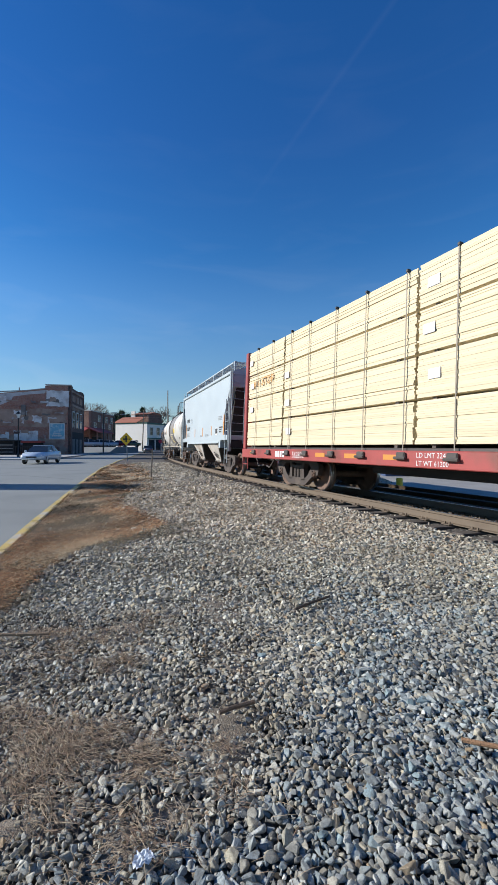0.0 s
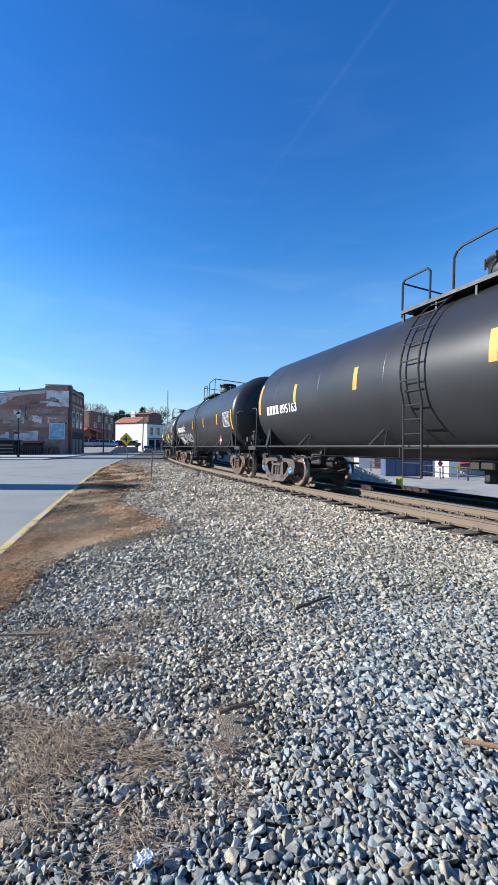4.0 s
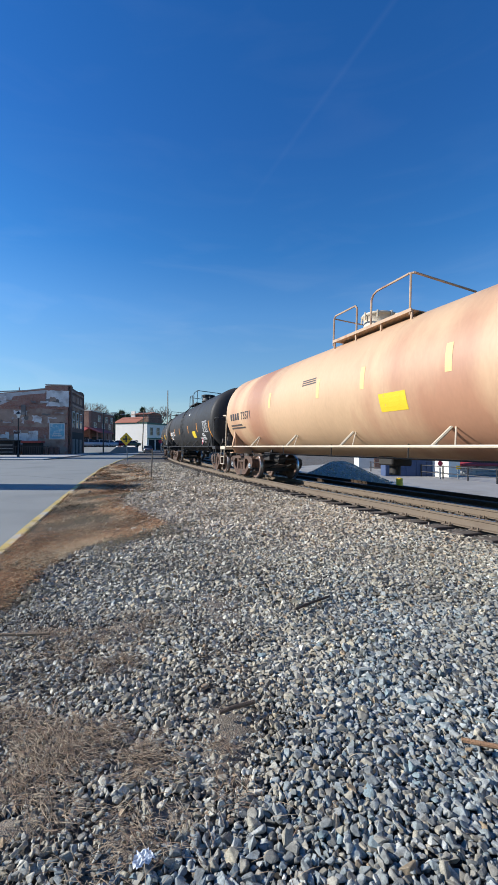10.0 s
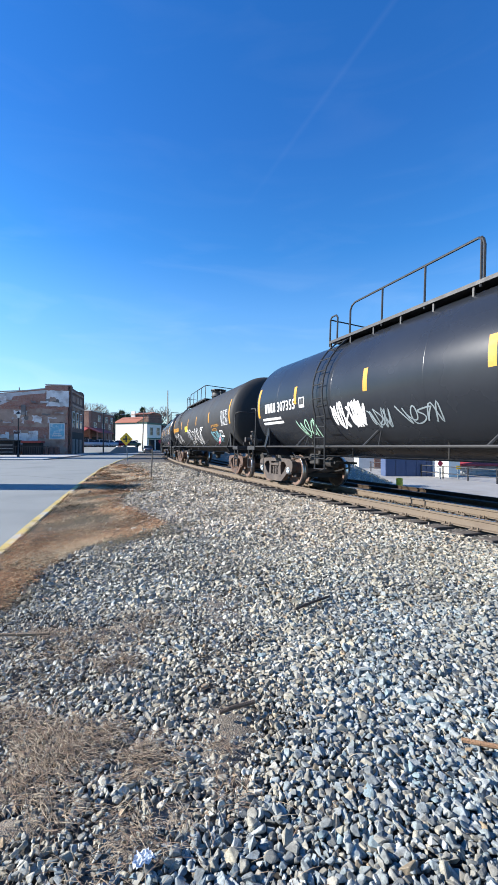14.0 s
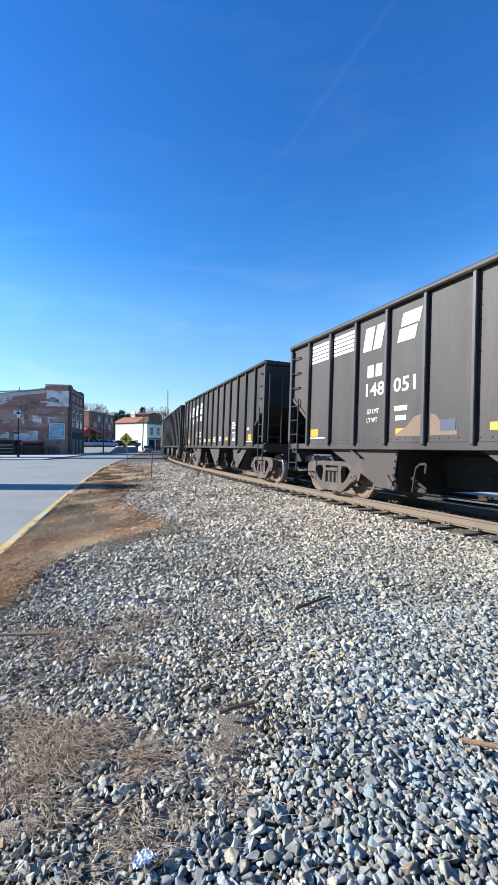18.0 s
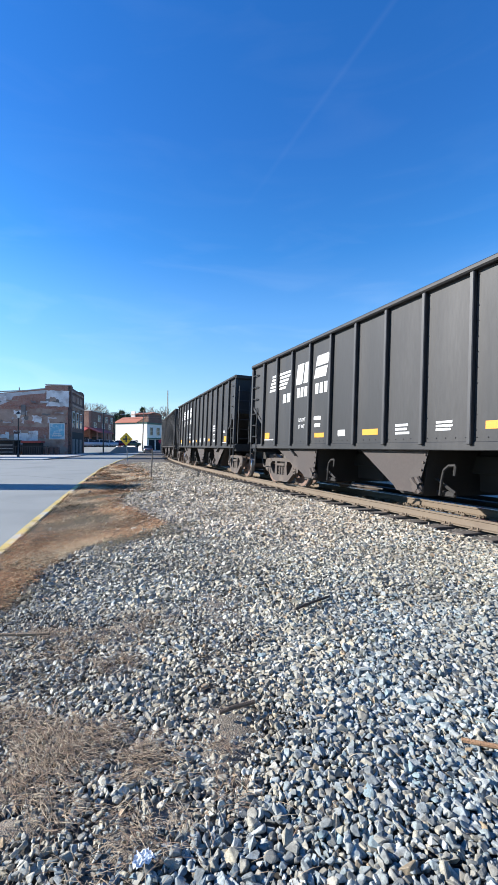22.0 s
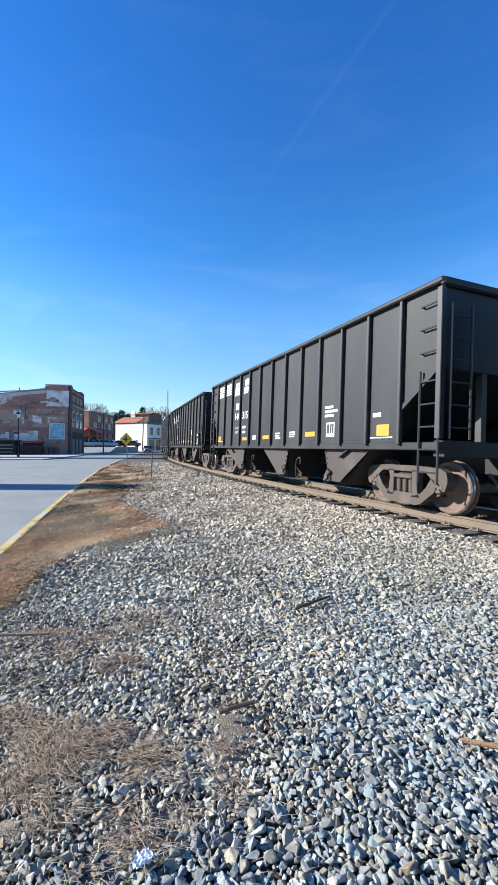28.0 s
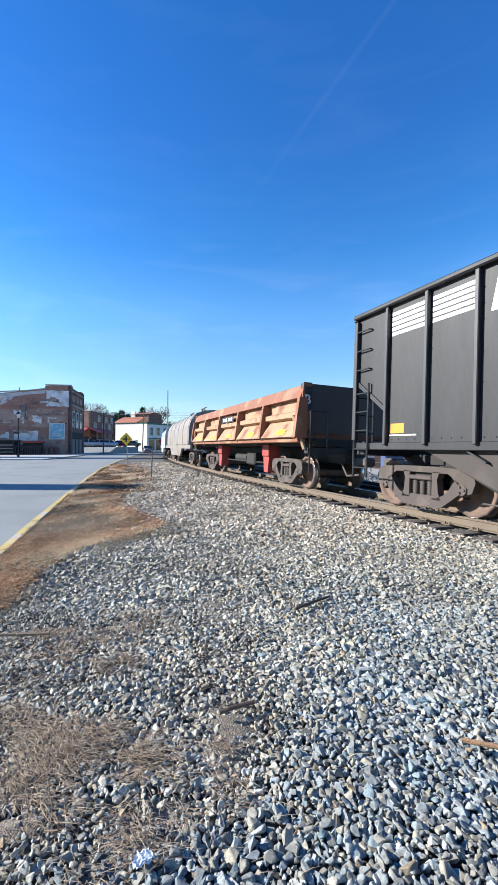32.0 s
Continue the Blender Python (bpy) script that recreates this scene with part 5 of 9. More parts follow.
sc = part("paper_scrap", g, mat("paper_white", (0.62, 0.66, 0.70), 0.7, var=0.2, scale=40), at=pose(-0.345, 1.385, GROUND + 0.058, 6, -5, 20))
tagged(sc, "crumpled white paper scrap on the gravel", "litter")


# ---- town across the street ----
def brick_material(name, c1, c2, mortar, scale=1.0):
    m = bpy.data.materials.new(name)
    m.use_nodes = True
    N, L = m.node_tree.nodes, m.node_tree.links
    b = N["Principled BSDF"]
    b.inputs["Roughness"].default_value = 0.9
    tc = N.new("ShaderNodeTexCoord")
    mp = N.new("ShaderNodeMapping")
    mp.inputs["Rotation"].default_value = (radians(90), 0, 0)
    L.new(tc.outputs["Object"], mp.inputs["Vector"])
    br = N.new("ShaderNodeTexBrick")
    br.inputs["Scale"].default_value = scale
    br.inputs["Brick Width"].default_value, br.inputs["Row Height"].default_value, br.inputs["Mortar Size"].default_value = 0.22, 0.075, 0.008
    br.inputs["Color1"].default_value, br.inputs["Color2"].default_value, br.inputs["Mortar"].default_value = (*c1, 1), (*c2, 1), (*mortar, 1)
    L.new(mp.outputs[0], br.inputs["Vector"])
    nz = N.new("ShaderNodeTexNoise")
    nz.inputs["Scale"].default_value, nz.inputs["Detail"].default_value = 0.5, 8
    L.new(tc.outputs["Object"], nz.inputs["Vector"])
    a = N.new("ShaderNodeMath")
    a.operation, a.inputs[1].default_value, a.inputs[2].default_value = "MULTIPLY_ADD", 1.1, 0.45
    L.new(nz.outputs["Fac"], a.inputs[0])
    mul = N.new("ShaderNodeVectorMath")
    mul.operation = "SCALE"
    L.new(br.outputs["Color"], mul.inputs[0])
    L.new(a.outputs[0], mul.inputs["Scale"])
    L.new(mul.outputs[0], b.inputs["Base Color"])
    bp = N.new("ShaderNodeBump")
    bp.inputs["Strength"].default_value, bp.inputs["Distance"].default_value = 0.4, 0.01
    L.new(br.outputs["Fac"], bp.inputs["Height"])
    bp.invert = True
    L.new(bp.outputs[0], b.inputs["Normal"])
    return m


brick_red = brick_material("old_red_brick", (0.37, 0.150, 0.10), (0.27, 0.115, 0.085), (0.38, 0.32, 0.28))
brick_dark = brick_material("dark_brick", (0.14, 0.065, 0.05), (0.10, 0.05, 0.042), (0.16, 0.13, 0.12))
brick_brown = brick_material("brown_brick", (0.24, 0.105, 0.07), (0.18, 0.08, 0.056), (0.24, 0.20, 0.17))
stucco_tan = mat("stucco_tan", (0.37, 0.265, 0.21), 0.9, var=0.55, scale=0.9, fine=7, dirt=(0.27, 0.16, 0.12), dirt_at=0.47)
stucco_grey = mat("stucco_grey", (0.50, 0.48, 0.48), 0.9, var=0.5, scale=0.8, fine=7, dirt=(0.25, 0.20, 0.18), dirt_at=0.52)
stucco_white = mat("stucco_white", (0.70, 0.68, 0.67), 0.9, var=0.45, scale=1.0, fine=7, dirt=(0.46, 0.40, 0.37), dirt_at=0.52)
white_wall = mat("white_wall_paint", (0.78, 0.75, 0.68), 0.8, var=0.12, scale=0.6, fine=10)
stucco_dark = mat("weathered_board", (0.17, 0.15, 0.14), 0.9, var=0.3, scale=1.5, fine=10, dirt=(0.30, 0.28, 0.26))
roof_grey = mat("roof_felt", (0.30, 0.29, 0.29), 0.9, var=0.25)
terracotta = mat("terracotta_tiles", (0.36, 0.13, 0.075), 0.8, var=0.3, scale=2, fine=20)
green_trim = mat("green_trim", (0.05, 0.13, 0.10), 0.6, var=0.2)
glass_dark = mat("window_glass_dark", (0.03, 0.035, 0.04), 0.08, var=0.2, bump=0)
frame_white = mat("frame_white", (0.62, 0.60, 0.56), 0.7, var=0.15)
dark_gap = mat("dark_interior", (0.02, 0.02, 0.02), 0.9, var=0.2)
red_awning = mat("red_awning", (0.30, 0.05, 0.05), 0.7, var=0.2)
blue_paint = mat("blue_sign_paint", (0.16, 0.40, 0.52), 0.6, var=0.35, scale=3, dirt=(0.45, 0.58, 0.62), dirt_at=0.5)
iron_black = mat("iron_black", (0.025, 0.025, 0.027), 0.5, var=0.2)
pole_wood = mat("pole_wood", (0.20, 0.165, 0.13), 0.9, var=0.35, scale=4, stretch=(4, 4, 0.4))
sign_yellow = mat("sign_yellow", (0.86, 0.50, 0.02), 0.5, var=0.06)
grey_metal = mat("grey_metal", (0.32, 0.33, 0.33), 0.5, metal=0.6, var=0.2)


def frame_at(x, y, dx, dy, z=GROUND):
    """A wall's frame: x along the wall, y into the building, z up."""
    d = Vector((dx, dy, 0)).normalized()
    n_ = Vector((-d.y, d.x, 0))
    return Matrix(((d.x, n_.x, 0, x), (d.y, n_.y, 0, y), (0, 0, 1, z), (0, 0, 0, 1)))


def window_at(parent, m, x0, x1, z0, z1, lintel=True, bars=1):
    w = part("window", Form().box(x0, x1, 0.06, 0.10, z0, z1), glass_dark, parent, at=m)
    f = Form()
    for a, b in ((x0 - 0.07, x0 + 0.04), (x1 - 0.04, x1 + 0.07)):
        f.box(a, b, -0.03, 0.09, z0, z1)
    f.box(x0 - 0.07, x1 + 0.07, -0.04, 0.09, z1, z1 + 0.12).box(x0, x1, 0.0, 0.08, (z0 + z1) / 2 - 0.03, (z0 + z1) / 2 + 0.03)
    part("window_frame", f, frame_white, w)
    part("sill", Form().box(x0 - 0.12, x1 + 0.12, -0.12, 0.08, z0 - 0.10, z0), frame_white, w)
    return w


def ragged(x0, x1, z0, z1, k, amp, seed, y0=-0.03, y1=0.0):
    """A thin slab of plaster with a broken outline."""
    r = random.Random(seed)
    pts = []
    for i in range(k):
        pts.append((x0 + (x1 - x0) * i / k, z0 + r.uniform(0, amp)))
    for i in range(k):
        pts.append((x1 - r.uniform(0, amp), z0 + (z1 - z0) * i / k))
    for i in range(k):
        pts.append((x1 - (x1 - x0) * i / k, z1 - r.uniform(0, amp)))
    for i in range(k):
        pts.append((x0 + r.uniform(0, amp), z1 - (z1 - z0) * i / k))
    return Form().prism(pts, 1, y0, y1)


def corner_building():
    """Old two-storey brick store: long flank with peeling plaster, ornate dark front."""
    b = thing("brick_building", "old two-storey brick store with peeling plaster flank", "building")
    corner = Vector((-29.9, 70.0))
    front = Vector((-2.0, 10.4)).normalized()
    flank = Vector((-front.y, front.x)) * 1.0
    if flank.x > 0:
        flank = -flank
    L_, W_ = 27.0, 10.6
    # flank frame: x runs from the far left end to the corner
    start = corner + flank * L_
    m = frame_at(start.x, start.y, -flank.x, -flank.y)
    tops = [(0, 9.2), (L_ - 18, 9.9), (L_ - 11, 10.15), (L_ - 6.9, 10.6), (L_ - 4.0, 11.0), (L_ - 4.0, 11.5), (L_, 11.65)]
    part("wall", Form().prism([(0, 0), *tops, (L_, 0)], 1, 0.0, 0.4), brick_red, b, "red brick flank wall", m)
    mf = frame_at(corner.x, corner.y, front.x, front.y)
    part("wall", Form().prism([(0.0, 0), (0.0, 11.65), (W_ * 0.15, 11.65), (W_ * 0.15, 11.35), (W_ * 0.8, 11.35), (W_ * 0.8, 11.65), (W_, 11.65), (W_, 0)], 1, 0.004, 0.45), brick_dark, b, "dark brick front", mf)
    part("wall", Form().box(0.0, L_, W_ - 0.4, W_, 0, 9.5), brick_red, b, at=m)
    part("wall", Form().box(0.0, 0.4, 0.41, W_ - 0.41, 0, 9.2), brick_red, b, at=m)
    part("roof", Form().box(0.41, L_ - 0.5, 0.41, W_ - 0.41, 8.9, 9.1), roof_grey, b, at=m)
    # plaster on the flank
    part("plaster", Form().prism([(L_ - 24, 8.5), (L_ - 12.5, 8.4), (L_ - 10.8, 8.2), (L_ - 9.2, 8.9), (L_ - 8.9, 9.6), (L_ - 6.6, 10.0), (L_ - 4.0, 10.25), (L_ - 3.9, 10.8), (L_ - 6.9, 10.45), (L_ - 11, 10.0), (L_ - 18, 9.75), (L_ - 24, 9.35)], 1, -0.03, 0.0), stucco_grey, b, "flaking grey plaster", m)
    part("plaster", ragged(L_ - 11.4, L_ - 9.6, 8.9, 9.7, 6, 0.2, 1, -0.05, -0.031), stucco_white, b, "flaking white plaster", m)
    part("plaster", ragged(L_ - 3.9, L_ - 0.2, 8.05, 10.8, 9, 0.14, 3), stucco_white, b, "flaking pale plaster", m)
    part("wall_box", Form().box(L_ - 7.6, L_ - 6.9, -0.35, 0.0, 6.6, 8.2, 0.03), stucco_dark, b, at=m)
    part("plaster", ragged(L_ - 26, L_ - 0.4, 4.6, 7.9, 16, 0.5, 4), stucco_tan, b, "tan plaster", m)
    part("plaster", ragged(L_ - 26, L_ - 0.6, 0.2, 3.8, 14, 0.6, 5), stucco_tan, b, "tan plaster", m)
    part("plaster", ragged(L_ - 8.8, L_ - 5.0, 1.7, 4.1, 9, 0.14, 6, -0.05, -0.031), stucco_white, b, "whitewashed patch", m)
    for i, (a, c, z0, z1) in enumerate(((-7.7, -7.0, 5.1, 6.3), (-6.1, -4.4, 5.2, 6.6), (-3.6, -3.2, 5.2, 6.2), (-11.5, -9.4, 2.6, 3.9))):
        part("plaster", ragged(L_ + a, L_ + c, z0, z1, 4, 0.3, 10 + i, -0.045, -0.031), stucco_white, b, at=m)
    # bare brick and newer stucco showing through the old coat
    rr = random.Random(31)
    for i in range(70):
        x0_, z0_ = L_ - rr.uniform(1.5, 24.0), rr.choice((rr.uniform(4.7, 7.0), rr.uniform(2.6, 3.6), rr.uniform(8.3, 9.0)))
        w_, h_ = rr.uniform(0.3, 1.9), rr.uniform(0.2, 0.9)
        part("wall_patch", ragged(x0_, min(x0_ + w_, L_ - 0.5), z0_, z0_ + h_, 5, 0.2, 100 + i, -0.055 - 0.0004 * i, -0.046), rr.choice((brick_red, brick_red, brick_dark, stucco_grey, stucco_dark, stucco_tan, stucco_tan, stucco_white)), b, at=m)
    for z in (4.25, 8.0):
        for i in range(40):
            x = L_ - 0.9 - i * 0.65
            part("corbel_brick", shared("corbel", lambda: Form().box(-0.13, 0.13, -0.12, 0.0, -0.09, 0.09, 0.01).mesh("corbel_brick", brick_red)), None, b, at=m @ pose(x, 0, z))
    part("coping", Form().box(L_ - 4.0, L_ + 0.1, -0.12, 0.5, 11.6, 11.78, 0.02), concrete, b, at=m)
    part("coping", Form().prism([(0, 9.2), (L_ - 18, 9.9), (L_ - 6.9, 10.6), (L_ - 4.05, 11.0), (L_ - 4.05, 11.12), (L_ - 6.9, 10.72), (L_ - 18, 10.02), (0, 9.32)], 1, -0.1, 0.45), concrete, b, at=m)
    part("roof_vent", Form().box(L_ - 8.0, L_ - 5.2, 2.5, 4.2, 9.1, 11.0, 0.02), stucco_grey, b, at=m)
    part("roof_pipe", Form().bar((L_ - 8.6, 2.0, 9.1), (L_ - 8.6, 2.0, 11.4), 0.09, 8), roof_grey, b, at=m)
    # front: pilasters, upper windows, shop front, cornice
    for x in (0.0, W_ - 0.6):
        part("pilaster", Form().box(x, x + 0.6, -0.14, 0.003, 0.0, 11.4, 0.02), brick_dark, b, at=mf)
    part("cornice", Form().box(0.1, W_ - 0.1, -0.22, 0.003, 8.2, 8.6, 0.03).box(0.2, W_ - 0.2, -0.16, 0.003, 10.6, 10.9, 0.03), stucco_tan, b, at=mf)
    for i in range(9):
        part("dentil", Form().box(0.9 + i * 1.05, 1.3 + i * 1.05, -0.18, 0.003, 7.6, 8.15), stucco_tan, b, at=mf)
    for x in (1.2, 4.2, 7.2):
        part("panel", Form().box(x, x + 2.1, -0.06, 0.003, 9.1, 10.2, 0.02), stucco_tan, b, at=mf)
    for x in (1.3, 4.3, 7.4):
        w = part("window", Form().box(x, x + 1.7, -0.02, 0.003, 4.7, 7.3), glass_dark, b, at=mf)
        part("window_frame", Form().box(x - 0.14, x, -0.08, 0.003, 4.6, 7.5).box(x + 1.7, x + 1.84, -0.08, 0.003, 4.6, 7.5).box(x - 0.14, x + 1.84, -0.08, 0.003, 7.3, 7.5).box(x, x + 1.7, -0.05, 0.003, 5.9, 6.05), frame_white, w)
    part("shop_front", Form().box(0.7, W_ - 0.7, -0.05, 0.003, 0.1, 3.9), dark_gap, b, "dark boarded shop front", mf)
    for x in (0.9, 3.6, 6.6):
        part("door_panel", Form().box(x, x + 1.9, -0.12, -0.051, 0.0, 2.7, 0.03), stucco_dark, b, at=mf)
    return m, L_


m_flank, L_flank = corner_building()

# painted board on the flank
board = thing("wall_sign", "faded blue painted signboard with lettering on the wall", "sign", at=m_flank @ pose(L_flank - 2.1, -0.09, 2.75))
part("board", Form().box(-1.15, 1.15, -0.04, 0.04, -0.1, 2.5, 0.02), blue_paint, board)
part("frame", Form().box(-1.22, 1.22, -0.07, -0.041, 2.4, 2.56).box(-1.22, 1.22, -0.07, -0.041, -0.14, 0.0).box(-1.22, -1.1, -0.07, -0.041, 0.0, 2.4).box(1.1, 1.22, -0.07, -0.041, 0.0, 2.4), frame_white, board)
for i, (a, c, z) in enumerate(((-0.8, 0.8, 0.35), (-0.6, 0.6, 0.72))):
    for k in range(5):
        x = a + (c - a) * k / 5
        part("lettering_bar", Form().box(x, x + (c - a) / 5 - 0.07, -0.052, -0.041, z, z + 0.22), frame_white, board)

# fence, bench and sheds at the foot of the flank
fence = thing("iron_fence", "dark iron fence before the brick store", "fence", at=frame_at(-42.0, 62.0, 1.0, 0.22))
for i in range(36):
    part("picket", shared("picket", lambda: Form().box(-0.03, 0.03, -0.02, 0.02, 0, 1.5).mesh("picket", iron_black)), None, fence, at=pose(i * 0.32, 0, 0))
for z in (0.2, 1.35):
    part("fence_rail", Form().box(-0.1, 11.4, -0.03, 0.03, z, z + 0.08), iron_black, fence)
shed = thing("lean_to_shed", "low dark shed roof with white edge beside the brick wall", "shed", at=m_flank @ pose(L_flank - 14.0, -3.2, 0))
part("roof", Form().prism([(0, 2.3), (6.5, 2.3), (6.5, 2.46), (0, 2.46)], 1, 0, 3.1), iron_black, shed)
part("wall", Form().box(0.2, 6.3, 0.4, 3.0, 0, 2.29), dark_gap, shed)
for x in (0.2, 3.2, 6.2):
    part("post", Form().box(x - 0.07, x + 0.07, 0.05, 0.19, 0, 2.29), iron_black, shed)
for i in range(3):
    part("shelf_board", Form().box(0.3, 6.1, 0.1, 0.16, 0.5 + 0.55 * i, 0.62 + 0.55 * i), concrete, shed)
kiosk = thing("kiosk", "small dark kiosk with a red roof edge", "kiosk", at=m_flank @ pose(L_flank - 6.6, -2.6, 0))
part("body", Form().box(0, 2.6, 0, 1.8, 0, 2.0, 0.03), dark_gap, kiosk)
part("roof", Form().box(-0.2, 2.8, -0.3, 2.0, 2.0, 2.35, 0.05), red_paint, kiosk)
for x in (3.4, 4.2, 5.0):
    bx = thing("planter_box", "dark planter box on the pavement", "planter", at=m_flank @ pose(L_flank - 6.6 + x, -1.9, 0))
    part("box", Form().box(-0.3, 0.3, -0.3, 0.3, 0, 1.3, 0.04), brick_dark, bx)

# pavement before the store
f = Form().prism([(-140, 43.0), (-21.4, 43.4), (-26.0, 66.0), (-30.0, 88.0), (-42.3, 139.0), (-140, 139)], 2, GROUND + 0.004, GROUND + 0.12)
part("pavement", f, concrete, kind="structure")


def brown_building():
    b = thing("brown_brick_building", "brown brick building with a red porch roof", "building")
    m = frame_at(-45.66, 97.5, 0.9686, -0.2486)
    ms = frame_at(-36.07, 95.0, 0.0, 1.0)
    part("wall", Form().box(0, 9.92, 0, 0.4, 0, 9.5), brick_brown, b, at=m)
    part("wall", Form().box(0, 16.0, 0.0, 0.4, 0, 9.5), brick_brown, b, at=ms)
    part("roof", Form().prism([(-45.4, 97.8), (-36.5, 95.5), (-36.5, 110.8), (-45.4, 110.8)], 2, GROUND + 8.9, GROUND + 9.1), roof_grey, b)
    part("wall", Form().box(-45.7, -36.5, 110.6, 111.0, GROUND, 9.2), brick_brown, b)
    part("wall", Form().box(-45.7, -45.3, 97.9, 110.59, GROUND, 9.2), brick_brown, b)
    part("parapet", Form().box(-0.1, 10.03, -0.1, 0.5, 9.5, 9.72), concrete, b, at=m)
    part("parapet", Form().box(0.51, 16.1, -0.1, 0.5, 9.5, 9.72), concrete, b, at=ms)
    for x in (4.6, 9.7, 13.7):
        window_at(b, ms @ pose(0, -0.11, 0), x, x + 1.4, 7.4, 8.7)
    for x in (2.0, 7.4, 12.0):
        window_at(b, ms @ pose(0, -0.11, 0), x, x + 1.3, 5.9, 6.9)
    porch = Form().prism([(-2.9, 4.5), (-0.01, 5.7), (-0.01, 5.85), (-2.9, 4.65)], 0, -3.0, 8.0)
    part("porch_roof", porch, red_awning, b, "red metal porch roof", ms)
    part("porch_roof", Form().prism([(-3.0, 4.5), (-0.01, 5.7), (-0.01, 5.85), (-3.0, 4.65)], 0, -0.3, 9.9), red_awning, b, "red metal porch roof", m)
    for x in (-2.7, 0.6, 4.0, 7.6):
        part("porch_post", Form().box(x - 0.14, x + 0.14, -2.7, -2.42, 0, 4.5), brick_brown, b, at=ms)
    for x in (2.0, 5.2, 8.4):
        part("porch_post", Form().box(x - 0.14, x + 0.14, -2.8, -2.52, 0, 4.5), brick_brown, b, at=m)
    part("porch_back", Form().box(0.4, 8.0, -0.06, -0.01, 0.2, 3.6), dark_gap, b, at=ms)
    part("porch_back", Form().box(0.4, 9.5, -0.06, -0.01, 0.2, 3.6), dark_gap, b, at=m)
    for x in (1.4, 4.4, 6.6):
        part("shop_pane", Form().box(x, x + 1.3, -0.10, -0.061, 0.9, 2.9), stucco_tan, b, at=ms)
    return b


brown_building()


def white_building():
    b = thing("white_building", "white-painted two-storey building with a terracotta roof edge", "building")
    m = frame_at(-40.6, 127.0, 1.0, -0.42)
    part("wall", Form().box(0, 11.6, 0, 18, 0, 8.2), white_wall, b, at=m)
    part("trim", Form().box(-0.1, 11.7, -0.12, 18.1, 8.2, 8.5), green_trim, b, at=m)
    mf = m @ pose(11.61, -0.02, 0, 0, 0, 84)
    part("wall", Form().box(0, 16.0, 0.0, 0.4, 0, 8.3), white_wall, b, at=mf)
    part("trim", Form().box(-0.05, 16.0, -0.15, 0.0, 8.0, 8.4).box(0, 16, -0.5, 0.0, 3.7, 4.0), green_trim, b, at=mf)
    for i in range(5):
        window_at(b, mf @ pose(0, -0.11, 0), 1.2 + i * 3.0, 2.4 + i * 3.0, 4.9, 7.0)
        part("shop_pane", Form().box(0.8 + i * 3.0, 3.2 + i * 3.0, -0.04, -0.004, 0.3, 3.5), glass_dark, b, at=mf)
    part("tile_roof", Form().prism([(-0.3, 8.5), (4.0, 10.4), (4.0, 10.5), (-0.3, 8.65)], 0, -0.6, 8.2), terracotta, b, "terracotta tiled roof", m)
    part("upper_block", Form().box(2.2, 8.4, 5.0, 12.0, 8.5, 11.4), brick_brown, b, at=m)
    part("upper_roof", Form().prism([(4.5, 11.4), (8.5, 12.2), (12.5, 11.4)], 0, 2.0, 8.6), terracotta, b, at=m)
    part("wall", Form().box(2.1, 3.6, 4.7, 4.99, 8.6, 12.4), white_wall, b, at=m)
    part("side_door", Form().box(0.8, 2.2, -0.07, -0.004, 0, 2.5), brick_dark, b, at=m)
    return b


white_building()


def street_lamp(x, y, h, arm):
    if arm:
        l = thing("street_lamp", "tall dark steel street lamp with a side arm", "street lamp", at=pose(x, y, GROUND))
        part("pole", Form().bar((0, 0, 0), (0, 0, h), 0.14, 10, r2=0.09), iron_black, l)
        part("arm", Form().bar((0, 0, h - 0.15), (1.6, 0, h - 0.05), 0.06), iron_black, l)
        part("lamp_head", Form().box(1.5, 2.5, -0.2, 0.2, h - 0.16, h + 0.04, 0.05), grey_metal, l)
    else:
        l = thing("lantern_street_lamp", "black post street lamp with a pale lantern", "street lamp", at=pose(x, y, GROUND))
        part("pole", Form().lathe([(0, 0.17), (0.5, 0.14), (0.7, 0.075), (h - 1.0, 0.055), (h - 0.95, 0.10), (h - 0.85, 0.10)], 2, 10), iron_black, l)
        part("lantern", Form().lathe([(h - 0.85, 0.12), (h - 0.35, 0.27), (h - 0.30, 0.2)], 2, 8), white_wall, l, "pale lantern glass")
        part("lantern_cap", Form().lathe([(h - 0.33, 0.30), (h - 0.12, 0.14), (h, 0.03)], 2, 8), iron_black, l)
    return l


street_lamp(-29.0, 52.5, 5.85, False)
street_lamp(-27.9, 80.0, 7.9, True)
street_lamp(-33.2, 103.0, 9.4, True)


def utility_pole(x, y, h, lean, arms):
    p = thing("utility_pole", "weathered wooden utility pole", "utility pole", at=pose(x, y, GROUND, 0, lean, 0))
    part("pole", Form().bar((0, 0, 0), (0, 0, h), 0.17, 10, r2=0.11), pole_wood, p)
    for z in arms:
        part("crossarm", Form().box(-1.3, 1.3, -0.06, 0.06, z, z + 0.13), pole_wood, p)
        for i in (-1.15, -0.5, 0.5, 1.15):
            part("insulator", Form().lathe([(z + 0.13, 0.03), (z + 0.2, 0.06), (z + 0.28, 0.05), (z + 0.3, 0.0)], 2, 8, (i, 0, 0)), grey_metal, p)
    return p


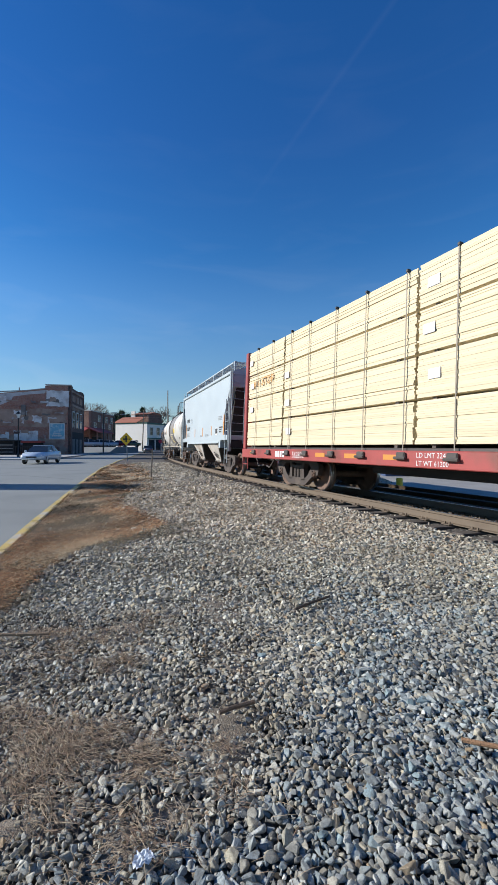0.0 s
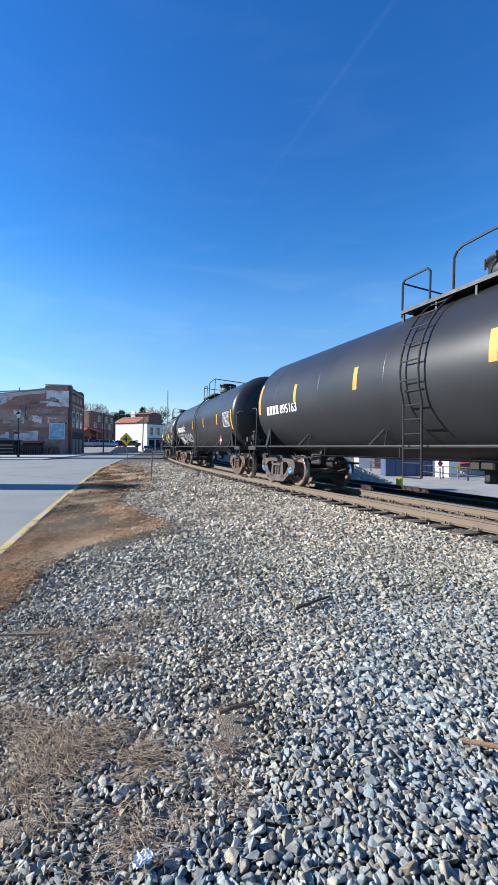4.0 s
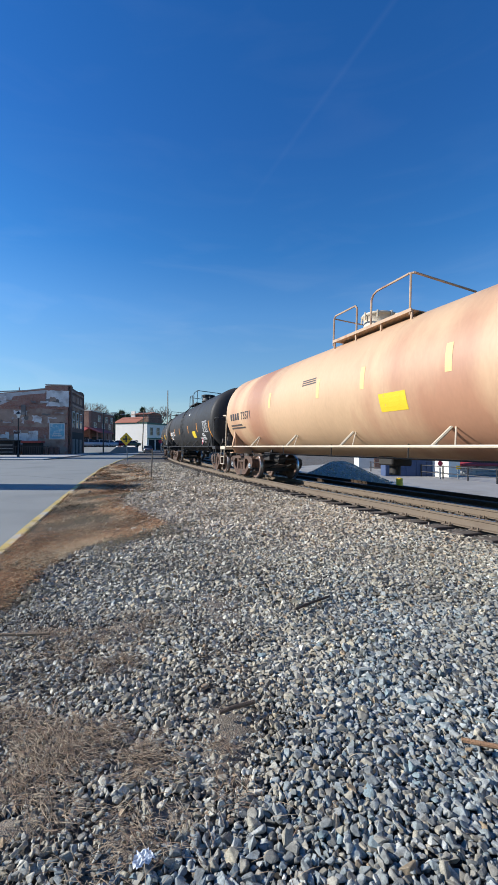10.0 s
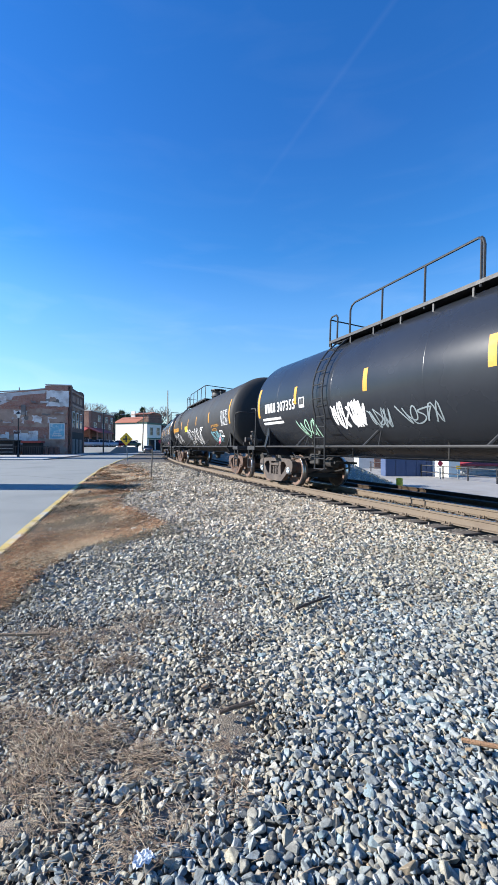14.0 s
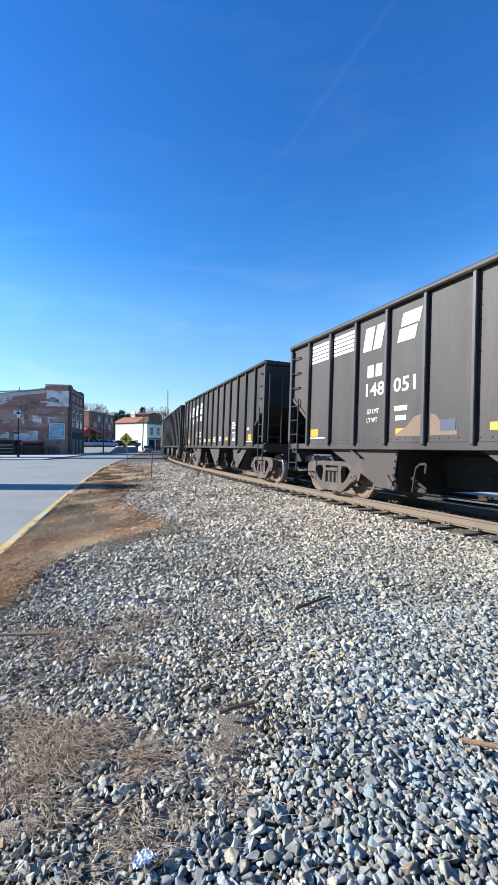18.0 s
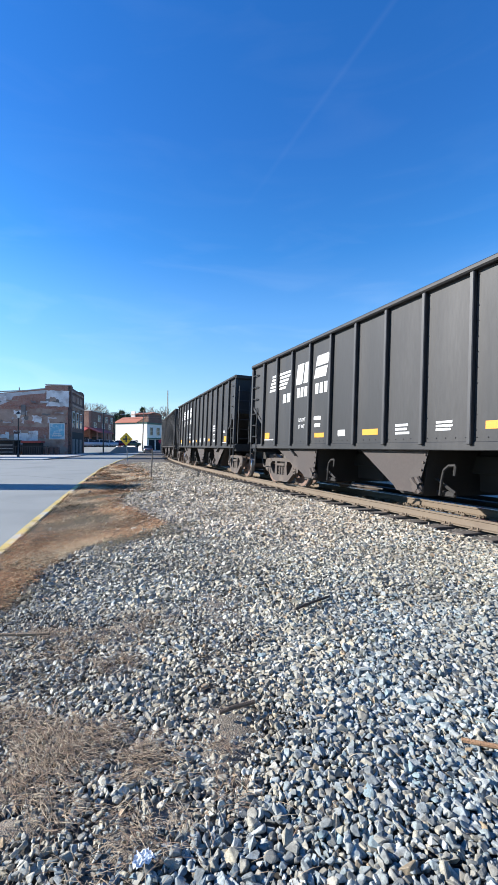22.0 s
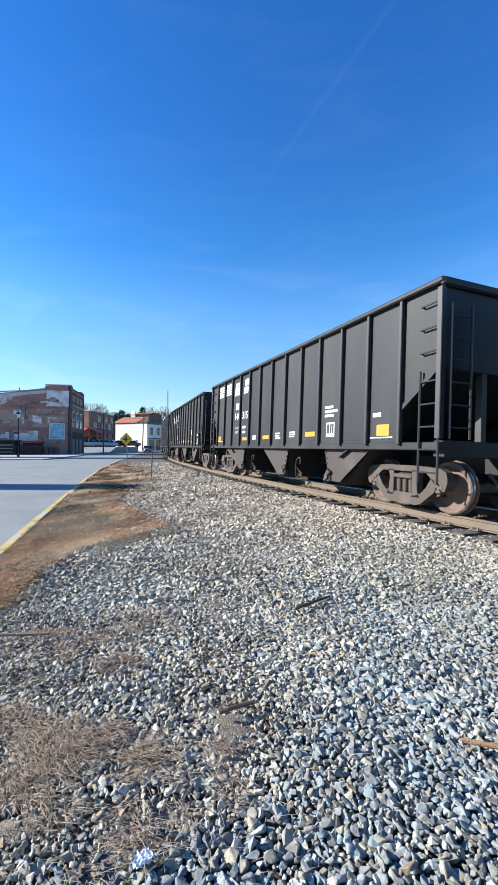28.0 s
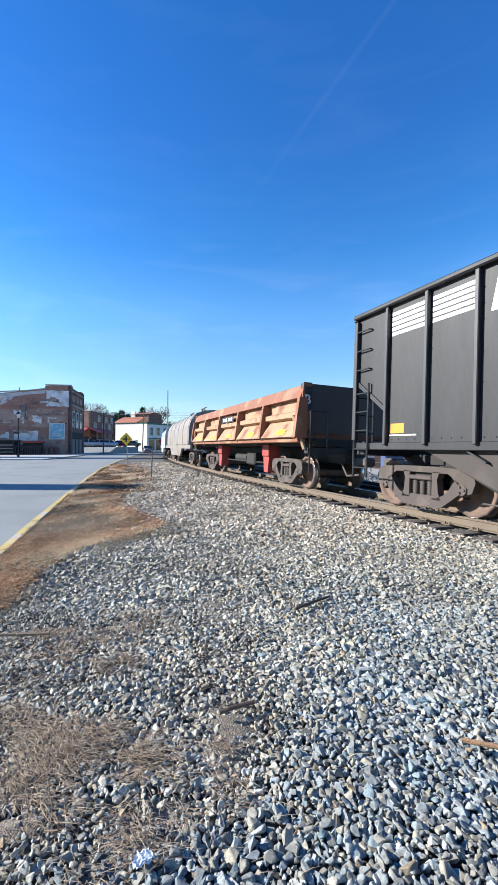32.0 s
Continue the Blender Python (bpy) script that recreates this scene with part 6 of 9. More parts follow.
utility_pole(-30.9, 121.0, 12.0, 2.0, (11.2, 10.3))
utility_pole(-21.4, 110.0, 16.2, 0.0, ())
wires = thing("power_lines", "sagging overhead power lines across the street", "power lines")
for k, (z0, z1) in enumerate(((12.1, 14.0), (11.6, 13.2), (11.2, 12.6), (10.7, 11.4), (10.2, 10.6))):
    a, c = Vector((-75, 118, z0 + 0.4)), Vector((-30.9, 121, z0 - 0.8))
    d = Vector((60, 150, z1 + 2))
    pts = []
    for p, q in ((a, c), (c, d)):
        pts += [p.lerp(q, i / 8) - Vector((0, 0, 1.0 * 4 * (i / 8) * (1 - i / 8))) for i in range(9)]
    part("wire", Form().tube(pts, 0.035, 4), iron_black, wires)

# crossroads warning sign
sg = thing("crossroads_sign", "yellow diamond warning sign with black cross", "traffic sign", at=pose(-11.75, 40.0, GROUND))
part("post", Form().box(-0.04, 0.04, -0.03, 0.03, 0, 1.9), grey_metal, sg, at=pose(0.12, 0.0, 0, 0, -3, 0))
r = 0.62
part("plate", Form().prism([(-r, 2.13), (0, 2.13 - r), (r, 2.13), (0, 2.13 + r)], 1, -0.06, -0.045), sign_yellow, sg)
part("symbol", Form().box(-0.07, 0.07, -0.066, -0.061, 1.83, 2.43).box(-0.29, 0.13, -0.0665, -0.0605, 2.06, 2.20), black_decal, sg)
part("symbol", Form().box(0.24, 0.34, -0.066, -0.061, 2.08, 2.18), black_decal, sg)
rs = thing("round_sign", "small grey round road sign on a post", "traffic sign", at=pose(-28.0, 104, GROUND))
part("post", Form().box(-0.04, 0.04, -0.04, 0.04, 0, 2.4), grey_metal, rs)
part("plate", Form().bar((0, -0.06, 2.6), (0, -0.09, 2.6), 0.42, 16), grey_metal, rs)
rs = thing("stop_sign", "red octagonal stop sign on a post", "traffic sign", at=pose(-25.6, 121, GROUND))
part("post", Form().box(-0.05, 0.05, -0.05, 0.05, 0, 2.6), grey_metal, rs)
part("plate", Form().bar((0, -0.06, 2.9), (0, -0.09, 2.9), 0.6, 8), red_decal, rs)
st = thing("marker_stake", "thin weathered brown marker stake in the gravel", "stake", at=pose(-4.16, 17.8, GROUND))
part("post", Form().box(-0.022, 0.022, -0.015, 0.015, 0, 1.33, 0.004), pole_wood, st, at=pose(0, 0, 0, 0, 2, 0))

# ---- vehicles ----
tyre_black = mat("tyre_rubber", (0.018, 0.018, 0.019), 0.85, var=0.2)
car_glass = mat("car_glass", (0.02, 0.025, 0.03), 0.05, var=0.1, bump=0)
lamp_clear = mat("lamp_clear", (0.75, 0.78, 0.8), 0.1, var=0.05, bump=0)
lamp_red = mat("lamp_red", (0.45, 0.02, 0.02), 0.2, var=0.05, bump=0)


def motor_car(label, paint, m, tall=0.0):
    """A passenger car, x forward."""
    c = thing("parked_car", label, "car", at=m)
    up = tall
    f = Form()
    sec = [(-2.3, 0.50, 0.86, 0.78), (-2.2, 0.36, 0.98, 0.86), (-1.5, 0.30, 1.0 + up * 0.2, 0.90), (1.0, 0.30, 0.96 + up * 0.2, 0.90), (1.9, 0.32, 0.84 + up * 0.2, 0.87), (2.25, 0.40, 0.72, 0.78), (2.32, 0.5, 0.62, 0.66)]
    pts = []
    for x, z0, z1, w_ in sec:
        pts += [(x, -w_, z0), (x, -w_ - 0.02, (z0 + z1) / 2), (x, -w_ + 0.06, z1), (x, w_ - 0.06, z1), (x, w_ + 0.02, (z0 + z1) / 2), (x, w_, z0)]
    fs = [(k * 6 + i, k * 6 + (i + 1) % 6, k * 6 + 6 + (i + 1) % 6, k * 6 + 6 + i) for k in range(len(sec) - 1) for i in range(6)]
    f.add(pts, fs + [tuple(range(6)), tuple(range(36, 42))], True)
    part("body", f, paint, c)
    t = 1.45 + up
    g = Form()
    cs = [(-1.75, 0.97 + up * 0.2, 0.78), (-1.05, t - 0.04, 0.62), (-0.1, t, 0.62), (0.35, t - 0.05, 0.62), (1.15, 0.94 + up * 0.2, 0.78)]
    low = 0.94
    pts = []
    for x, z, w_ in cs:
        pts += [(x, -0.84, low), (x, -w_, z), (x, w_, z), (x, 0.84, low)]
    g.add(pts, [(k * 4 + i, k * 4 + i + 1, k * 4 + 5 + i, k * 4 + 4 + i) for k in range(4) for i in range(3)])
    part("cabin_glass", g, car_glass, c)
    part("roof", Form().box(-1.0, 0.32, -0.60, 0.60, t - 0.03, t + 0.03, 0.03), paint, c)
    for x in (-0.45,):
        for s in (-1, 1):
            part("door_pillar", Form().prism([(x - 0.05, 0.95), (x + 0.05, 0.95), (x + 0.04, t), (x - 0.04, t)], 1, *sorted((s * 0.63, s * 0.845))), paint, c)
    for x in (-1.4, 1.42):
        for s in (-1, 1):
            w_ = part("wheel", Form().lathe([(-0.1, 0.2), (-0.1, 0.31), (-0.07, 0.33), (0.07, 0.33), (0.1, 0.31), (0.1, 0.2)], 1, 18), tyre_black, c, at=pose(x, s * 0.80, 0.33))
            part("rim", Form().lathe([(-0.105, 0.0), (-0.105, 0.2), (0.105, 0.2), (0.105, 0.0)], 1, 14), steel_cap, w_)
    for s in (-1, 1):
        part("headlight", Form().box(2.12, 2.26, s * 0.62 - 0.14, s * 0.62 + 0.14, 0.62, 0.74, 0.03), lamp_clear, c)
        part("tail_light", Form().box(-2.33, -2.2, s * 0.64 - 0.13, s * 0.64 + 0.13, 0.72, 0.88, 0.03), lamp_red, c)
        part("mirror", Form().box(0.72, 0.86, s * 0.98 - 0.09, s * 0.98 + 0.09, 0.96, 1.08, 0.03), paint, c)
    part("grille", Form().box(2.26, 2.34, -0.4, 0.4, 0.5, 0.62, 0.02), black_decal, c)
    part("number_plate", Form().box(2.335, 2.35, -0.24, 0.24, 0.40, 0.49), white_decal, c)
    return c


paint_white = mat("car_paint_silver_blue", (0.55, 0.62, 0.68), 0.25, var=0.08, metal=0.3, bump=0)
paint_grey = mat("car_paint_grey", (0.16, 0.17, 0.19), 0.25, var=0.08, metal=0.3, bump=0)
paint_red = mat("car_paint_red", (0.22, 0.02, 0.03), 0.25, var=0.08, bump=0)
paint_olive = mat("car_paint_olive", (0.20, 0.17, 0.08), 0.3, var=0.08, bump=0)
paint_sky = mat("car_paint_pale", (0.42, 0.47, 0.51), 0.25, var=0.08, metal=0.3, bump=0)
DRIVEN = motor_car("silver-blue sedan driving along the street", paint_white, pose(-17.2, 34.7, GROUND + 0.03, 0, 0, -82))
DRIVEN.name = "driven_sedan"
motor_car("dark grey hatchback standing on the street", paint_grey, pose(-21.6, 89.0, GROUND + 0.03, 0, 0, 110), 0.1)
for x, Z, rz, p, t, lab in ((-0.390, 88, 200, paint_sky, 0.25, "pale parked van in the lot"), (-0.372, 92, 25, paint_sky, 0.0, "pale parked car in the lot"), (-0.352, 89, 15, paint_sky, 0.15, "silver parked station wagon in the lot"), (-0.338, 93, 190, paint_sky, 0.1, "silver parked car in the lot"), (-0.312, 96, 180, paint_red, 0.05, "dark red parked car in the lot"), (-0.283, 99, 185, paint_olive, 0.05, "olive parked car in the lot")):
    motor_car(lab, p, pose(x * Z, Z, 1.08, 0, 0, rz), t)
LOT = 1.08
lot = Form()
edge = [(-34.0, 80.6), (-26.6, 79.0)], [(-35.5, 86.0), (-27.0, 85.0)], [(-42.0, 100.0), (-26.5, 100.0)]
lot.add([(x, y, z) for row, z in zip(edge, (GROUND + 0.124, LOT, LOT)) for x, y in row] + [(x, y, GROUND) for row in edge for x, y in row], [(0, 1, 3, 2), (2, 3, 5, 4), (6, 7, 1, 0), (1, 7, 9, 3), (3, 9, 11, 5), (0, 2, 8, 6), (2, 4, 10, 8), (4, 5, 11, 10)])
part("ground_lot", lot, asphalt, kind="structure")

# an unseen plain block and tall pylon, added beyond the view to throw shade across the street
b = thing("plain_building", "unseen plain brick block added to shade the street", "building")
part("wall", Form().box(-39.0, -33.2, 48.2, 53.5, GROUND, 11.1), brick_brown, b)
part("roof", Form().box(-39.1, -33.1, 48.1, 53.6, 11.1, 11.3), roof_grey, b)
part("pavement", Form().box(-60, -19.3, -180, 29, GROUND + 0.031, GROUND + 0.14), concrete, kind="structure")
b = thing("sign_pylon", "unseen tall plain pylon added to shade the street", "sign", at=pose(-20.9, 15.2, GROUND))
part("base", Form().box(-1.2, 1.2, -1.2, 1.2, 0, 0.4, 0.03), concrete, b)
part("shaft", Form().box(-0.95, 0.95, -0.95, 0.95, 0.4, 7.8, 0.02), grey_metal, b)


# ---- trees ----
bark = mat("bark", (0.17, 0.155, 0.14), 0.95, var=0.4, scale=8)
evergreen = island_material("evergreen_leaf", [(0, (0.035, 0.06, 0.03)), (0.4, (0.05, 0.085, 0.04)), (0.75, (0.03, 0.05, 0.028))], bump=0)


def bare_tree(x, y, h, seed, spread=0.5):
    r = random.Random(seed)
    t = thing("bare_tree", "leafless winter tree with fine branches", "tree", at=pose(x, y, GROUND))
    f, fine = Form(), Form()

    def grow(p, d, l, w_, depth):
        q = p + d * l
        (f if depth > 2 else fine).bar(p, q, w_, 5 if depth > 2 else 3, False, w_ * 0.65)
        if depth == 0:
            return
        for _ in range(3):
            e = (d + Vector((r.uniform(-1, 1), r.uniform(-1, 1), r.uniform(-0.25, 0.6))) * spread * 1.4).normalized()
            grow(p.lerp(q, r.uniform(0.6, 1.0)), e, l * r.uniform(0.6, 0.8), w_ * 0.66, depth - 1)
    grow(Vector((0, 0, 0)), Vector((0, 0, 1)), h * 0.30, h * 0.016, 6)
    part("trunk", f, bark, t)
    part("crown", fine, bark, t, "bare twigs", kind="stuff")
    return t


def evergreen_tree(x, y, h, w_, seed):
    rr = np.random.default_rng(seed)
    t = thing("evergreen_tree", "dark evergreen tree behind the buildings", "tree", at=pose(x, y, GROUND))
    part("trunk", Form().bar((0, 0, 0), (0, 0, h * 0.9), h * 0.02, 8, r2=h * 0.006), bark, t)
    k = 2600
    z = h * (0.15 + 0.85 * rr.uniform(0, 1, k))
    lim = w_ * (1.05 - (z / h)) ** 0.7 * rr.uniform(0.3, 1.1, k) * (1 + 0.25 * np.sin(z * 3))
    a = rr.uniform(0, 2 * math.pi, k)
    me = scatter_mesh("crown", *BLADES, np.stack([lim * np.cos(a), lim * np.sin(a), z], 1), np.stack([np.full(k, h * 0.055), np.full(k, h * 0.022), np.full(k, h * 0.055)], 1), rotations(k), evergreen)
    part("crown", me, None, t, kind="stuff")
    return t


for i, (px_, Z, h) in enumerate(((-0.219, 150, 20), (-0.206, 160, 17), (-0.392, 150, 22), (-0.376, 160, 23.5), (-0.352, 165, 20), (-0.19, 175, 16))):
    bare_tree(px_ * Z, Z, h, i + 3)
for i, (px_, Z, h, w_) in enumerate(((-0.255, 150, 15, 2.8), (-0.305, 150, 14, 3.6), (-0.290, 165, 14, 3.6), (-0.318, 160, 13.5, 4), (-0.335, 190, 13, 5), (-0.24, 200, 11, 5))):
    evergreen_tree(px_ * Z, Z, h, w_, i)

# ---- yard beyond the line ----
LOW = -1.11
FAR = 1.4
yard_gravel = mat("yard_gravel", (0.297, 0.286, 0.264), 0.95, var=0.4, scale=0.6, fine=30, bump=0.4, dirt=(0.220, 0.204, 0.182))
part("yard", Form().prism([(x * FAR, y * FAR) for x, y in ((8.2, 11.0), (5.4, 16.0), (3.4, 21.5), (1.0, 30.0), (8.0, 40.0), (22, 30), (26, 12))], 2, LOW + 0.004, LOW + 0.02), yard_gravel, kind="structure")
def yard_at(m):
    """A place in the yard's own plan, which is drawn at a smaller size."""
    return Matrix.Translation((0, 0, LOW)) @ Matrix.Scale(FAR, 4) @ m


blue_wall = mat("blue_metal_wall", (0.055, 0.085, 0.17), 0.6, var=0.2, scale=1.5)
red_roof = mat("red_metal_roof", (0.38, 0.045, 0.05), 0.55, var=0.15, scale=1.0)
stone_wall = mat("pale_stone_wall", (0.50, 0.52, 0.52), 0.9, var=0.3, scale=3, fine=14)
bb = thing("blue_shed", "long blue metal shed beyond the track", "shed", at=yard_at(frame_at(7.5, 23.0, 1.0, 0.0, 0.0)))
for i in range(5):
    part("wall_panel", Form().box(i * 0.56 + 0.01, i * 0.56 + 0.55, -0.05, -0.004, 0, 2.3, 0.01), blue_wall, bb)
part("shed_body", Form().box(0, 2.8, 0, 0.8, 0, 2.3), blue_wall, bb)
part("roof", Form().prism([(-0.3, 2.3), (0.4, 2.6), (1.1, 2.3)], 0, -0.2, 3.0), roof_grey, bb)
gh = thing("white_gabled_hut", "small white hut with a gable roof in the yard", "shed", at=yard_at(frame_at(10.06, 22.9, 0.6, -0.8, 0.0)))
part("wall", Form().prism([(0, 0), (0, 1.35), (0.45, 1.75), (0.9, 1.35), (0.9, 0)], 1, 0, 1.2), white_wall, gh)
for x0_, x1_, z0_, z1_ in ((-0.12, 0.45, 1.28, 1.80), (0.45, 1.02, 1.80, 1.28)):
    part("roof_slope", Form().prism([(x0_, z0_), (x1_, z1_), (x1_, z1_ + 0.06), (x0_, z0_ + 0.06)], 1, -0.12, 1.3), roof_grey, gh)
sb = thing("red_roofed_building", "low building with red metal roof and pale stone wall", "building", at=yard_at(frame_at(11.8, 24.5, 1.0, -0.32, -0.45)))
part("wall", Form().box(0, 14, 0, 5, 0, 1.0), stone_wall, sb)
for i in range(20):
    for j in range(3):
        part("stone", shared("wall_stone", lambda: Form().box(0, 0.64, -0.05, -0.004, 0, 0.14, 0.02).mesh("stone", stone_wall)), None, sb, at=pose(i * 0.68 + (0.3 if j % 2 else 0), 0, 0.52 + j * 0.155))
part("roof", Form().prism([(-0.5, 1.0), (4.5, 3.1), (4.5, 3.2), (-0.5, 1.1)], 0, -0.3, 14.3), red_roof, sb)
bs = thing("brick_shed", "small brick shed with pale door beyond the yard", "shed", at=yard_at(frame_at(9.3, 31.0, 1.0, -0.1, 0.0)))
part("wall", Form().box(0, 0.8, 0, 2.5, 0, 2.6), brick_brown, bs)
part("side_wall", Form().box(-1.1, -0.01, 0.1, 2.5, 0, 2.6), stone_wall, bs)
part("window", Form().box(-0.7, -0.35, 0.05, 0.096, 1.0, 1.7), glass_dark, bs)
ss = thing("stop_sign", "red octagonal stop sign on a post", "traffic sign", at=yard_at(pose(9.55, 20.9, 0)))
part("post", Form().box(-0.03, 0.03, -0.03, 0.03, 0, 0.6), grey_metal, ss)
part("plate", Form().bar((0, -0.03, 0.80), (0, -0.05, 0.80), 0.13, 8), red_decal, ss)
ys = thing("yellow_sign", "small yellow sign plate on a post", "sign", at=yard_at(pose(10.6, 21.2, 0)))
part("post", Form().box(-0.02, 0.02, -0.02, 0.02, 0, 0.5), grey_metal, ys)
part("plate", Form().box(-0.11, 0.11, -0.05, -0.03, 0.5, 0.68), sign_yellow, ys)
bo = thing("bollard", "short yellow steel bollard in the yard", "bollard", at=yard_at(pose(6.12, 17.0, 0)))
part("post", Form().lathe([(0, 0.13), (0.34, 0.13), (0.37, 0.11), (0.38, 0.0)], 2, 16), sign_yellow, bo)
yf = thing("yard_fence", "thin dark pipe fence along the yard", "fence", at=yard_at(frame_at(10.86, 18.3, -0.2965, 0.955, 0.0)))
for i in range(7):
    part("post", Form().bar((i * 1.6, 0, 0), (i * 1.6, 0, 0.68), 0.035), iron_black, yf)
for z in (0.28, 0.63):
    part("rail", Form().bar((-1.5, 0, z), (9.8, 0, z), 0.024), iron_black, yf)


def gravel_pile(x0, y0, rad, hgt, seed):
    rr = np.random.default_rng(seed)
    core = Form().lathe([(0.0, rad), (hgt * 0.5, rad * 0.52), (hgt * 0.9, rad * 0.2), (hgt, 0.0)], 2, 28)
    t = thing("gravel_pile", "heap of pale crushed stone beyond the track", "gravel pile", at=yard_at(pose(x0, y0, 0)))
    part("mound", core, yard_gravel, t)
    k = 3000
    r = rad * np.sqrt(rr.uniform(0, 1, k))
    a = rr.uniform(0, 2 * math.pi, k)
    z = np.interp(r, [0, rad * 0.2, rad * 0.52, rad], [hgt, hgt * 0.9, hgt * 0.5, 0])
    me = scatter_mesh("loose_stone", *FAR_STONES, np.stack([r * np.cos(a), r * np.sin(a), z], 1), rr.uniform(0.022, 0.045, k)[:, None] * np.ones((1, 3)), rotations(k), stone_tan)
    part("loose_stone", me, None, t, kind="stuff")


gravel_pile(4.25, 19.6, 2.35, 0.98, 2)
gravel_pile(0.7, 33.0, 2.6, 1.7, 3)


# ---- markings ----
HALF = [99.0]


def stripes(car, xs, R, zc, material=yellow_decal, v0=-0.25, v1=0.25, w_=0.14):
    lim = HALF[0] - 1.06
    for x in xs:
        x = min(max(x, -lim), lim)
        tank_patch(car, x - w_ / 2, x + w_ / 2, v0, v1, R, zc, material, "reflective_stripe")


def mark_bars(car, x, v, h, k, pitch, R, zc, material):
    """Owner's initials, as plain blocks."""
    for i in range(k):
        tank_patch(car, x + i * pitch, x + i * pitch + pitch * 0.72, v, v + h, R, zc, material, "initial_block")


def line_bars(car, x0, x1, v0, v1, k, R, zc, material):
    """Unreadable small print, as plain bars."""
    hgt = (v1 - v0) / k
    r = random.Random(int(x0 * 100) + k)
    for i in range(k):
        tank_patch(car, x0, x0 + (x1 - x0) * r.uniform(0.7, 1.0), v1 - hgt * (i + 0.75), v1 - hgt * (i + 0.15), R, zc, material, "print_bar")


def data_table(car, x0, x1, v0, v1, R, zc):
    """Outlined panel of small stencilled print, as rows of bars."""
    t = tank_patch(car, x0, x1, v1 - 0.012, v1, R, zc, pale_decal, "table_line")
    tank_patch(car, x0, x1, v0, v0 + 0.012, R, zc, pale_decal, "table_line", parent=t)
    for x in (x0, x0 + (x1 - x0) * 0.36, x0 + (x1 - x0) * 0.70, x1):
        tank_patch(car, x - 0.006, x + 0.006, v0, v1, R, zc, pale_decal, "table_line", parent=t)
    r = random.Random(int(x0 * 100))
    k = 13
    hgt = (v1 - v0) / k
    for i in range(k):
        for a, b in ((0.03, 0.33), (0.39, 0.67), (0.73, 0.97)):
            xa = x0 + (x1 - x0) * a
            xb = xa + (x1 - x0) * (b - a) * r.uniform(0.65, 1.0)
            tank_patch(car, xa, xb, v1 - hgt * (i + 0.72), v1 - hgt * (i + 0.36), R, zc, pale_decal, "print_bar", parent=t)


def placard(car, x, v, R, zc, material=red_decal, r=0.21):
    """Upright diamond in its holder on the frame rail."""
    z, y = max(zc + R * math.sin(v / R), 1.46), -1.475
    p = part("placard", Form().prism([(x - r * 0.8, z), (x, z - r), (x + r * 0.8, z), (x, z + r)], 1, y, y + 0.006), white_decal, car)
    q = r * 0.9
    part("placard_face", Form().prism([(x - q * 0.8, z), (x, z - q), (x + q * 0.8, z), (x, z + q)], 1, y - 0.003, y - 0.001), material, p)
    part("placard_panel", plate_form(x - r * 0.42, x + r * 0.42, y - 0.004, z - r * 0.17, z + r * 0.17, 0.002), white_decal if material is red_decal else black_decal, p)
    part("placard_holder", Form().box(x - 0.02, x + 0.02, y + 0.008, y + 0.03, 1.19, z + r * 0.6), black_steel, p)


def emblem(car, x0, x1, v0, v1, R, zc, back=white_decal, ink=black_decal):
    t = tank_patch(car, x0, x1, v0, v1, R, zc, back, "stencil_box")
    m_ = (x1 - x0) * 0.1
    xm = (x0 + x1) / 2
    tank_patch(car, x0 + m_, xm - m_ * 0.3, v0 + (v1 - v0) * 0.3, v1 - m_, R, zc, ink, "stencil_panel", 0.008, t)
    tank_patch(car, xm + m_ * 0.3, x1 - m_, v0 + (v1 - v0) * 0.3, v1 - m_, R, zc, ink, "stencil_panel", 0.008, t)


def scribble(car, x0, x1, v0, v1, put, material, seed, width=0.03, loops=7, name="graffiti"):
    """Spray-paint strokes: a looping ribbon laid on the skin by put(x, v, d)."""
    r = random.Random(seed)
    pts = []
    k = loops * 18
    ph = r.uniform(0, 6)
    for i in range(k + 1):
        t = i / k
        a = t * loops * 2 * math.pi
        x = x0 + (x1 - x0) * t + (x1 - x0) / loops * 0.65 * math.sin(a + ph)
        v = (v0 + v1) / 2 + (v1 - v0) * 0.5 * math.cos(a * (1 + 0.15 * math.sin(t * 9 + ph))) * (0.55 + 0.45 * abs(math.sin(t * 7 + ph)))
        pts.append((x, v))
    f = Form()
    vs, fs = [], []
    for i, (x, v) in enumerate(pts):
        a, b = pts[max(0, i - 1)], pts[min(k, i + 1)]
        dx, dv = b[0] - a[0], b[1] - a[1]
        l = math.hypot(dx, dv) or 1
        n_ = (-dv / l * width / 2, dx / l * width / 2)
        d = 0.006 + 0.0004 * (i % 9)
        vs += [put(x + n_[0], v + n_[1], d), put(x - n_[0], v - n_[1], d)]
    fs = [(2 * i, 2 * i + 1, 2 * i + 3, 2 * i + 2) for i in range(k)]
    f.add(vs, fs)
    return part(name, f, material, car)


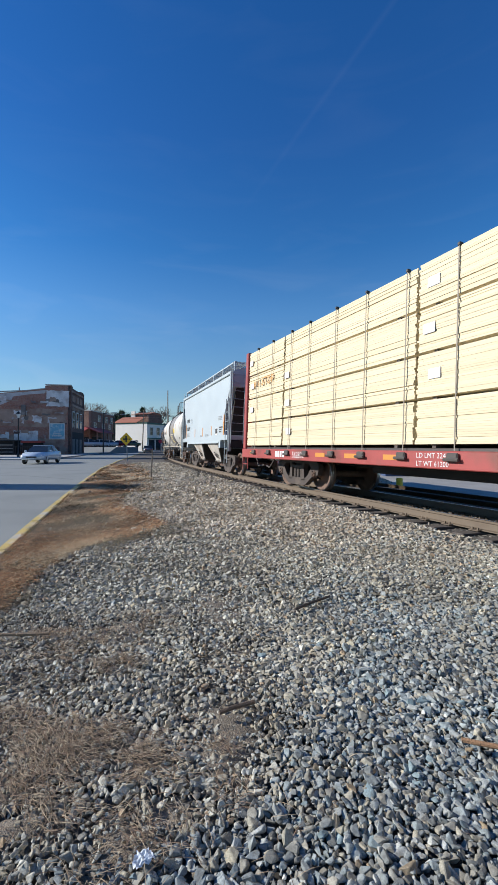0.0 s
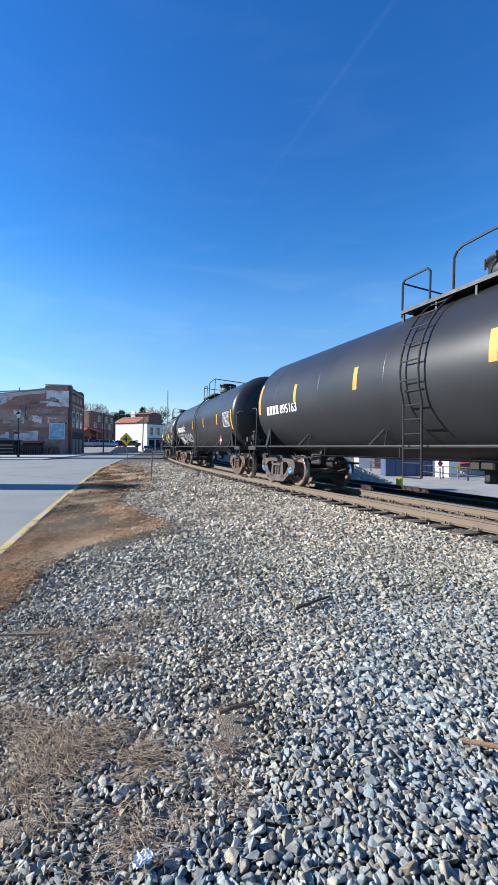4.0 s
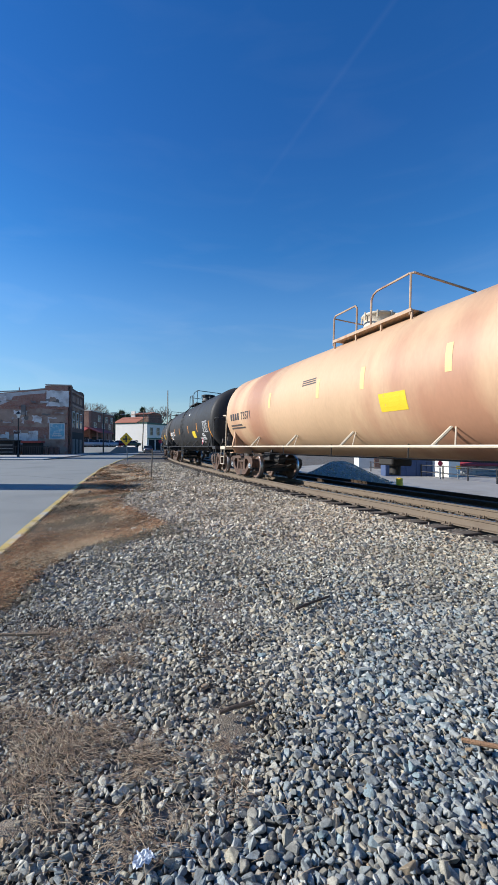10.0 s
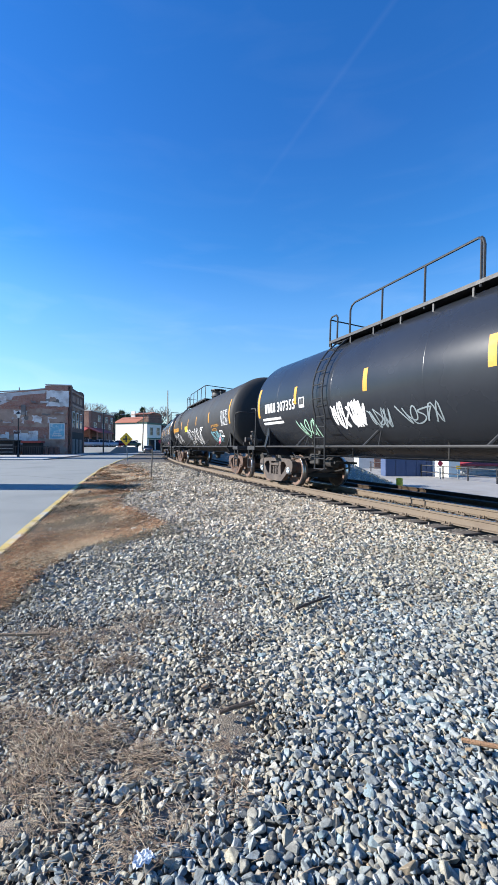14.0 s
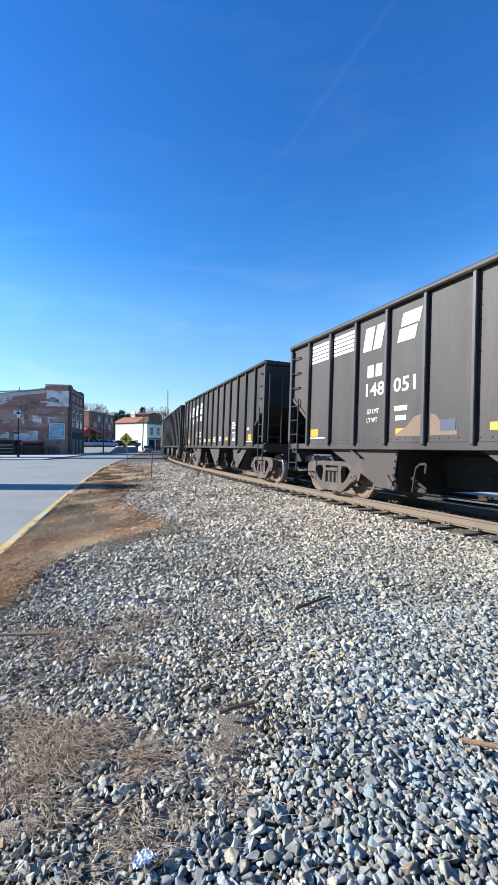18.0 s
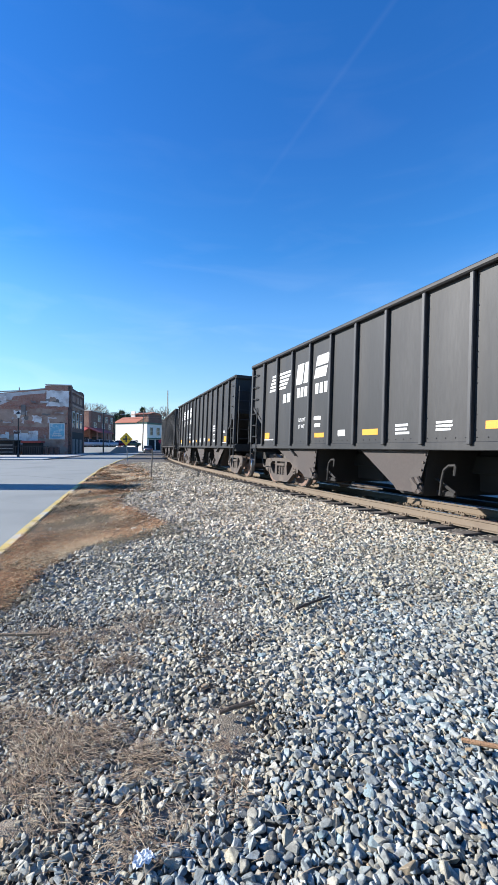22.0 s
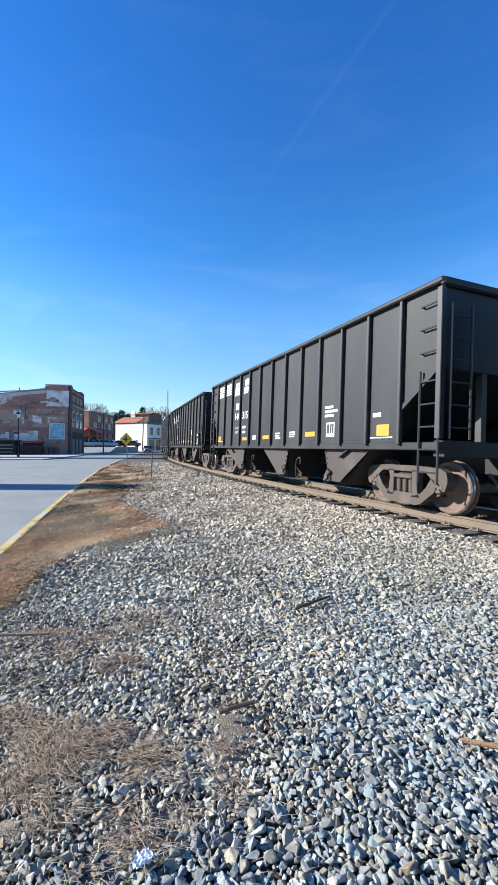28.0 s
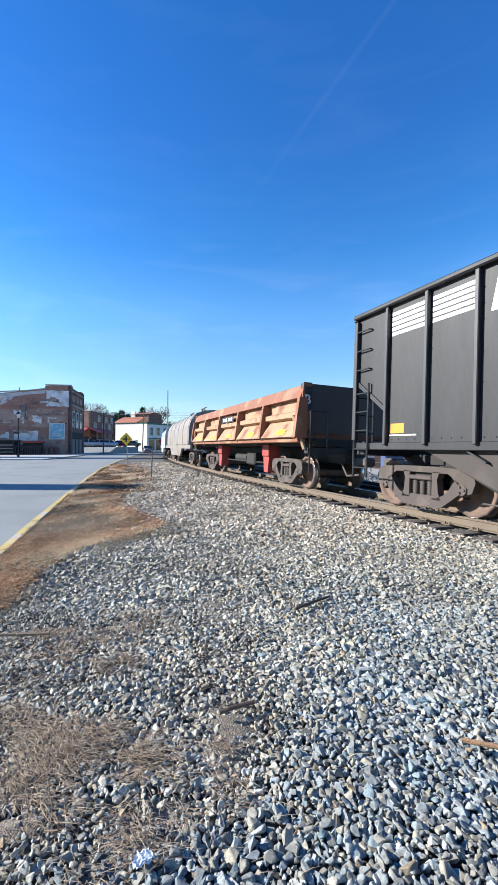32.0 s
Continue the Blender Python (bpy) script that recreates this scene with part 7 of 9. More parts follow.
def head_print(car, L, R, zc, material, shell_in=0.45, depth=0.50):
    """Small stencilling that follows the leading head."""
    e = L / 2 - shell_in - depth
    for w_, z0, z1 in ((0.62, 0.68, 0.75), (0.40, 0.58, 0.605), (0.44, 0.50, 0.525), (0.36, 0.42, 0.445), (0.30, 0.34, 0.365)):
        pts = []
        for i in range(7):
            y = -0.30 + 0.31 - w_ / 2 + w_ * i / 6
            for z in (z0, z1):
                pts.append((e + 0.006 + depth * math.sqrt(max(0.0, 1 - (y * y + z * z) / (R * R))), y, zc + z))
        part("print_bar", Form().add(pts, [(2 * i, 2 * i + 2, 2 * i + 3, 2 * i + 1) for i in range(6)]), material, car)


paint_white_spray = mat("white_spray", (0.62, 0.62, 0.62), 0.7, var=0.3, scale=8)
paint_green_spray = mat("green_spray", (0.30, 0.48, 0.36), 0.7, var=0.3, scale=8)
paint_cyan_spray = mat("cyan_spray", (0.16, 0.36, 0.42), 0.7, var=0.3, scale=8)
paint_orange_spray = mat("orange_spray", (0.46, 0.21, 0.11), 0.7, var=0.3, scale=8)
paint_dark_spray = mat("dark_spray", (0.20, 0.24, 0.26), 0.7, var=0.3, scale=8)


def add_tanks():
    R, zc = 1.56, 2.52
    bend = on_tank(R, zc)

    def build(lead, trail, label, m, trim, fm, cm, **kw):
        car, a = tank_car(lead - trail, label, m, trim, fm, cm, R=R, zc=zc, **kw)
        place_car(car, lead, trail, a)
        HALF[0] = (lead - trail) / 2
        return car

    # white tank with a grey jacket round its middle
    c = build(-26.9, -41.6, "white tank car with a grey middle band and ladder", tank_white, cream, truck_rust, steel_cap, ladder_x=0.05, rails=(-0.75, 1.6, 0.8), bands=((-1.25, 2.5, tank_grey, 0.02),), ladder_mat=truck_grey)
    stripes(c, (6.7, 3.86), R, zc, orange_decal)
    stripes(c, (1.76,), R + 0.02, zc, orange_decal)
    stripes(c, (-1.42, -3.75, -6.6), R, zc, orange_decal, -0.25, 0.32)
    tank_patch(c, 2.5, 3.2, -0.42, -0.06, R, zc, yellow_sheet, "yellow_sheet")
    line_bars(c, 5.6, 6.55, -0.42, 0.08, 7, R, zc, pale_decal)
    emblem(c, 5.2, 5.67, -1.02, -0.72, R, zc)
    line_bars(c, 3.7, 4.6, -0.89, -0.59, 4, R, zc, pale_decal)
    tank_patch(c, -1.3, 2.45, -0.50, -0.44, R + 0.02, zc, cream, "bare_patch")
    pale_yellow = mat("faded_yellow", (0.62, 0.50, 0.22), 0.7, var=0.6, scale=4)
    for i in range(4):
        tank_patch(c, 0.35 + 0.06 * (i % 2), 1.25 - 0.1 * (i % 3), -1.15 + 0.15 * i, -1.05 + 0.15 * i, R + 0.02, zc, pale_yellow, "yellow_stain", 0.008)
    mark_bars(c, -5.95, -0.36, 0.26, 4, 0.23, R, zc, black_decal)
    tank_text(c, "421513", -4.95, -0.36, 0.27, R, zc, black_decal, 1.1)
    line_bars(c, -5.76, -4.06, -0.80, -0.52, 2, R, zc, pale_decal)

    # short black tank with yellow lettering
    c = build(-42.4, -53.5, "short black tank car with yellow lettering", tank_black, black_steel, truck_grey, truck_rust, ladder_x=0.5, a=4.2, rails=(-1.0, 1.72, 1.45), flip=-1)
    stripes(c, (4.3, 1.85, -0.1, -2.2), R, zc)
    stripes(c, (-4.7,), R, zc, yellow_decal, -0.5, 0.42)
    data_table(c, 2.7, 4.0, -0.95, -0.18, R, zc)
    tank_text(c, "SODIUM HYDROXIDE", 2.87, 0.12, 0.12, R, zc, yellow_decal, 1.2)
    tank_text(c, "SOLUTION", 2.87, -0.06, 0.12, R, zc, yellow_decal, 0.7)
    tank_patch(c, -0.1, 0.6, -1.45, -0.8, R, zc, white_decal, "warning_sheet")
    tank_patch(c, -0.06, 0.56, -0.95, -0.83, R, zc, red_decal, "warning_band", 0.009)
    emblem(c, 1.9, 2.5, -1.2, -0.8, R, zc)
    tank_patch(c, 3.92, 4.22, -1.0, -0.7, R, zc, white_decal, "white_sheet")
    placard(c, 2.85, -1.15, R, zc, white_decal)
    mark_bars(c, -3.85, -0.60, 0.30, 4, 0.22, R, zc, yellow_decal)
    tank_text(c, "630587", -2.86, -0.60, 0.32, R, zc, yellow_decal, 0.98)
    line_bars(c, -3.8, -2.9, -0.78, -0.70, 1, R, zc, yellow_decal)
    tank_text(c, "LD LMT 202800 LB 92 000 KG", -3.9, -1.0, 0.085, R, zc, yellow_decal, 1.35)
    tank_text(c, "LT WT 60200 LB 27 300 KG", -3.9, -1.17, 0.085, R, zc, yellow_decal, 1.35)
    tank_patch(c, -2.55, -1.85, -1.28, -0.84, R, zc, yellow_sheet, "yellow_sheet")
    line_bars(c, -1.7, -1.2, 0.1, 0.5, 4, R, zc, yellow_decal)
    head_print(c, 11.1, R, zc, yellow_decal)

    # long black tank with blue bearing caps
    c = build(-54.3, -70.7, "long black tank car with yellow reflective stripes", tank_black, black_steel, truck_grey, blue_cap, ladder_x=-0.4)
    stripes(c, (4.22, 1.15, -2.1, -4.8), R, zc, yellow_decal, -0.2, 0.3)
    stripes(c, (7.2, -7.3), R, zc, yellow_decal, -0.4, 0.6)
    tank_patch(c, 1.9, 2.75, -0.27, 0.11, R, zc, yellow_decal, "yellow_sheet")
    data_table(c, 6.0, 7.05, -0.34, 0.34, R, zc)
    line_bars(c, 2.03, 2.54, -0.84, -0.66, 2, R, zc, pale_decal)
    line_bars(c, 3.7, 5.2, -0.76, -0.64, 1, R, zc, white_decal)
    line_bars(c, 3.45, 4.1, -1.23, -0.80, 5, R, zc, pale_decal)
    tank_patch(c, 4.3, 4.6, -0.98, -0.86, R, zc, white_decal, "white_sheet")
    placard(c, 5.5, -1.06, R, zc)
    mark_bars(c, -6.6, -0.45, 0.26, 4, 0.21, R, zc, white_decal)
    tank_text(c, "895163", -5.7, -0.45, 0.26, R, zc, white_decal, 1.0)
    head_print(c, 16.4, R, zc, white_decal)

    # black tank with white spray paint
    c = build(-71.6, -87.5, "black tank car with white spray-paint scrawl", tank_black, black_steel, truck_rust, truck_rust, ladder_x=0.0)
    stripes(c, (-3.95, -1.1, 1.8, 4.6), R, zc, yellow_decal, -0.44, 0.03)
    stripes(c, (-6.7, 6.9), R, zc, yellow_decal, -0.75, 0.06)
    mark_bars(c, -6.15, -0.47, 0.30, 4, 0.22, R, zc, white_decal)
    tank_text(c, "203834", -5.15, -0.49, 0.33, R, zc, white_decal, 1.05)
    tank_text(c, "LD LMT 198200 LB 89900 KG", -6.06, -0.72, 0.10, R, zc, white_decal, 1.58)
    tank_text(c, "LT WT 64800 LB 29400 KG", -6.1, -0.90, 0.10, R, zc, white_decal, 1.55)
    emblem(c, -3.85, -3.6, -0.47, -0.19, R, zc, white_decal)
    scribble(c, -6.1, -4.3, -1.4, -0.85, bend, paint_white_spray, 4, 0.05, 6)
    scribble(c, -3.7, -2.0, -1.2, -0.6, bend, paint_white_spray, 5, 0.04, 4)
    tank_text(c, "PAY", -4.25, -0.80, 0.16, R, zc, paint_white_spray, 0.28)
    tank_text(c, "YOUR", -4.2, -1.02, 0.16, R, zc, paint_white_spray, 0.42)
    data_table(c, 5.6, 6.6, -0.6, 0.0, R, zc)
    placard(c, 5.2, -1.2, R, zc)

    # two glossy black tanks
    c = build(-88.4, -104.5, "glossy black tank car with yellow sheets", tank_gloss, black_steel, truck_rust, truck_rust, ladder_x=-0.65, a=6.7, rails=(-0.62, 1.2, 1.1))
    stripes(c, (1.4, 4.1, -1.85, -4.6), R, zc, yellow_decal, -0.23, 0.30)
    stripes(c, (7.0, -7.4), R, zc, yellow_decal, -0.7, 0.27)
    tank_patch(c, -0.42, 0.22, -1.15, -0.52, R, zc, yellow_sheet, "yellow_sheet")
    tank_patch(c, 2.06, 2.9, -0.80, -0.34, R, zc, yellow_sheet, "yellow_sheet")
    data_table(c, 5.95, 6.95, -0.30, 0.36, R, zc)
    line_bars(c, -0.3, 0.46, -0.26, -0.02, 3, R, zc, white_decal)
    line_bars(c, 0.9, 1.6, 0.35, 0.5, 2, R, zc, white_decal)
    line_bars(c, 5.6, 6.1, -0.75, -0.6, 2, R, zc, white_decal)
    mark_bars(c, -7.0, -0.45, 0.26, 4, 0.22, R, zc, white_decal)
    tank_text(c, "722151", -6.05, -0.45, 0.27, R, zc, white_decal, 1.0)
    line_bars(c, -6.5, -5.2, -0.75, -0.52, 2, R, zc, white_decal)
    placard(c, 6.0, -1.3, R, zc)
    scribble(c, 3.2, 3.75, -1.05, -0.85, bend, paint_white_spray, 8, 0.02, 5)
    head_print(c, 16.1, R, zc, white_decal)

    c = build(-105.4, -121.7, "glossy black tank car with white lettering", tank_gloss, black_steel, truck_rust, truck_rust, ladder_x=-0.4)
    stripes(c, (3.7, 0.92, -2.3, -4.96), R, zc, yellow_decal, -0.21, 0.29)
    stripes(c, (7.05, -7.1), R, zc, yellow_decal, -0.7, 0.25)
    tank_patch(c, 1.45, 2.35, -0.76, -0.36, R, zc, yellow_sheet, "yellow_sheet")
    data_table(c, 5.75, 6.8, -0.38, 0.34, R, zc)
    line_bars(c, 3.05, 5.15, -1.15, -0.88, 3, R, zc, white_decal)
    line_bars(c, 1.36, 2.05, -1.14, -0.84, 4, R, zc, white_decal)
    placard(c, 5.22, -1.3, R, zc)
    mark_bars(c, -6.95, -0.44, 0.30, 4, 0.25, R, zc, white_decal)
    tank_text(c, "731924", -5.8, -0.44, 0.31, R, zc, white_decal, 1.15)
    tank_text(c, "LD LMT 206800LB 93800KG", -6.3, -0.66, 0.09, R, zc, white_decal, 1.5)
    tank_text(c, "LT WT 79200LB 35900KG", -6.25, -0.82, 0.09, R, zc, white_decal, 1.45)
    emblem(c, -4.3, -4, -0.40, -0.12, R, zc)
    line_bars(c, -2.9, -2.2, -0.42, -0.32, 1, R, zc, white_decal)
    line_bars(c, -0.3, 0.3, 0.55, 0.72, 2, R, zc, white_decal)
    head_print(c, 16.3, R, zc, white_decal)

    # peach tank, faded and rusty
    peach_rail = mat("peach_rail_paint", (0.42, 0.29, 0.19), 0.7, var=0.4, scale=4, dirt=(0.30, 0.16, 0.10))
    faded_stripe = mat("faded_stripe", (0.72, 0.47, 0.20), 0.6, var=0.2, scale=8)
    c = build(-141.9, -160.1, "faded peach tank car with rusty streaks", tank_peach, cream, truck_rust, steel_cap, ladder_x=-0.13, rails=(-1.26, 1.57, -0.6), ladder=False, dome_mat=cream, ladder_mat=peach_rail)
    hp = HALF[0]
    part("air_reservoir", Form().box(hp - 1.02, hp - 0.14, -1.36, -0.98, 1.24, 1.54, 0.09).box(hp - 0.98, hp - 0.90, -1.34, -1.0, 1.19, 1.26).box(hp - 0.28, hp - 0.20, -1.34, -1.0, 1.19, 1.26), cream, c, "cream air reservoir on the end platform")
    part("retainer_valve", Form().bar((hp - 1.22, -1.30, 1.22), (hp - 1.22, -1.30, 1.44), 0.05, 8).lathe([(1.44, 0.0), (1.44, 0.10), (1.64, 0.12), (1.70, 0.06), (1.71, 0.0)], 2, 12, (hp - 1.22, -1.30, 0)), cream, c)
    part("end_brace", Form().bar((hp - 0.10, -1.30, 1.22), (hp - 0.42, -0.62, 2.05), 0.045, 8), peach_rail, c)
    stripes(c, (-1.1, 0.7, -4.0, 2.95), R, zc, faded_stripe, -0.21, 0.27)
    tank_patch(c, 6.1, 7.25, -0.25, 0.48, R, zc, white_decal, "data_sheet")
    tank_patch(c, 6.0, 6.6, 0.52, 0.9, R, zc, white_decal, "data_sheet")
    tank_patch(c, 7.42, 7.62, -0.46, -0.28, R, zc, white_decal, "data_sheet")
    emblem(c, 5.95, 6.55, -0.96, -0.58, R, zc, white_decal)
    placard(c, 6.36, -1.2, R, zc)
    tank_patch(c, 1.2, 1.95, -0.75, -0.38, R, zc, yellow_sheet, "yellow_sheet")
    mark_bars(c, -7.7, -0.42, 0.26, 4, 0.25, R, zc, black_decal)
    tank_text(c, "73571", -6.55, -0.42, 0.28, R, zc, black_decal, 0.9)
    line_bars(c, -7.75, -6.15, -0.79, -0.57, 2, R, zc, strap_dark)
    line_bars(c, -1.94, -1.2, 0.18, 0.36, 3, R, zc, strap_dark)
    line_bars(c, 4.7, 5.6, -0.95, -0.75, 2, R, zc, strap_dark)
    part("end_shield", Form().prism([(-1.2, 1.2), (1.2, 1.2), (1.05, 2.35), (0.5, 2.62), (-0.5, 2.62), (-1.05, 2.35)], 0, 9.0, 9.04), cream, c)

    # two dull black tanks with low stripes
    c = build(-160.85, -177.95, "dull black tank car with faded stripes", tank_dull, black_steel, truck_rust, truck_rust, ladder_x=-0.8, rails=(-1.15, 1.6, 0.5))
    stripes(c, (4.08, 1.2, -2.4, -4.7), R, zc, orange_decal, -0.62, -0.14)
    stripes(c, (7.2, -7.6), R, zc, orange_decal, -1.0, -0.18)
    tank_patch(c, 2.45, 3.35, -0.95, -0.55, R, zc, yellow_sheet, "yellow_sheet")
    data_table(c, 5.65, 6.8, -0.70, -0.14, R, zc)
    emblem(c, 4.35, 5.0, -1.3, -0.98, R, zc)
    placard(c, 5.7, -1.3, R, zc)
    line_bars(c, 5.08, 5.9, -1.14, -0.74, 4, R, zc, pale_decal)
    line_bars(c, 0.9, 1.4, 0.45, 0.62, 2, R, zc, white_decal)
    mark_bars(c, -7.1, -0.62, 0.27, 4, 0.235, R, zc, white_decal)
    tank_text(c, "213725", -6.12, -0.64, 0.30, R, zc, white_decal, 0.92)
    emblem(c, -5.15, -4.92, -0.62, -0.35, R, zc)
    line_bars(c, -7.05, -5.9, -0.95, -0.72, 2, R, zc, white_decal)
    head_print(c, 17.1, R, zc, white_decal)

    c = build(-179.0, -194.1, "black tank car with yellow stripes and lettering", tank_dull, black_steel, truck_rust, truck_rust, ladder_x=0.27, rails=(-1.76, 1.09, -1.0))
    stripes(c, (3.95, 1.3, -1.5, -3.78), R, zc, yellow_decal, -0.57, -0.08)
    stripes(c, (6.6, -7.05), R, zc, yellow_decal, -0.78, 0.16)
    tank_patch(c, 1.75, 2.5, -0.74, -0.28, R, zc, yellow_sheet, "yellow_sheet")
    for i, wd in enumerate(("GLACIAL", "ACETIC", "ACID")):
        tank_text(c, wd, 3.18, -0.34 - 0.15 * i, 0.11, R, zc, yellow_decal, (0.6, 0.52, 0.34)[i])
    data_table(c, 5.45, 6.5, -0.50, 0.12, R, zc)
    line_bars(c, -1.33, -0.83, -0.72, -0.52, 3, R, zc, yellow_decal)
    line_bars(c, 0.62, 1.07, -0.54, -0.30, 3, R, zc, yellow_decal)
    line_bars(c, 3.7, 4.23, -0.86, -0.69, 2, R, zc, yellow_decal)
    placard(c, 5.35, -1.1, R, zc, white_decal)
    mark_bars(c, -6.1, -0.60, 0.30, 4, 0.22, R, zc, yellow_decal)
    tank_text(c, "647788", -5.08, -0.60, 0.31, R, zc, yellow_decal, 1.22)
    line_bars(c, -6.2, -5.0, -0.76, -0.66, 1, R, zc, yellow_decal)
    tank_text(c, "LD LMT 182900LB 83050KG", -5.95, -1.0, 0.10, R, zc, yellow_decal, 1.7)
    tank_text(c, "LT WT 79900LB 36250KG", -5.95, -1.17, 0.10, R, zc, yellow_decal, 1.7)
    emblem(c, -3.56, -3.3, -0.60, -0.35, R, zc, yellow_decal)
    head_print(c, 15.1, R, zc, yellow_decal)

    # three long gas tanks with full walkways
    c = build(-195.0, -214.0, "long glossy black gas tank car with graffiti", tank_gloss, black_steel, truck_grey, steel_cap, ladder_x=-4.7, a=8.1, rails=(-0.6, 3.95, 4.7), second=(4.98, 5.5))
    stripes(c, (5.42, 2.86, -0.1, -3.0, -6.0), R, zc, yellow_decal, -0.26, 0.23)
    stripes(c, (8.45, -8.6), R, zc, yellow_decal, -0.5, 0.45)
    tank_patch(c, 3.9, 4.65, -0.40, 0.11, R, zc, yellow_sheet, "yellow_sheet")
    data_table(c, 7.35, 8.38, -0.44, 0.17, R, zc)
    tank_text(c, "NON-ODORIZED", 6.18, -0.40, 0.13, R, zc, white_decal, 1.05)
    tank_text(c, "LIQUEFIED PETROLEUM GAS", 6.2, -0.58, 0.12, R, zc, white_decal, 1.18)
    tank_text(c, "WHERE", 3.4, -0.88, 0.34, R, zc, paint_white_spray, 1.0)
    scribble(c, 5.85, 7.3, -1.35, -0.65, bend, paint_green_spray, 21, 0.05, 6)
    scribble(c, -4.3, -3.1, -1.05, -0.40, bend, paint_white_spray, 22, 0.05, 11)
    scribble(c, -3.0, -2.4, -1.1, -0.65, bend, paint_dark_spray, 23, 0.03, 5)
    scribble(c, -2.1, -1.2, -1.05, -0.65, bend, paint_dark_spray, 26, 0.03, 5)
    scribble(c, -6.0, -5.2, -1.3, -0.7, bend, paint_green_spray, 24, 0.04, 4)
    scribble(c, 8.0, 8.6, -1.3, -0.6, bend, paint_dark_spray, 25, 0.03, 4)
    placard(c, 7.18, -1.2, R, zc)
    mark_bars(c, -7.95, -0.38, 0.28, 4, 0.19, R, zc, white_decal)
    tank_text(c, "307355", -7.1, -0.38, 0.29, R, zc, white_decal, 1.08)
    emblem(c, -5.8, -5.52, -0.38, -0.1, R, zc)
    line_bars(c, -8.2, -6.5, -0.78, -0.52, 2, R, zc, white_decal)
    head_print(c, 19.0, R, zc, white_decal)

    c = build(-215.0, -232.3, "long black gas tank car with spray paint", tank_dull, black_steel, truck_rust, truck_rust, ladder_x=-4.82, rails=(-1.0, 5.0, 4.3))
    stripes(c, (3.88, 0.8, -1.76, -4.2), R, zc, yellow_decal, -0.27, 0.23)
    stripes(c, (7.6, -7.8), R, zc, yellow_decal, -0.5, 0.5)
    tank_patch(c, -2.9, -1.95, -0.5, -0.18, R, zc, yellow_sheet, "yellow_sheet")
    data_table(c, 6.2, 7.3, -0.52, 0.1, R, zc)
    tank_text(c, "LIQUEFIED PETROLEUM GAS", 4.27, -0.52, 0.12, R, zc, yellow_decal, 1.5)
    tank_text(c, "NON-ODORIZED", 4.33, -0.70, 0.12, R, zc, yellow_decal, 0.9)
    scribble(c, 4.0, 5.6, -1.35, -0.72, bend, paint_cyan_spray, 31, 0.05, 6)
    scribble(c, -2.2, 2.3, -1.45, -0.4, bend, paint_white_spray, 32, 0.055, 8)
    scribble(c, -7.4, -5.0, -1.4, -0.55, bend, paint_white_spray, 33, 0.05, 6)
    emblem(c, 5.6, 6.1, -1.05, -0.72, R, zc)
    placard(c, 6.0, -1.25, R, zc)
    mark_bars(c, -7.4, -0.40, 0.26, 4, 0.2, R, zc, yellow_decal)
    for i in range(6):
        tank_patch(c, -6.5 + i * 0.2, -6.36 + i * 0.2, -0.40, -0.14, R, zc, yellow_decal, "digit_block")
    head_print(c, 17.3, R, zc, yellow_decal)

    c = build(-233.4, -253.5, "long glossy black gas tank car with orange scrawl", tank_gloss, black_steel, truck_grey, blue_cap, ladder_x=-5.35, rails=(-0.5, 4.1, 4.6), second=(5.04, 5.55))
    stripes(c, (-0.2, -3.45, -6.45, 2.9, 5.8), R, zc, yellow_decal, -0.29, 0.2)
    stripes(c, (-9.1, 9.0), R, zc, yellow_decal, -0.46, 0.54)
    scribble(c, -5.0, -3.9, -0.36, 0.5, bend, paint_orange_spray, 41, 0.05, 5)
    mark_bars(c, -8.45, -0.40, 0.28, 4, 0.19, R, zc, white_decal)
    tank_text(c, "307406", -7.6, -0.40, 0.29, R, zc, white_decal, 1.12)
    emblem(c, -6.3, -6.02, -0.37, -0.08, R, zc)
    tank_text(c, "LD LMT 163500 LB 74150 KG", -8.6, -0.64, 0.10, R, zc, white_decal, 1.7)
    tank_text(c, "LT WT 99500 LB 45150 KG", -8.55, -0.80, 0.10, R, zc, white_decal, 1.65)
    data_table(c, 7.4, 8.4, -0.44, 0.17, R, zc)
    placard(c, 7.2, -1.2, R, zc)


# ---- flat-sided markings ----
def side_patch(car, x0, x1, z0, z1, y, material, name="marking", slant=0.0):
    f = Form().add([(x0, y, z0), (x1, y, z0), (x1 + slant, y, z1), (x0 + slant, y, z1), (x0, y + 0.003, z0), (x1, y + 0.003, z0), (x1 + slant, y + 0.003, z1), (x0 + slant, y + 0.003, z1)], [(0, 1, 2, 3), (7, 6, 5, 4), (0, 4, 5, 1), (2, 6, 7, 3), (1, 5, 6, 2), (0, 3, 7, 4)])
    return part(name, f, material, car)


def side_bars(car, x0, x1, z0, z1, k, y, material):
    r = random.Random(int(x0 * 97) + k)
    hgt = (z1 - z0) / k
    for i in range(k):
        side_patch(car, x0, x0 + (x1 - x0) * r.uniform(0.65, 1), z1 - hgt * (i + 0.75), z1 - hgt * (i + 0.15), y, material, "print_bar")


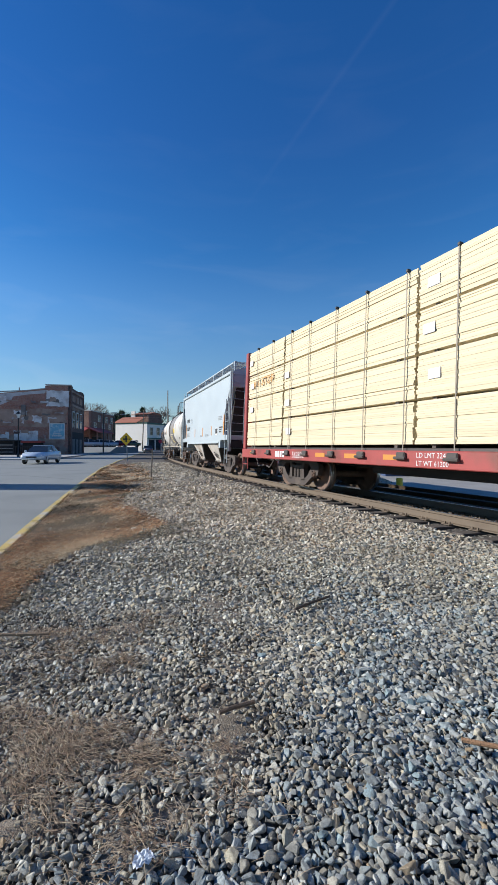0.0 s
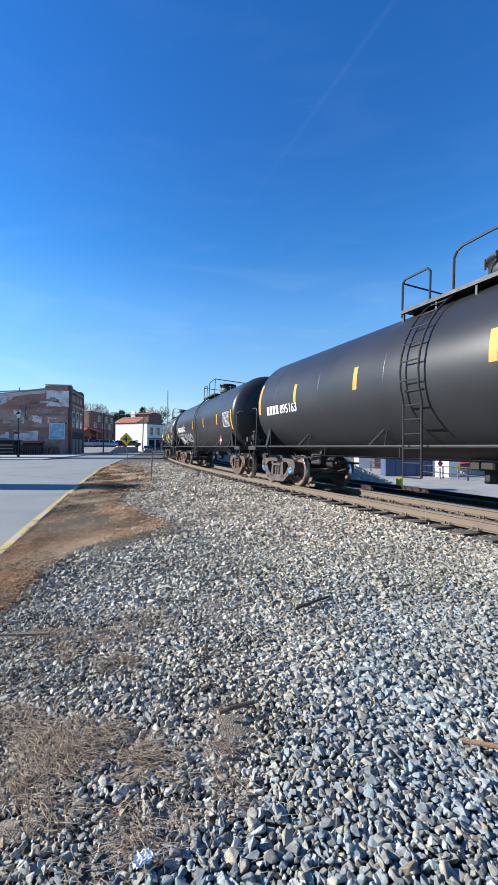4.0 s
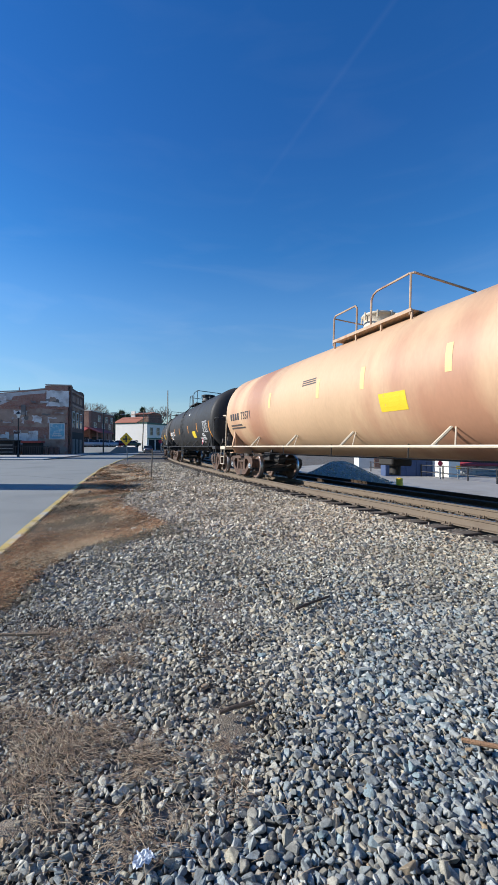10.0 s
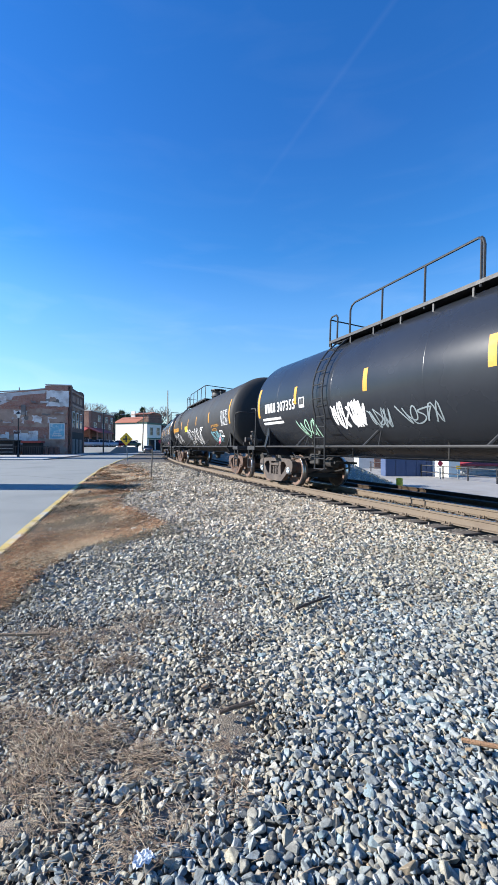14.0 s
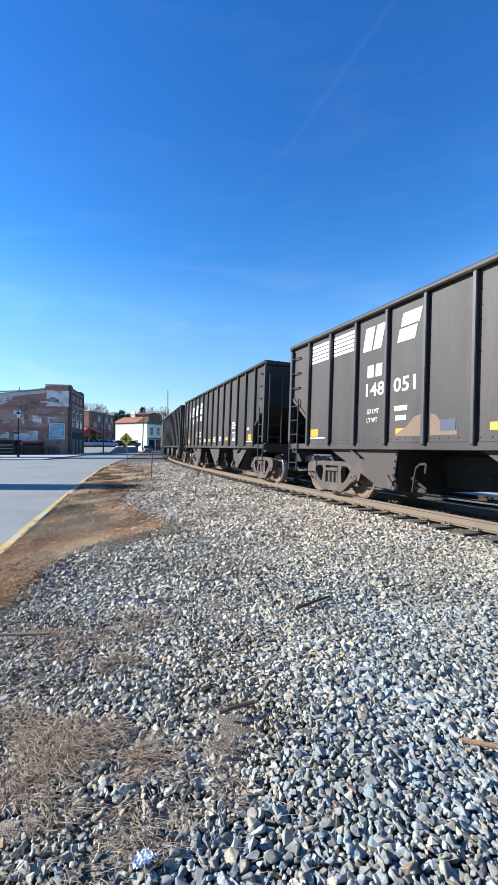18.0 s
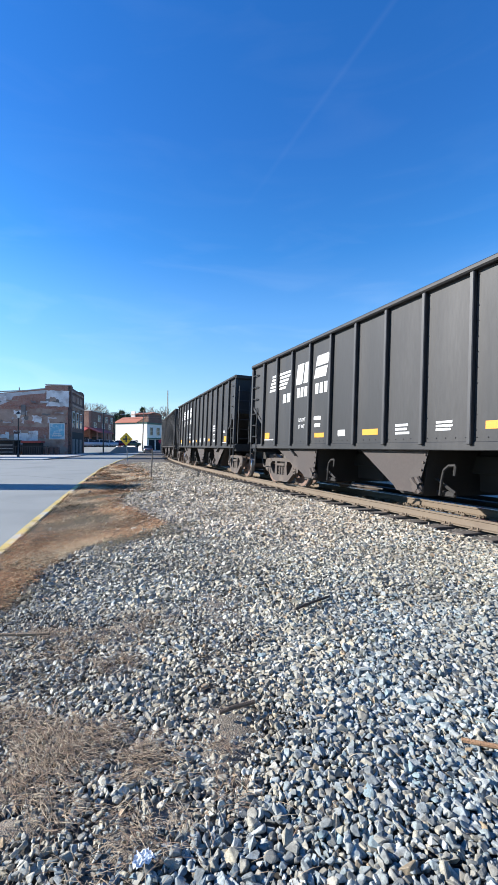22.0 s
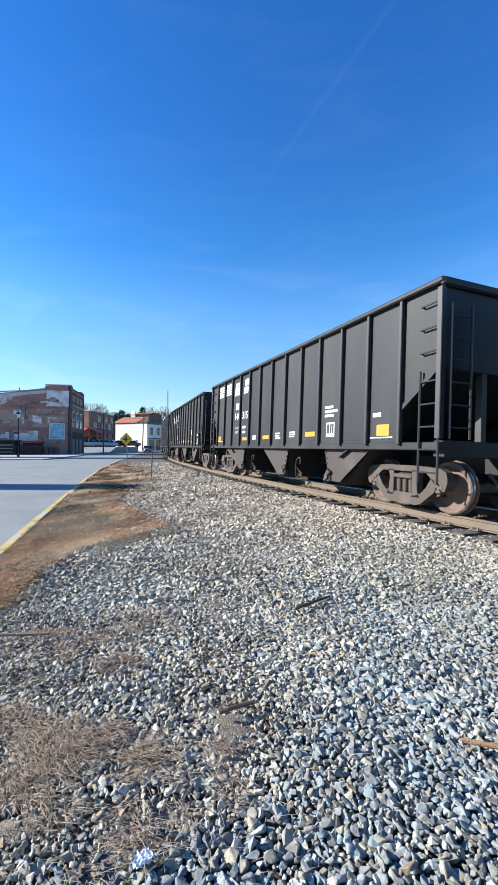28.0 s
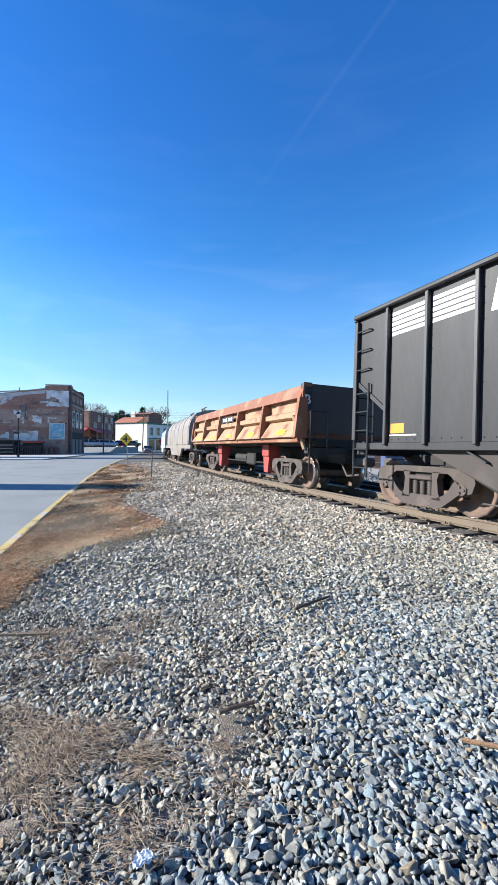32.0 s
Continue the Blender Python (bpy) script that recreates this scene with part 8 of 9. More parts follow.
def hopper_marks(car, style, number, seed):
    """White emblem shapes, number and service marks on the ribbed side; panels count from the trailing end."""
    h, p, y = HOP_L / 2, HOP_L / 14, -1.519
    X = lambda panel, f: -h + (panel + 0.06 + 0.88 * f) * p
    r = random.Random(seed)
    if style == "B":
        for q in (1, 2):
            for i in range(5):
                side_patch(car, X(q, 0.02), X(q, 0.98), 3.26 + i * 0.095, 3.315 + i * 0.095 + 0.012, y, white_decal, "emblem_stripe")
        side_patch(car, X(3, 0.14), X(3, 0.46), 3.14, 3.62, y, white_decal, "emblem_shape", 0.10)
        side_patch(car, X(3, 0.52), X(3, 0.80), 3.14, 3.62, y, white_decal, "emblem_shape", 0.12)
        side_patch(car, X(4, 0.20), X(4, 0.72), 3.12, 3.36, y, white_decal, "emblem_shape", 0.06)
        side_patch(car, X(4, 0.30), X(4, 0.84), 3.40, 3.64, y, white_decal, "emblem_shape", 0.06)
        mx, mz, nz_ = 3, 2.58, 2.20
    else:
        for i in range(5):
            s = 0.05 * i
            side_patch(car, X(1, 0.36 + s), X(1, 0.99), 2.86 + i * 0.105, 2.925 + i * 0.105, y, white_decal, "emblem_stripe", 0.02)
            side_patch(car, X(2, 0.02), X(2, 0.50 + 0.1 * i), 2.86 + i * 0.105, 2.925 + i * 0.105, y, white_decal, "emblem_stripe", 0.03)
        side_patch(car, X(3, 0.10), X(3, 0.50), 2.86, 3.40, y, white_decal, "emblem_shape", 0.10)
        side_patch(car, X(3, 0.60), X(3, 0.90), 2.86, 3.40, y, white_decal, "emblem_shape", 0.08)
        side_patch(car, X(4, 0.10), X(4, 0.74), 2.90, 3.15, y, white_decal, "emblem_shape", 0.08)
        side_patch(car, X(4, 0.18), X(4, 0.84), 3.20, 3.45, y, white_decal, "emblem_shape", 0.08)
        mx, mz, nz_ = 2, 2.44, 2.50
    for i in range(2):
        side_patch(car, X(mx, 0.34 + 0.3 * i), X(mx, 0.56 + 0.3 * i), mz, mz + 0.25, y, white_decal, "initial_block")
    for q, digits in ((3, number[:3]), (4, number[3:])):
        if "?" in number:
            for i in range(3):
                side_patch(car, X(q, 0.2 + 0.24 * i), X(q, 0.36 + 0.24 * i), nz_, nz_ + 0.26, y, white_decal, "digit_block")
        else:
            flat_text(car, digits, X(q, 0.3 if q == 3 else 0.12), nz_, 0.27, y, white_decal, 0.55)
    flat_text(car, "LD LMT", X(3, 0.36), 1.84, 0.10, y, white_decal, 0.36)
    flat_text(car, "LT WT", X(3, 0.36), 1.66, 0.10, y, white_decal, 0.32)
    side_patch(car, X(4, 0.16), X(4, 0.55), 1.84, 1.93, y, white_decal, "print_bar")
    side_patch(car, X(4, 0.20), X(4, 0.52), 1.66, 1.75, y, white_decal, "print_bar")
    side_patch(car, X(1, 0.05), X(1, 0.45), 1.42, 1.60, y, yellow_decal, "yellow_mark")
    side_patch(car, X(1, 0.02), X(1, 0.8), 1.37, 1.395, y, white_decal, "print_bar")
    side_patch(car, X(4, 0.22), X(4, 0.74), 1.40, 1.51, y, yellow_decal, "yellow_mark")
    side_patch(car, X(5, 0.30), X(5, 0.62), 1.41, 1.55, y, white_decal, "white_mark")
    side_patch(car, X(6, 0.22), X(6, 0.80), 1.41, 1.53, y, yellow_decal, "yellow_mark")
    side_bars(car, X(7, 0.25), X(7, 0.7), 1.38, 1.60, 3, y, pale_decal)
    side_bars(car, X(8, 0.25), X(8, 0.72), 1.42, 1.60, 3, y, white_decal)
    side_patch(car, X(9, 0.2), X(9, 0.8), 1.43, 1.55, y, yellow_decal, "yellow_mark")
    box = side_patch(car, X(10, 0.30), X(10, 0.72), 1.40, 1.74, y, white_decal, "stencil_box")
    for a, b in ((0.34, 0.46), (0.50, 0.58), (0.61, 0.68)):
        part("stencil_panel", plate_form(X(10, a), X(10, b), y - 0.001, 1.48, 1.70), black_decal, box)
    side_bars(car, X(10, 0.2), X(10, 0.85), 1.85, 2.15, 3, y, white_decal)
    side_patch(car, X(12, 0.25), X(12, 0.68), 1.38, 1.60, y, yellow_decal, "yellow_mark")
    side_patch(car, X(12, 0.02), X(12, 0.8), 1.335, 1.36, y, pale_decal, "print_bar")
    side_bars(car, X(12, 0.1), X(12, 0.4), 1.72, 1.86, 1, y, white_decal)
    if seed == 2:
        put = lambda x, v, d: (x, y - 0.002 - d * 0.3, v)
        scribble(car, X(6, 0.12), X(6, 0.92), 1.62, 1.98, put, paint_cyan_spray, 88, 0.014, 5)
        scribble(car, X(6, 0.15), X(6, 0.95), 1.60, 1.95, put, paint_dark_spray, 89, 0.011, 5)
    if seed == 0:
        # paint peeled down to a pale tan coat
        peel = mat("peeled_tan_coat", (0.155, 0.108, 0.075), 0.8, var=0.4, scale=4)
        for pts in ([(X(4, 0.2), 1.36), (X(4, 0.32), 1.44), (X(4, 0.55), 1.54), (X(4, 0.75), 1.70), (X(4, 0.94), 1.74), (X(4, 0.94), 1.36)], [(X(5, 0.06), 1.36), (X(5, 0.06), 1.74), (X(5, 0.2), 1.70), (X(5, 0.36), 1.54), (X(5, 0.70), 1.42), (X(5, 0.70), 1.36)]):
            part("peeled_patch", Form().prism(pts, 1, y - 0.002, y), peel, car)
        side_patch(car, X(5, 0.30), X(5, 0.66), 1.43, 1.62, y - 0.003, mat("blue_grey_patch", (0.045, 0.056, 0.088), 0.7, var=0.3), "paint_patch")
    if seed in (5, 11):
        put = lambda x, v, d: (x, y - 0.002 - d * 0.3, v)
        scribble(car, X(7, 0.55), X(7, 0.85), 1.45, 1.95, put, paint_dark_spray, seed, 0.016, 5)


def add_hoppers():
    yaw = math.degrees(HOP_A / R_MID)
    bases = []
    for skin, label in ((hopper_black, "black ribbed open-top steel coal hopper car"), (hopper_brown, "black ribbed open-top coal hopper car browned with dust")):
        bases.append(coal_hopper(skin, label))
        for k in (-1, 1):
            truck(bases[-1], k * HOP_A, truck_grey, truck_grey, -k * yaw)
    numbers = ("148051", "145084", "146173", "147318", "14517?", "145380", "147130", "14706?", "??????", "146323", "148315", "145163", "145634", "147099")
    ready = []
    dusty, first = (0, 1, 2, 6, 7), {3: 0, 1: 1}
    for i in range(14):
        car = bases[first[i]] if i in first else copy_thing(bases[1 if i in dusty else 0], Matrix())
        ready.append(car)
    for i, car in enumerate(ready):
        hopper_marks(car, "B" if i in (0, 3, 6, 7, 10, 13) else "A", numbers[i], i)
        lead = -254.515 - 15.13 * i
        place_car(car, lead, lead - HOP_L, HOP_A)


# ---- covered hoppers ----
roof_rust = mat("roof_rust", (0.26, 0.12, 0.07), 0.8, var=0.4, scale=2.5, dirt=(0.42, 0.24, 0.14))

def grating_form(x0, x1, y0, y1, z):
    """A walkway of bearing bars and thin cross bars that one sees through, edged with angle irons."""
    f = Form()
    k = 11
    for i in range(k + 1):
        y = y0 + (y1 - y0) * i / k
        f.box(x0, x1, y - 0.004, y + 0.004, z - 0.028, z)
    k = int((x1 - x0) / 0.11)
    for i in range(k + 1):
        x = x0 + (x1 - x0) * i / k
        f.box(x - 0.004, x + 0.004, y0, y1, z - 0.010, z - 0.002)
    return f


def covered_hopper(label, L, top, roof, body_mat, bays, kind, trim_mat, a, grid_mat, roof_mat):
    car = thing("covered_hopper_car", label, "railroad car", "covered hopper cars in the train")
    h = L / 2
    # the side's outline towards one end, from the top down: the opening beside the end slope, the sill, the bottom edge
    if kind == "oval":
        gap = [(h - 0.10, 3.62), (h - 0.42, 3.36), (h - 0.50, 3.14), (h - 0.80, 2.76), (h - 1.04, 2.42), (h - 1.10, 2.16), (h - 1.06, 1.90), (h - 0.86, 1.66), (h - 0.02, 1.62)]
        edge = [(h - 0.02, 1.44), (h - 1.46, 1.44), (h - 1.46, 1.12), (h - 1.72, 1.12), (h - 1.74, 1.33)]
        low = 1.33
    else:
        gap = [(h - 0.10, 2.98), (h - 0.46, 2.52), (h - 0.90, 1.98), (h - 1.02, 1.80), (h - 0.98, 1.66), (h - 0.84, 1.61), (h - 0.02, 1.61)]
        edge = [(h - 0.02, 1.10)]
        low = 1.10
    prof = [(-h + 0.10, top), (h - 0.10, top)] + gap + edge + [(-x, z) for x, z in (gap + edge)[::-1]]
    part("body", Form().prism(prof, 1, -1.55, 1.55), body_mat, car)
    sec = [(-1.56, top), (-1.30, top + 0.12), (-0.7, roof), (0.7, roof), (1.30, top + 0.12), (1.56, top)]
    part("roof", Form().prism(sec, 0, -h + 0.16, h - 0.16), roof_mat, car)
    for s in (-1, 1):
        a0, a1 = sorted((s * 1.54, s * 1.62))
        part("top_chord", Form().box(-h + 0.05, h - 0.05, a0, a1, top - 0.10, top + 0.02, 0.015), body_mat, car)
        if kind == "oval":
            part("side_sill", Form().box(-h + 1.75, h - 1.75, *sorted((s * 1.50, s * 1.575)), low - 0.02, low + 0.05, 0.01), body_mat, car)
        else:
            part("side_sill", Form().box(-h + 0.02, h - 0.02, a0, a1, 1.10, 1.60, 0.015), body_mat, car)
            part("air_pipe", Form().bar((-h + 1.9, s * 1.50, 1.06), (h - 1.9, s * 1.50, 1.06), 0.028, 8), body_mat, car)
        part("roof_walk", grating_form(-h + 0.1, h - 0.1, *sorted((s * 0.80, s * 1.42)), roof + 0.17), grid_mat, car, "see-through steel grating roof walk")
        for y in (s * 0.80, s * 1.42):
            part("walk_edge", Form().box(-h + 0.1, h - 0.1, y - 0.018, y + 0.018, roof + 0.13, roof + 0.176), body_mat, car)
        k = int(L / 1.55)
        for i in range(k + 1):
            x = -h + 0.15 + (L - 0.3) * i / k
            part("walk_post", shared(("walkpost", body_mat.name, s, round(roof - top, 2)), lambda: Form().box(-0.035, 0.035, *sorted((s * 1.37, s * 1.443)), top + 0.04, roof + 0.18).box(-0.02, 0.02, *sorted((s * 0.8, s * 1.4)), roof + 0.10, roof + 0.14).mesh("walk_post", body_mat)), None, car, at=pose(x, 0, 0))
    for k in (-1, 1):
        part("end_sheet", Form().prism([(-1.54, gap[0][1] - 0.05), (1.54, gap[0][1] - 0.05), *[(y, z + 0.01) for y, z in sec[::-1]]], 0, *sorted((k * (h - 0.15), k * (h - 0.075)))), body_mat, car)
        # near-black fill: the shade inside the end opening is in its colour
        part("slope_sheet", Form().prism([(k * (h - 0.14), gap[0][1] + 0.05), (k * (h - 1.3), gap[0][1] + 0.05), (k * (h - 1.4), 1.40), (k * (h - 0.9), 1.40)], 1, -1.30, 1.30), under_steel if kind == "oval" else hopper_rib, car, "steel end slope darkened for shade")
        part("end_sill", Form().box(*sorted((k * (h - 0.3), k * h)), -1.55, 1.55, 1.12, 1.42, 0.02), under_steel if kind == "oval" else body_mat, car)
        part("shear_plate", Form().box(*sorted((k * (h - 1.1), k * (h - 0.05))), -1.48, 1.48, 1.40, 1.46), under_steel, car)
        part("air_reservoir", Form().lathe([(-0.45, 0.0), (-0.42, 0.14), (-0.34, 0.18), (0.34, 0.18), (0.42, 0.14), (0.45, 0.0)], 1, 14, (k * (h - 0.45), 0.35, 1.66)), under_steel, car)
        for s in (-1, 1):
            part("corner_post", Form().box(*sorted((k * (h - 0.13), k * h)), *sorted((s * 1.50, s * 1.61)), 1.12 if kind != "oval" else 0.98, top + 0.02, 0.01), trim_mat, car)
            part("end_ladder", ladder_form(s * 1.54, s * 1.02, k * (h + 0.04), 1.3, roof + 0.1, 10, 0.012, 1), trim_mat, car, "steel end ladder")
            part("side_ladder", ladder_form(k * (h - 0.06), k * (h - 0.44), s * 1.63, 0.52, 3.1 if kind == "oval" else 2.75, 7, 0.016), trim_mat, car)
            part("end_post", Form().box(*sorted((k * (h - 0.16), k * (h - 0.28))), s * 0.6 - 0.05, s * 0.6 + 0.05, 1.3, gap[0][1]), hopper_rib, car)
        coupler(car, k * (h - 0.1), k)
    part("centre_sill", Form().box(-h, h, -0.2, 0.2, 0.72, 1.05, 0.02), under_steel, car)
    # each bay: a chute across the car, its shade put into the dark colour, between two lit side sheets that lean
    # inwards
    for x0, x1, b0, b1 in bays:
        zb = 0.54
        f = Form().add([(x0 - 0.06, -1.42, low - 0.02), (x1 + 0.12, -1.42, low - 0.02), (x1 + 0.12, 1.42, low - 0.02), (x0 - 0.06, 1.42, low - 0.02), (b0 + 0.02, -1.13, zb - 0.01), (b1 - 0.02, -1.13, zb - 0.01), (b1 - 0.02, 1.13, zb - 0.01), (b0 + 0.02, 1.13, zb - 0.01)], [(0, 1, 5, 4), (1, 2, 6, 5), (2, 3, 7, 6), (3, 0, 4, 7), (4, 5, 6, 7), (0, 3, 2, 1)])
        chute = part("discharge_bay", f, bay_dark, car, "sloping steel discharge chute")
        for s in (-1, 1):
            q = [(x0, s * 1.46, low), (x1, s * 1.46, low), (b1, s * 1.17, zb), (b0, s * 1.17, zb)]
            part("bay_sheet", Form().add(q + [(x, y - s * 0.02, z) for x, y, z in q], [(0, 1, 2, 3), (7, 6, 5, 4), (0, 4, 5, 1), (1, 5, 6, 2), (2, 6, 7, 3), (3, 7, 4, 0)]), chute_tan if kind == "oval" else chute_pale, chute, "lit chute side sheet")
            f = Form().box(b0 - 0.04, b1 + 0.04, *sorted((s * 1.13, s * 1.21)), zb - 0.05, zb + 0.025, 0.008)
            for i in range(7):
                x = b0 + (b1 - b0) * (i + 0.5) / 7
                f.bar((x, s * 1.20, zb - 0.01), (x, s * 1.235, zb - 0.01), 0.018, 6)
            part("outlet_flange", f, chute_tan if kind == "oval" else chute_pale, chute)
            c = (b0 + b1) / 2
            if kind == "oval":
                f = Form()
                for i in range(5):
                    f.bar((c - 0.18 + 0.07 * i, s * 1.36, 0.93 - 0.03 * i), (c - 0.12 + 0.07 * i, s * 1.30, 0.78 - 0.03 * i), 0.016, 6)
                f.bar((c - 0.24, s * 1.36, 0.90), (c + 0.2, s * 1.33, 0.80), 0.022, 6).bar((c - 0.20, s * 1.32, 0.80), (c + 0.22, s * 1.28, 0.68), 0.022, 6)
                part("vent_lever", f, truck_dark, chute)
        f = Form().box(b0 + 0.02, b1 - 0.02, -1.0, 1.0, 0.36, zb - 0.01, 0.02).box(b0 - 0.25, b1 + 0.15, -1.06, -0.98, 0.30, 0.38).box(b0 - 0.25, b1 + 0.15, 0.98, 1.06, 0.30, 0.38)
        gate = part("outlet_gate", f, truck_rust, chute)
        for x, r in ((b0 - 0.16, 0.075), (b0 + 0.12, 0.05)):
            part("gate_shaft", Form().bar((x, -1.22, 0.35), (x, -0.95, 0.35), r, 10).bar((x, -1.30, 0.35), (x, -1.22, 0.35), r * 0.6, 8), truck_grey, gate)
        if kind != "oval":
            part("gate_bracket", Form().prism([(b0 + 0.05, zb - 0.05), (b1, zb - 0.05), (b1 - 0.2, 0.28), (b1 - 0.3, 0.28)], 1, -1.14, -1.10), chute_pale, gate)
            for dx in (0.08, 0.34):
                part("gate_mark", Form().box(b0 + dx, b0 + dx + 0.2, -1.147, -1.142, 0.40, 0.46), red_decal, gate)
    for i in range(int(L / 2.4)):
        x = -h + 1.8 + i * 2.4
        part("roof_hatch", Form().lathe([(roof - 0.01, 0.36), (roof + 0.1, 0.36), (roof + 0.14, 0.3), (roof + 0.15, 0)], 2, 14, (x, 0, 0)), body_mat, car)
    yaw = math.degrees(a / R_MID)
    for k in (-1, 1):
        truck(car, k * a, truck_grey, truck_grey, -k * yaw)
    return car


def stain_material(name, core, edge):
    """Rust that fades into the paint round it with a torn, streaky edge."""
    m = bpy.data.materials.new(name)
    m.use_nodes = True
    N, L = m.node_tree.nodes, m.node_tree.links
    b = N["Principled BSDF"]
    b.inputs["Roughness"].default_value = 0.8
    tc = N.new("ShaderNodeTexCoord")
    sep = N.new("ShaderNodeSeparateXYZ")
    L.new(tc.outputs["Generated"], sep.inputs[0])

    def op(kind, a, c, d=0.0):
        n = N.new("ShaderNodeMath")
        n.operation = kind
        for i, v in enumerate((a, c, d)):
            if isinstance(v, (int, float)):
                n.inputs[i].default_value = v
            else:
                L.new(v, n.inputs[i])
        return n.outputs[0]
    # 1 in the middle of the stain, 0 at its rim
    fx = op("MULTIPLY", op("MULTIPLY", sep.outputs[0], op("SUBTRACT", 1.0, sep.outputs[0])), 4.0)
    fz = op("MULTIPLY", op("MULTIPLY", sep.outputs[2], op("SUBTRACT", 1.0, sep.outputs[2])), 4.0)
    mid = op("MULTIPLY", op("POWER", fx, 0.5), op("POWER", fz, 0.5))
    mp = N.new("ShaderNodeMapping")
    mp.inputs["Scale"].default_value = (1.6, 1.6, 1.0)
    L.new(tc.outputs["Object"], mp.inputs["Vector"])
    nz = N.new("ShaderNodeTexNoise")
    nz.inputs["Scale"].default_value, nz.inputs["Detail"].default_value, nz.inputs["Roughness"].default_value = 2.6, 8, 0.62
    L.new(mp.outputs[0], nz.inputs["Vector"])
    amount = op("ADD", op("MULTIPLY", mid, 0.75), op("MULTIPLY", op("SUBTRACT", nz.outputs["Fac"], 0.5), 2.6))
    rg = N.new("ShaderNodeMapRange")
    rg.inputs["From Min"].default_value, rg.inputs["From Max"].default_value, rg.inputs["To Max"].default_value = 0.42, 1.15, 0.72
    L.new(amount, rg.inputs["Value"])
    L.new(op("MULTIPLY", rg.outputs[0], op("MINIMUM", op("MULTIPLY", mid, 2.0), 1.0)), b.inputs["Alpha"])
    tint = N.new("ShaderNodeMapRange")
    tint.inputs["From Min"].default_value, tint.inputs["From Max"].default_value = 0.55, 1.25
    L.new(amount, tint.inputs["Value"])
    mix = N.new("ShaderNodeMix")
    mix.data_type = "RGBA"
    mix.inputs["A"].default_value, mix.inputs["B"].default_value = (*edge, 1), (*core, 1)
    L.new(tint.outputs[0], mix.inputs["Factor"])
    L.new(mix.outputs["Result"], b.inputs["Base Color"])
    return m


def add_covered():
    c = covered_hopper("pale grey two-bay covered hopper car", 10.6, 4.16, 4.42, hopper_grey, ((-2.33, -0.22, -1.42, -0.58), (0.95, 3.0, 1.9, 2.74)), "oval", galv, 3.55, walk_dark, hopper_grey)
    place_car(c, -15.3, -25.9, 3.55)
    y = -1.556
    for x in (-1.55, 0.35, 2.18):
        side_patch(c, x - 0.055, x + 0.055, 1.68, 2.12, y, orange_decal, "reflective_stripe", -0.03)
    for x in (-4.14, 4.3):
        side_patch(c, x - 0.06, x + 0.06, 1.66, 2.5, y, orange_decal, "reflective_stripe")
    for i in range(4):
        side_patch(c, -3.95 + i * 0.21, -3.80 + i * 0.21, 2.57, 2.77, y, black_decal, "initial_block")
    flat_text(c, "322295", -3.95, 2.10, 0.22, y, black_decal, 0.95)
    b = side_patch(c, 2.9, 3.33, 1.69, 2.0, y, white_decal, "stencil_box")
    for a, d in ((2.94, 3.1), (3.13, 3.29)):
        part("stencil_panel", plate_form(a, d, y - 0.001, 1.75, 1.97), black_decal, b)
    side_bars(c, 3.6, 4.15, 1.76, 2.04, 3, y, strap_dark)
    side_bars(c, 0.9, 1.8, 1.66, 1.76, 3, y, grey_metal)
    side_bars(c, -0.2, 0.15, 1.66, 1.76, 2, y, grey_metal)
    side_bars(c, -3.9, -2.9, 1.72, 1.95, 3, y, grey_metal)
    side_bars(c, 3.4, 4.1, 2.3, 2.5, 3, y, grey_metal)
    for x0, x1, z0, z1 in ((-2.75, -2.45, 2.74, 2.75), (-2.75, -2.45, 2.46, 2.47), (-2.76, -2.75, 2.46, 2.75), (-2.45, -2.44, 2.46, 2.75)):
        side_patch(c, x0, x1, z0, z1, y, strap_dark, "stencil_line")

    c = covered_hopper("long white four-bay covered hopper car with rust", 18.3, 4.16, 4.56, hopper_white, ((-6.12, -4.42, -5.7, -4.98), (-2.35, -0.40, -1.95, -1.2), (1.68, 3.33, 1.9, 2.67), (5.54, 7.08, 5.79, 6.49)), "flat", hopper_white, 7.4, walk_rust, roof_rust)
    place_car(c, -122.8, -141.1, 7.4)
    for i in range(4):
        side_patch(c, -7.4 + i * 0.24, -7.24 + i * 0.24, 2.77, 3.07, y, black_decal, "initial_block")
    flat_text(c, "970269", -7.33, 2.32, 0.29, y, black_decal, 1.25)
    for x in (-5.6, -2.78, 0.2, 3.18, 5.95):
        side_patch(c, x - 0.05, x + 0.05, 1.66, 2.12, y, yellow_decal, "reflective_stripe", -0.03)
    side_patch(c, -7.76, -7.67, 1.75, 2.5, y, yellow_decal, "reflective_stripe")
    side_bars(c, -6.9, -5.9, 1.6, 1.9, 3, y, pale_decal)
    side_bars(c, 6.9, 7.35, 1.78, 2.05, 5, y, pale_decal)
    side_bars(c, 1.6, 2.0, 1.64, 1.86, 5, y, pale_decal)
    for x0, x1, z0, z1 in ((-5.55, -5.25, 2.99, 3.0), (-5.55, -5.25, 2.68, 2.69), (-5.56, -5.55, 2.68, 3.0), (-5.25, -5.24, 2.68, 3.0)):
        side_patch(c, x0, x1, z0, z1, y, strap_dark, "stencil_line")
    flat_text(c, "C", -5.46, 2.76, 0.14, y, strap_dark, 0.11)
    flat_text(c, "STREET", 5.1, 1.80, 0.16, y, strap_dark, 0.5)
    flat_text(c, "SIDE!", 5.2, 1.60, 0.16, y, strap_dark, 0.42)
    put = lambda x, v, d: (x, y - d * 0.4, v)
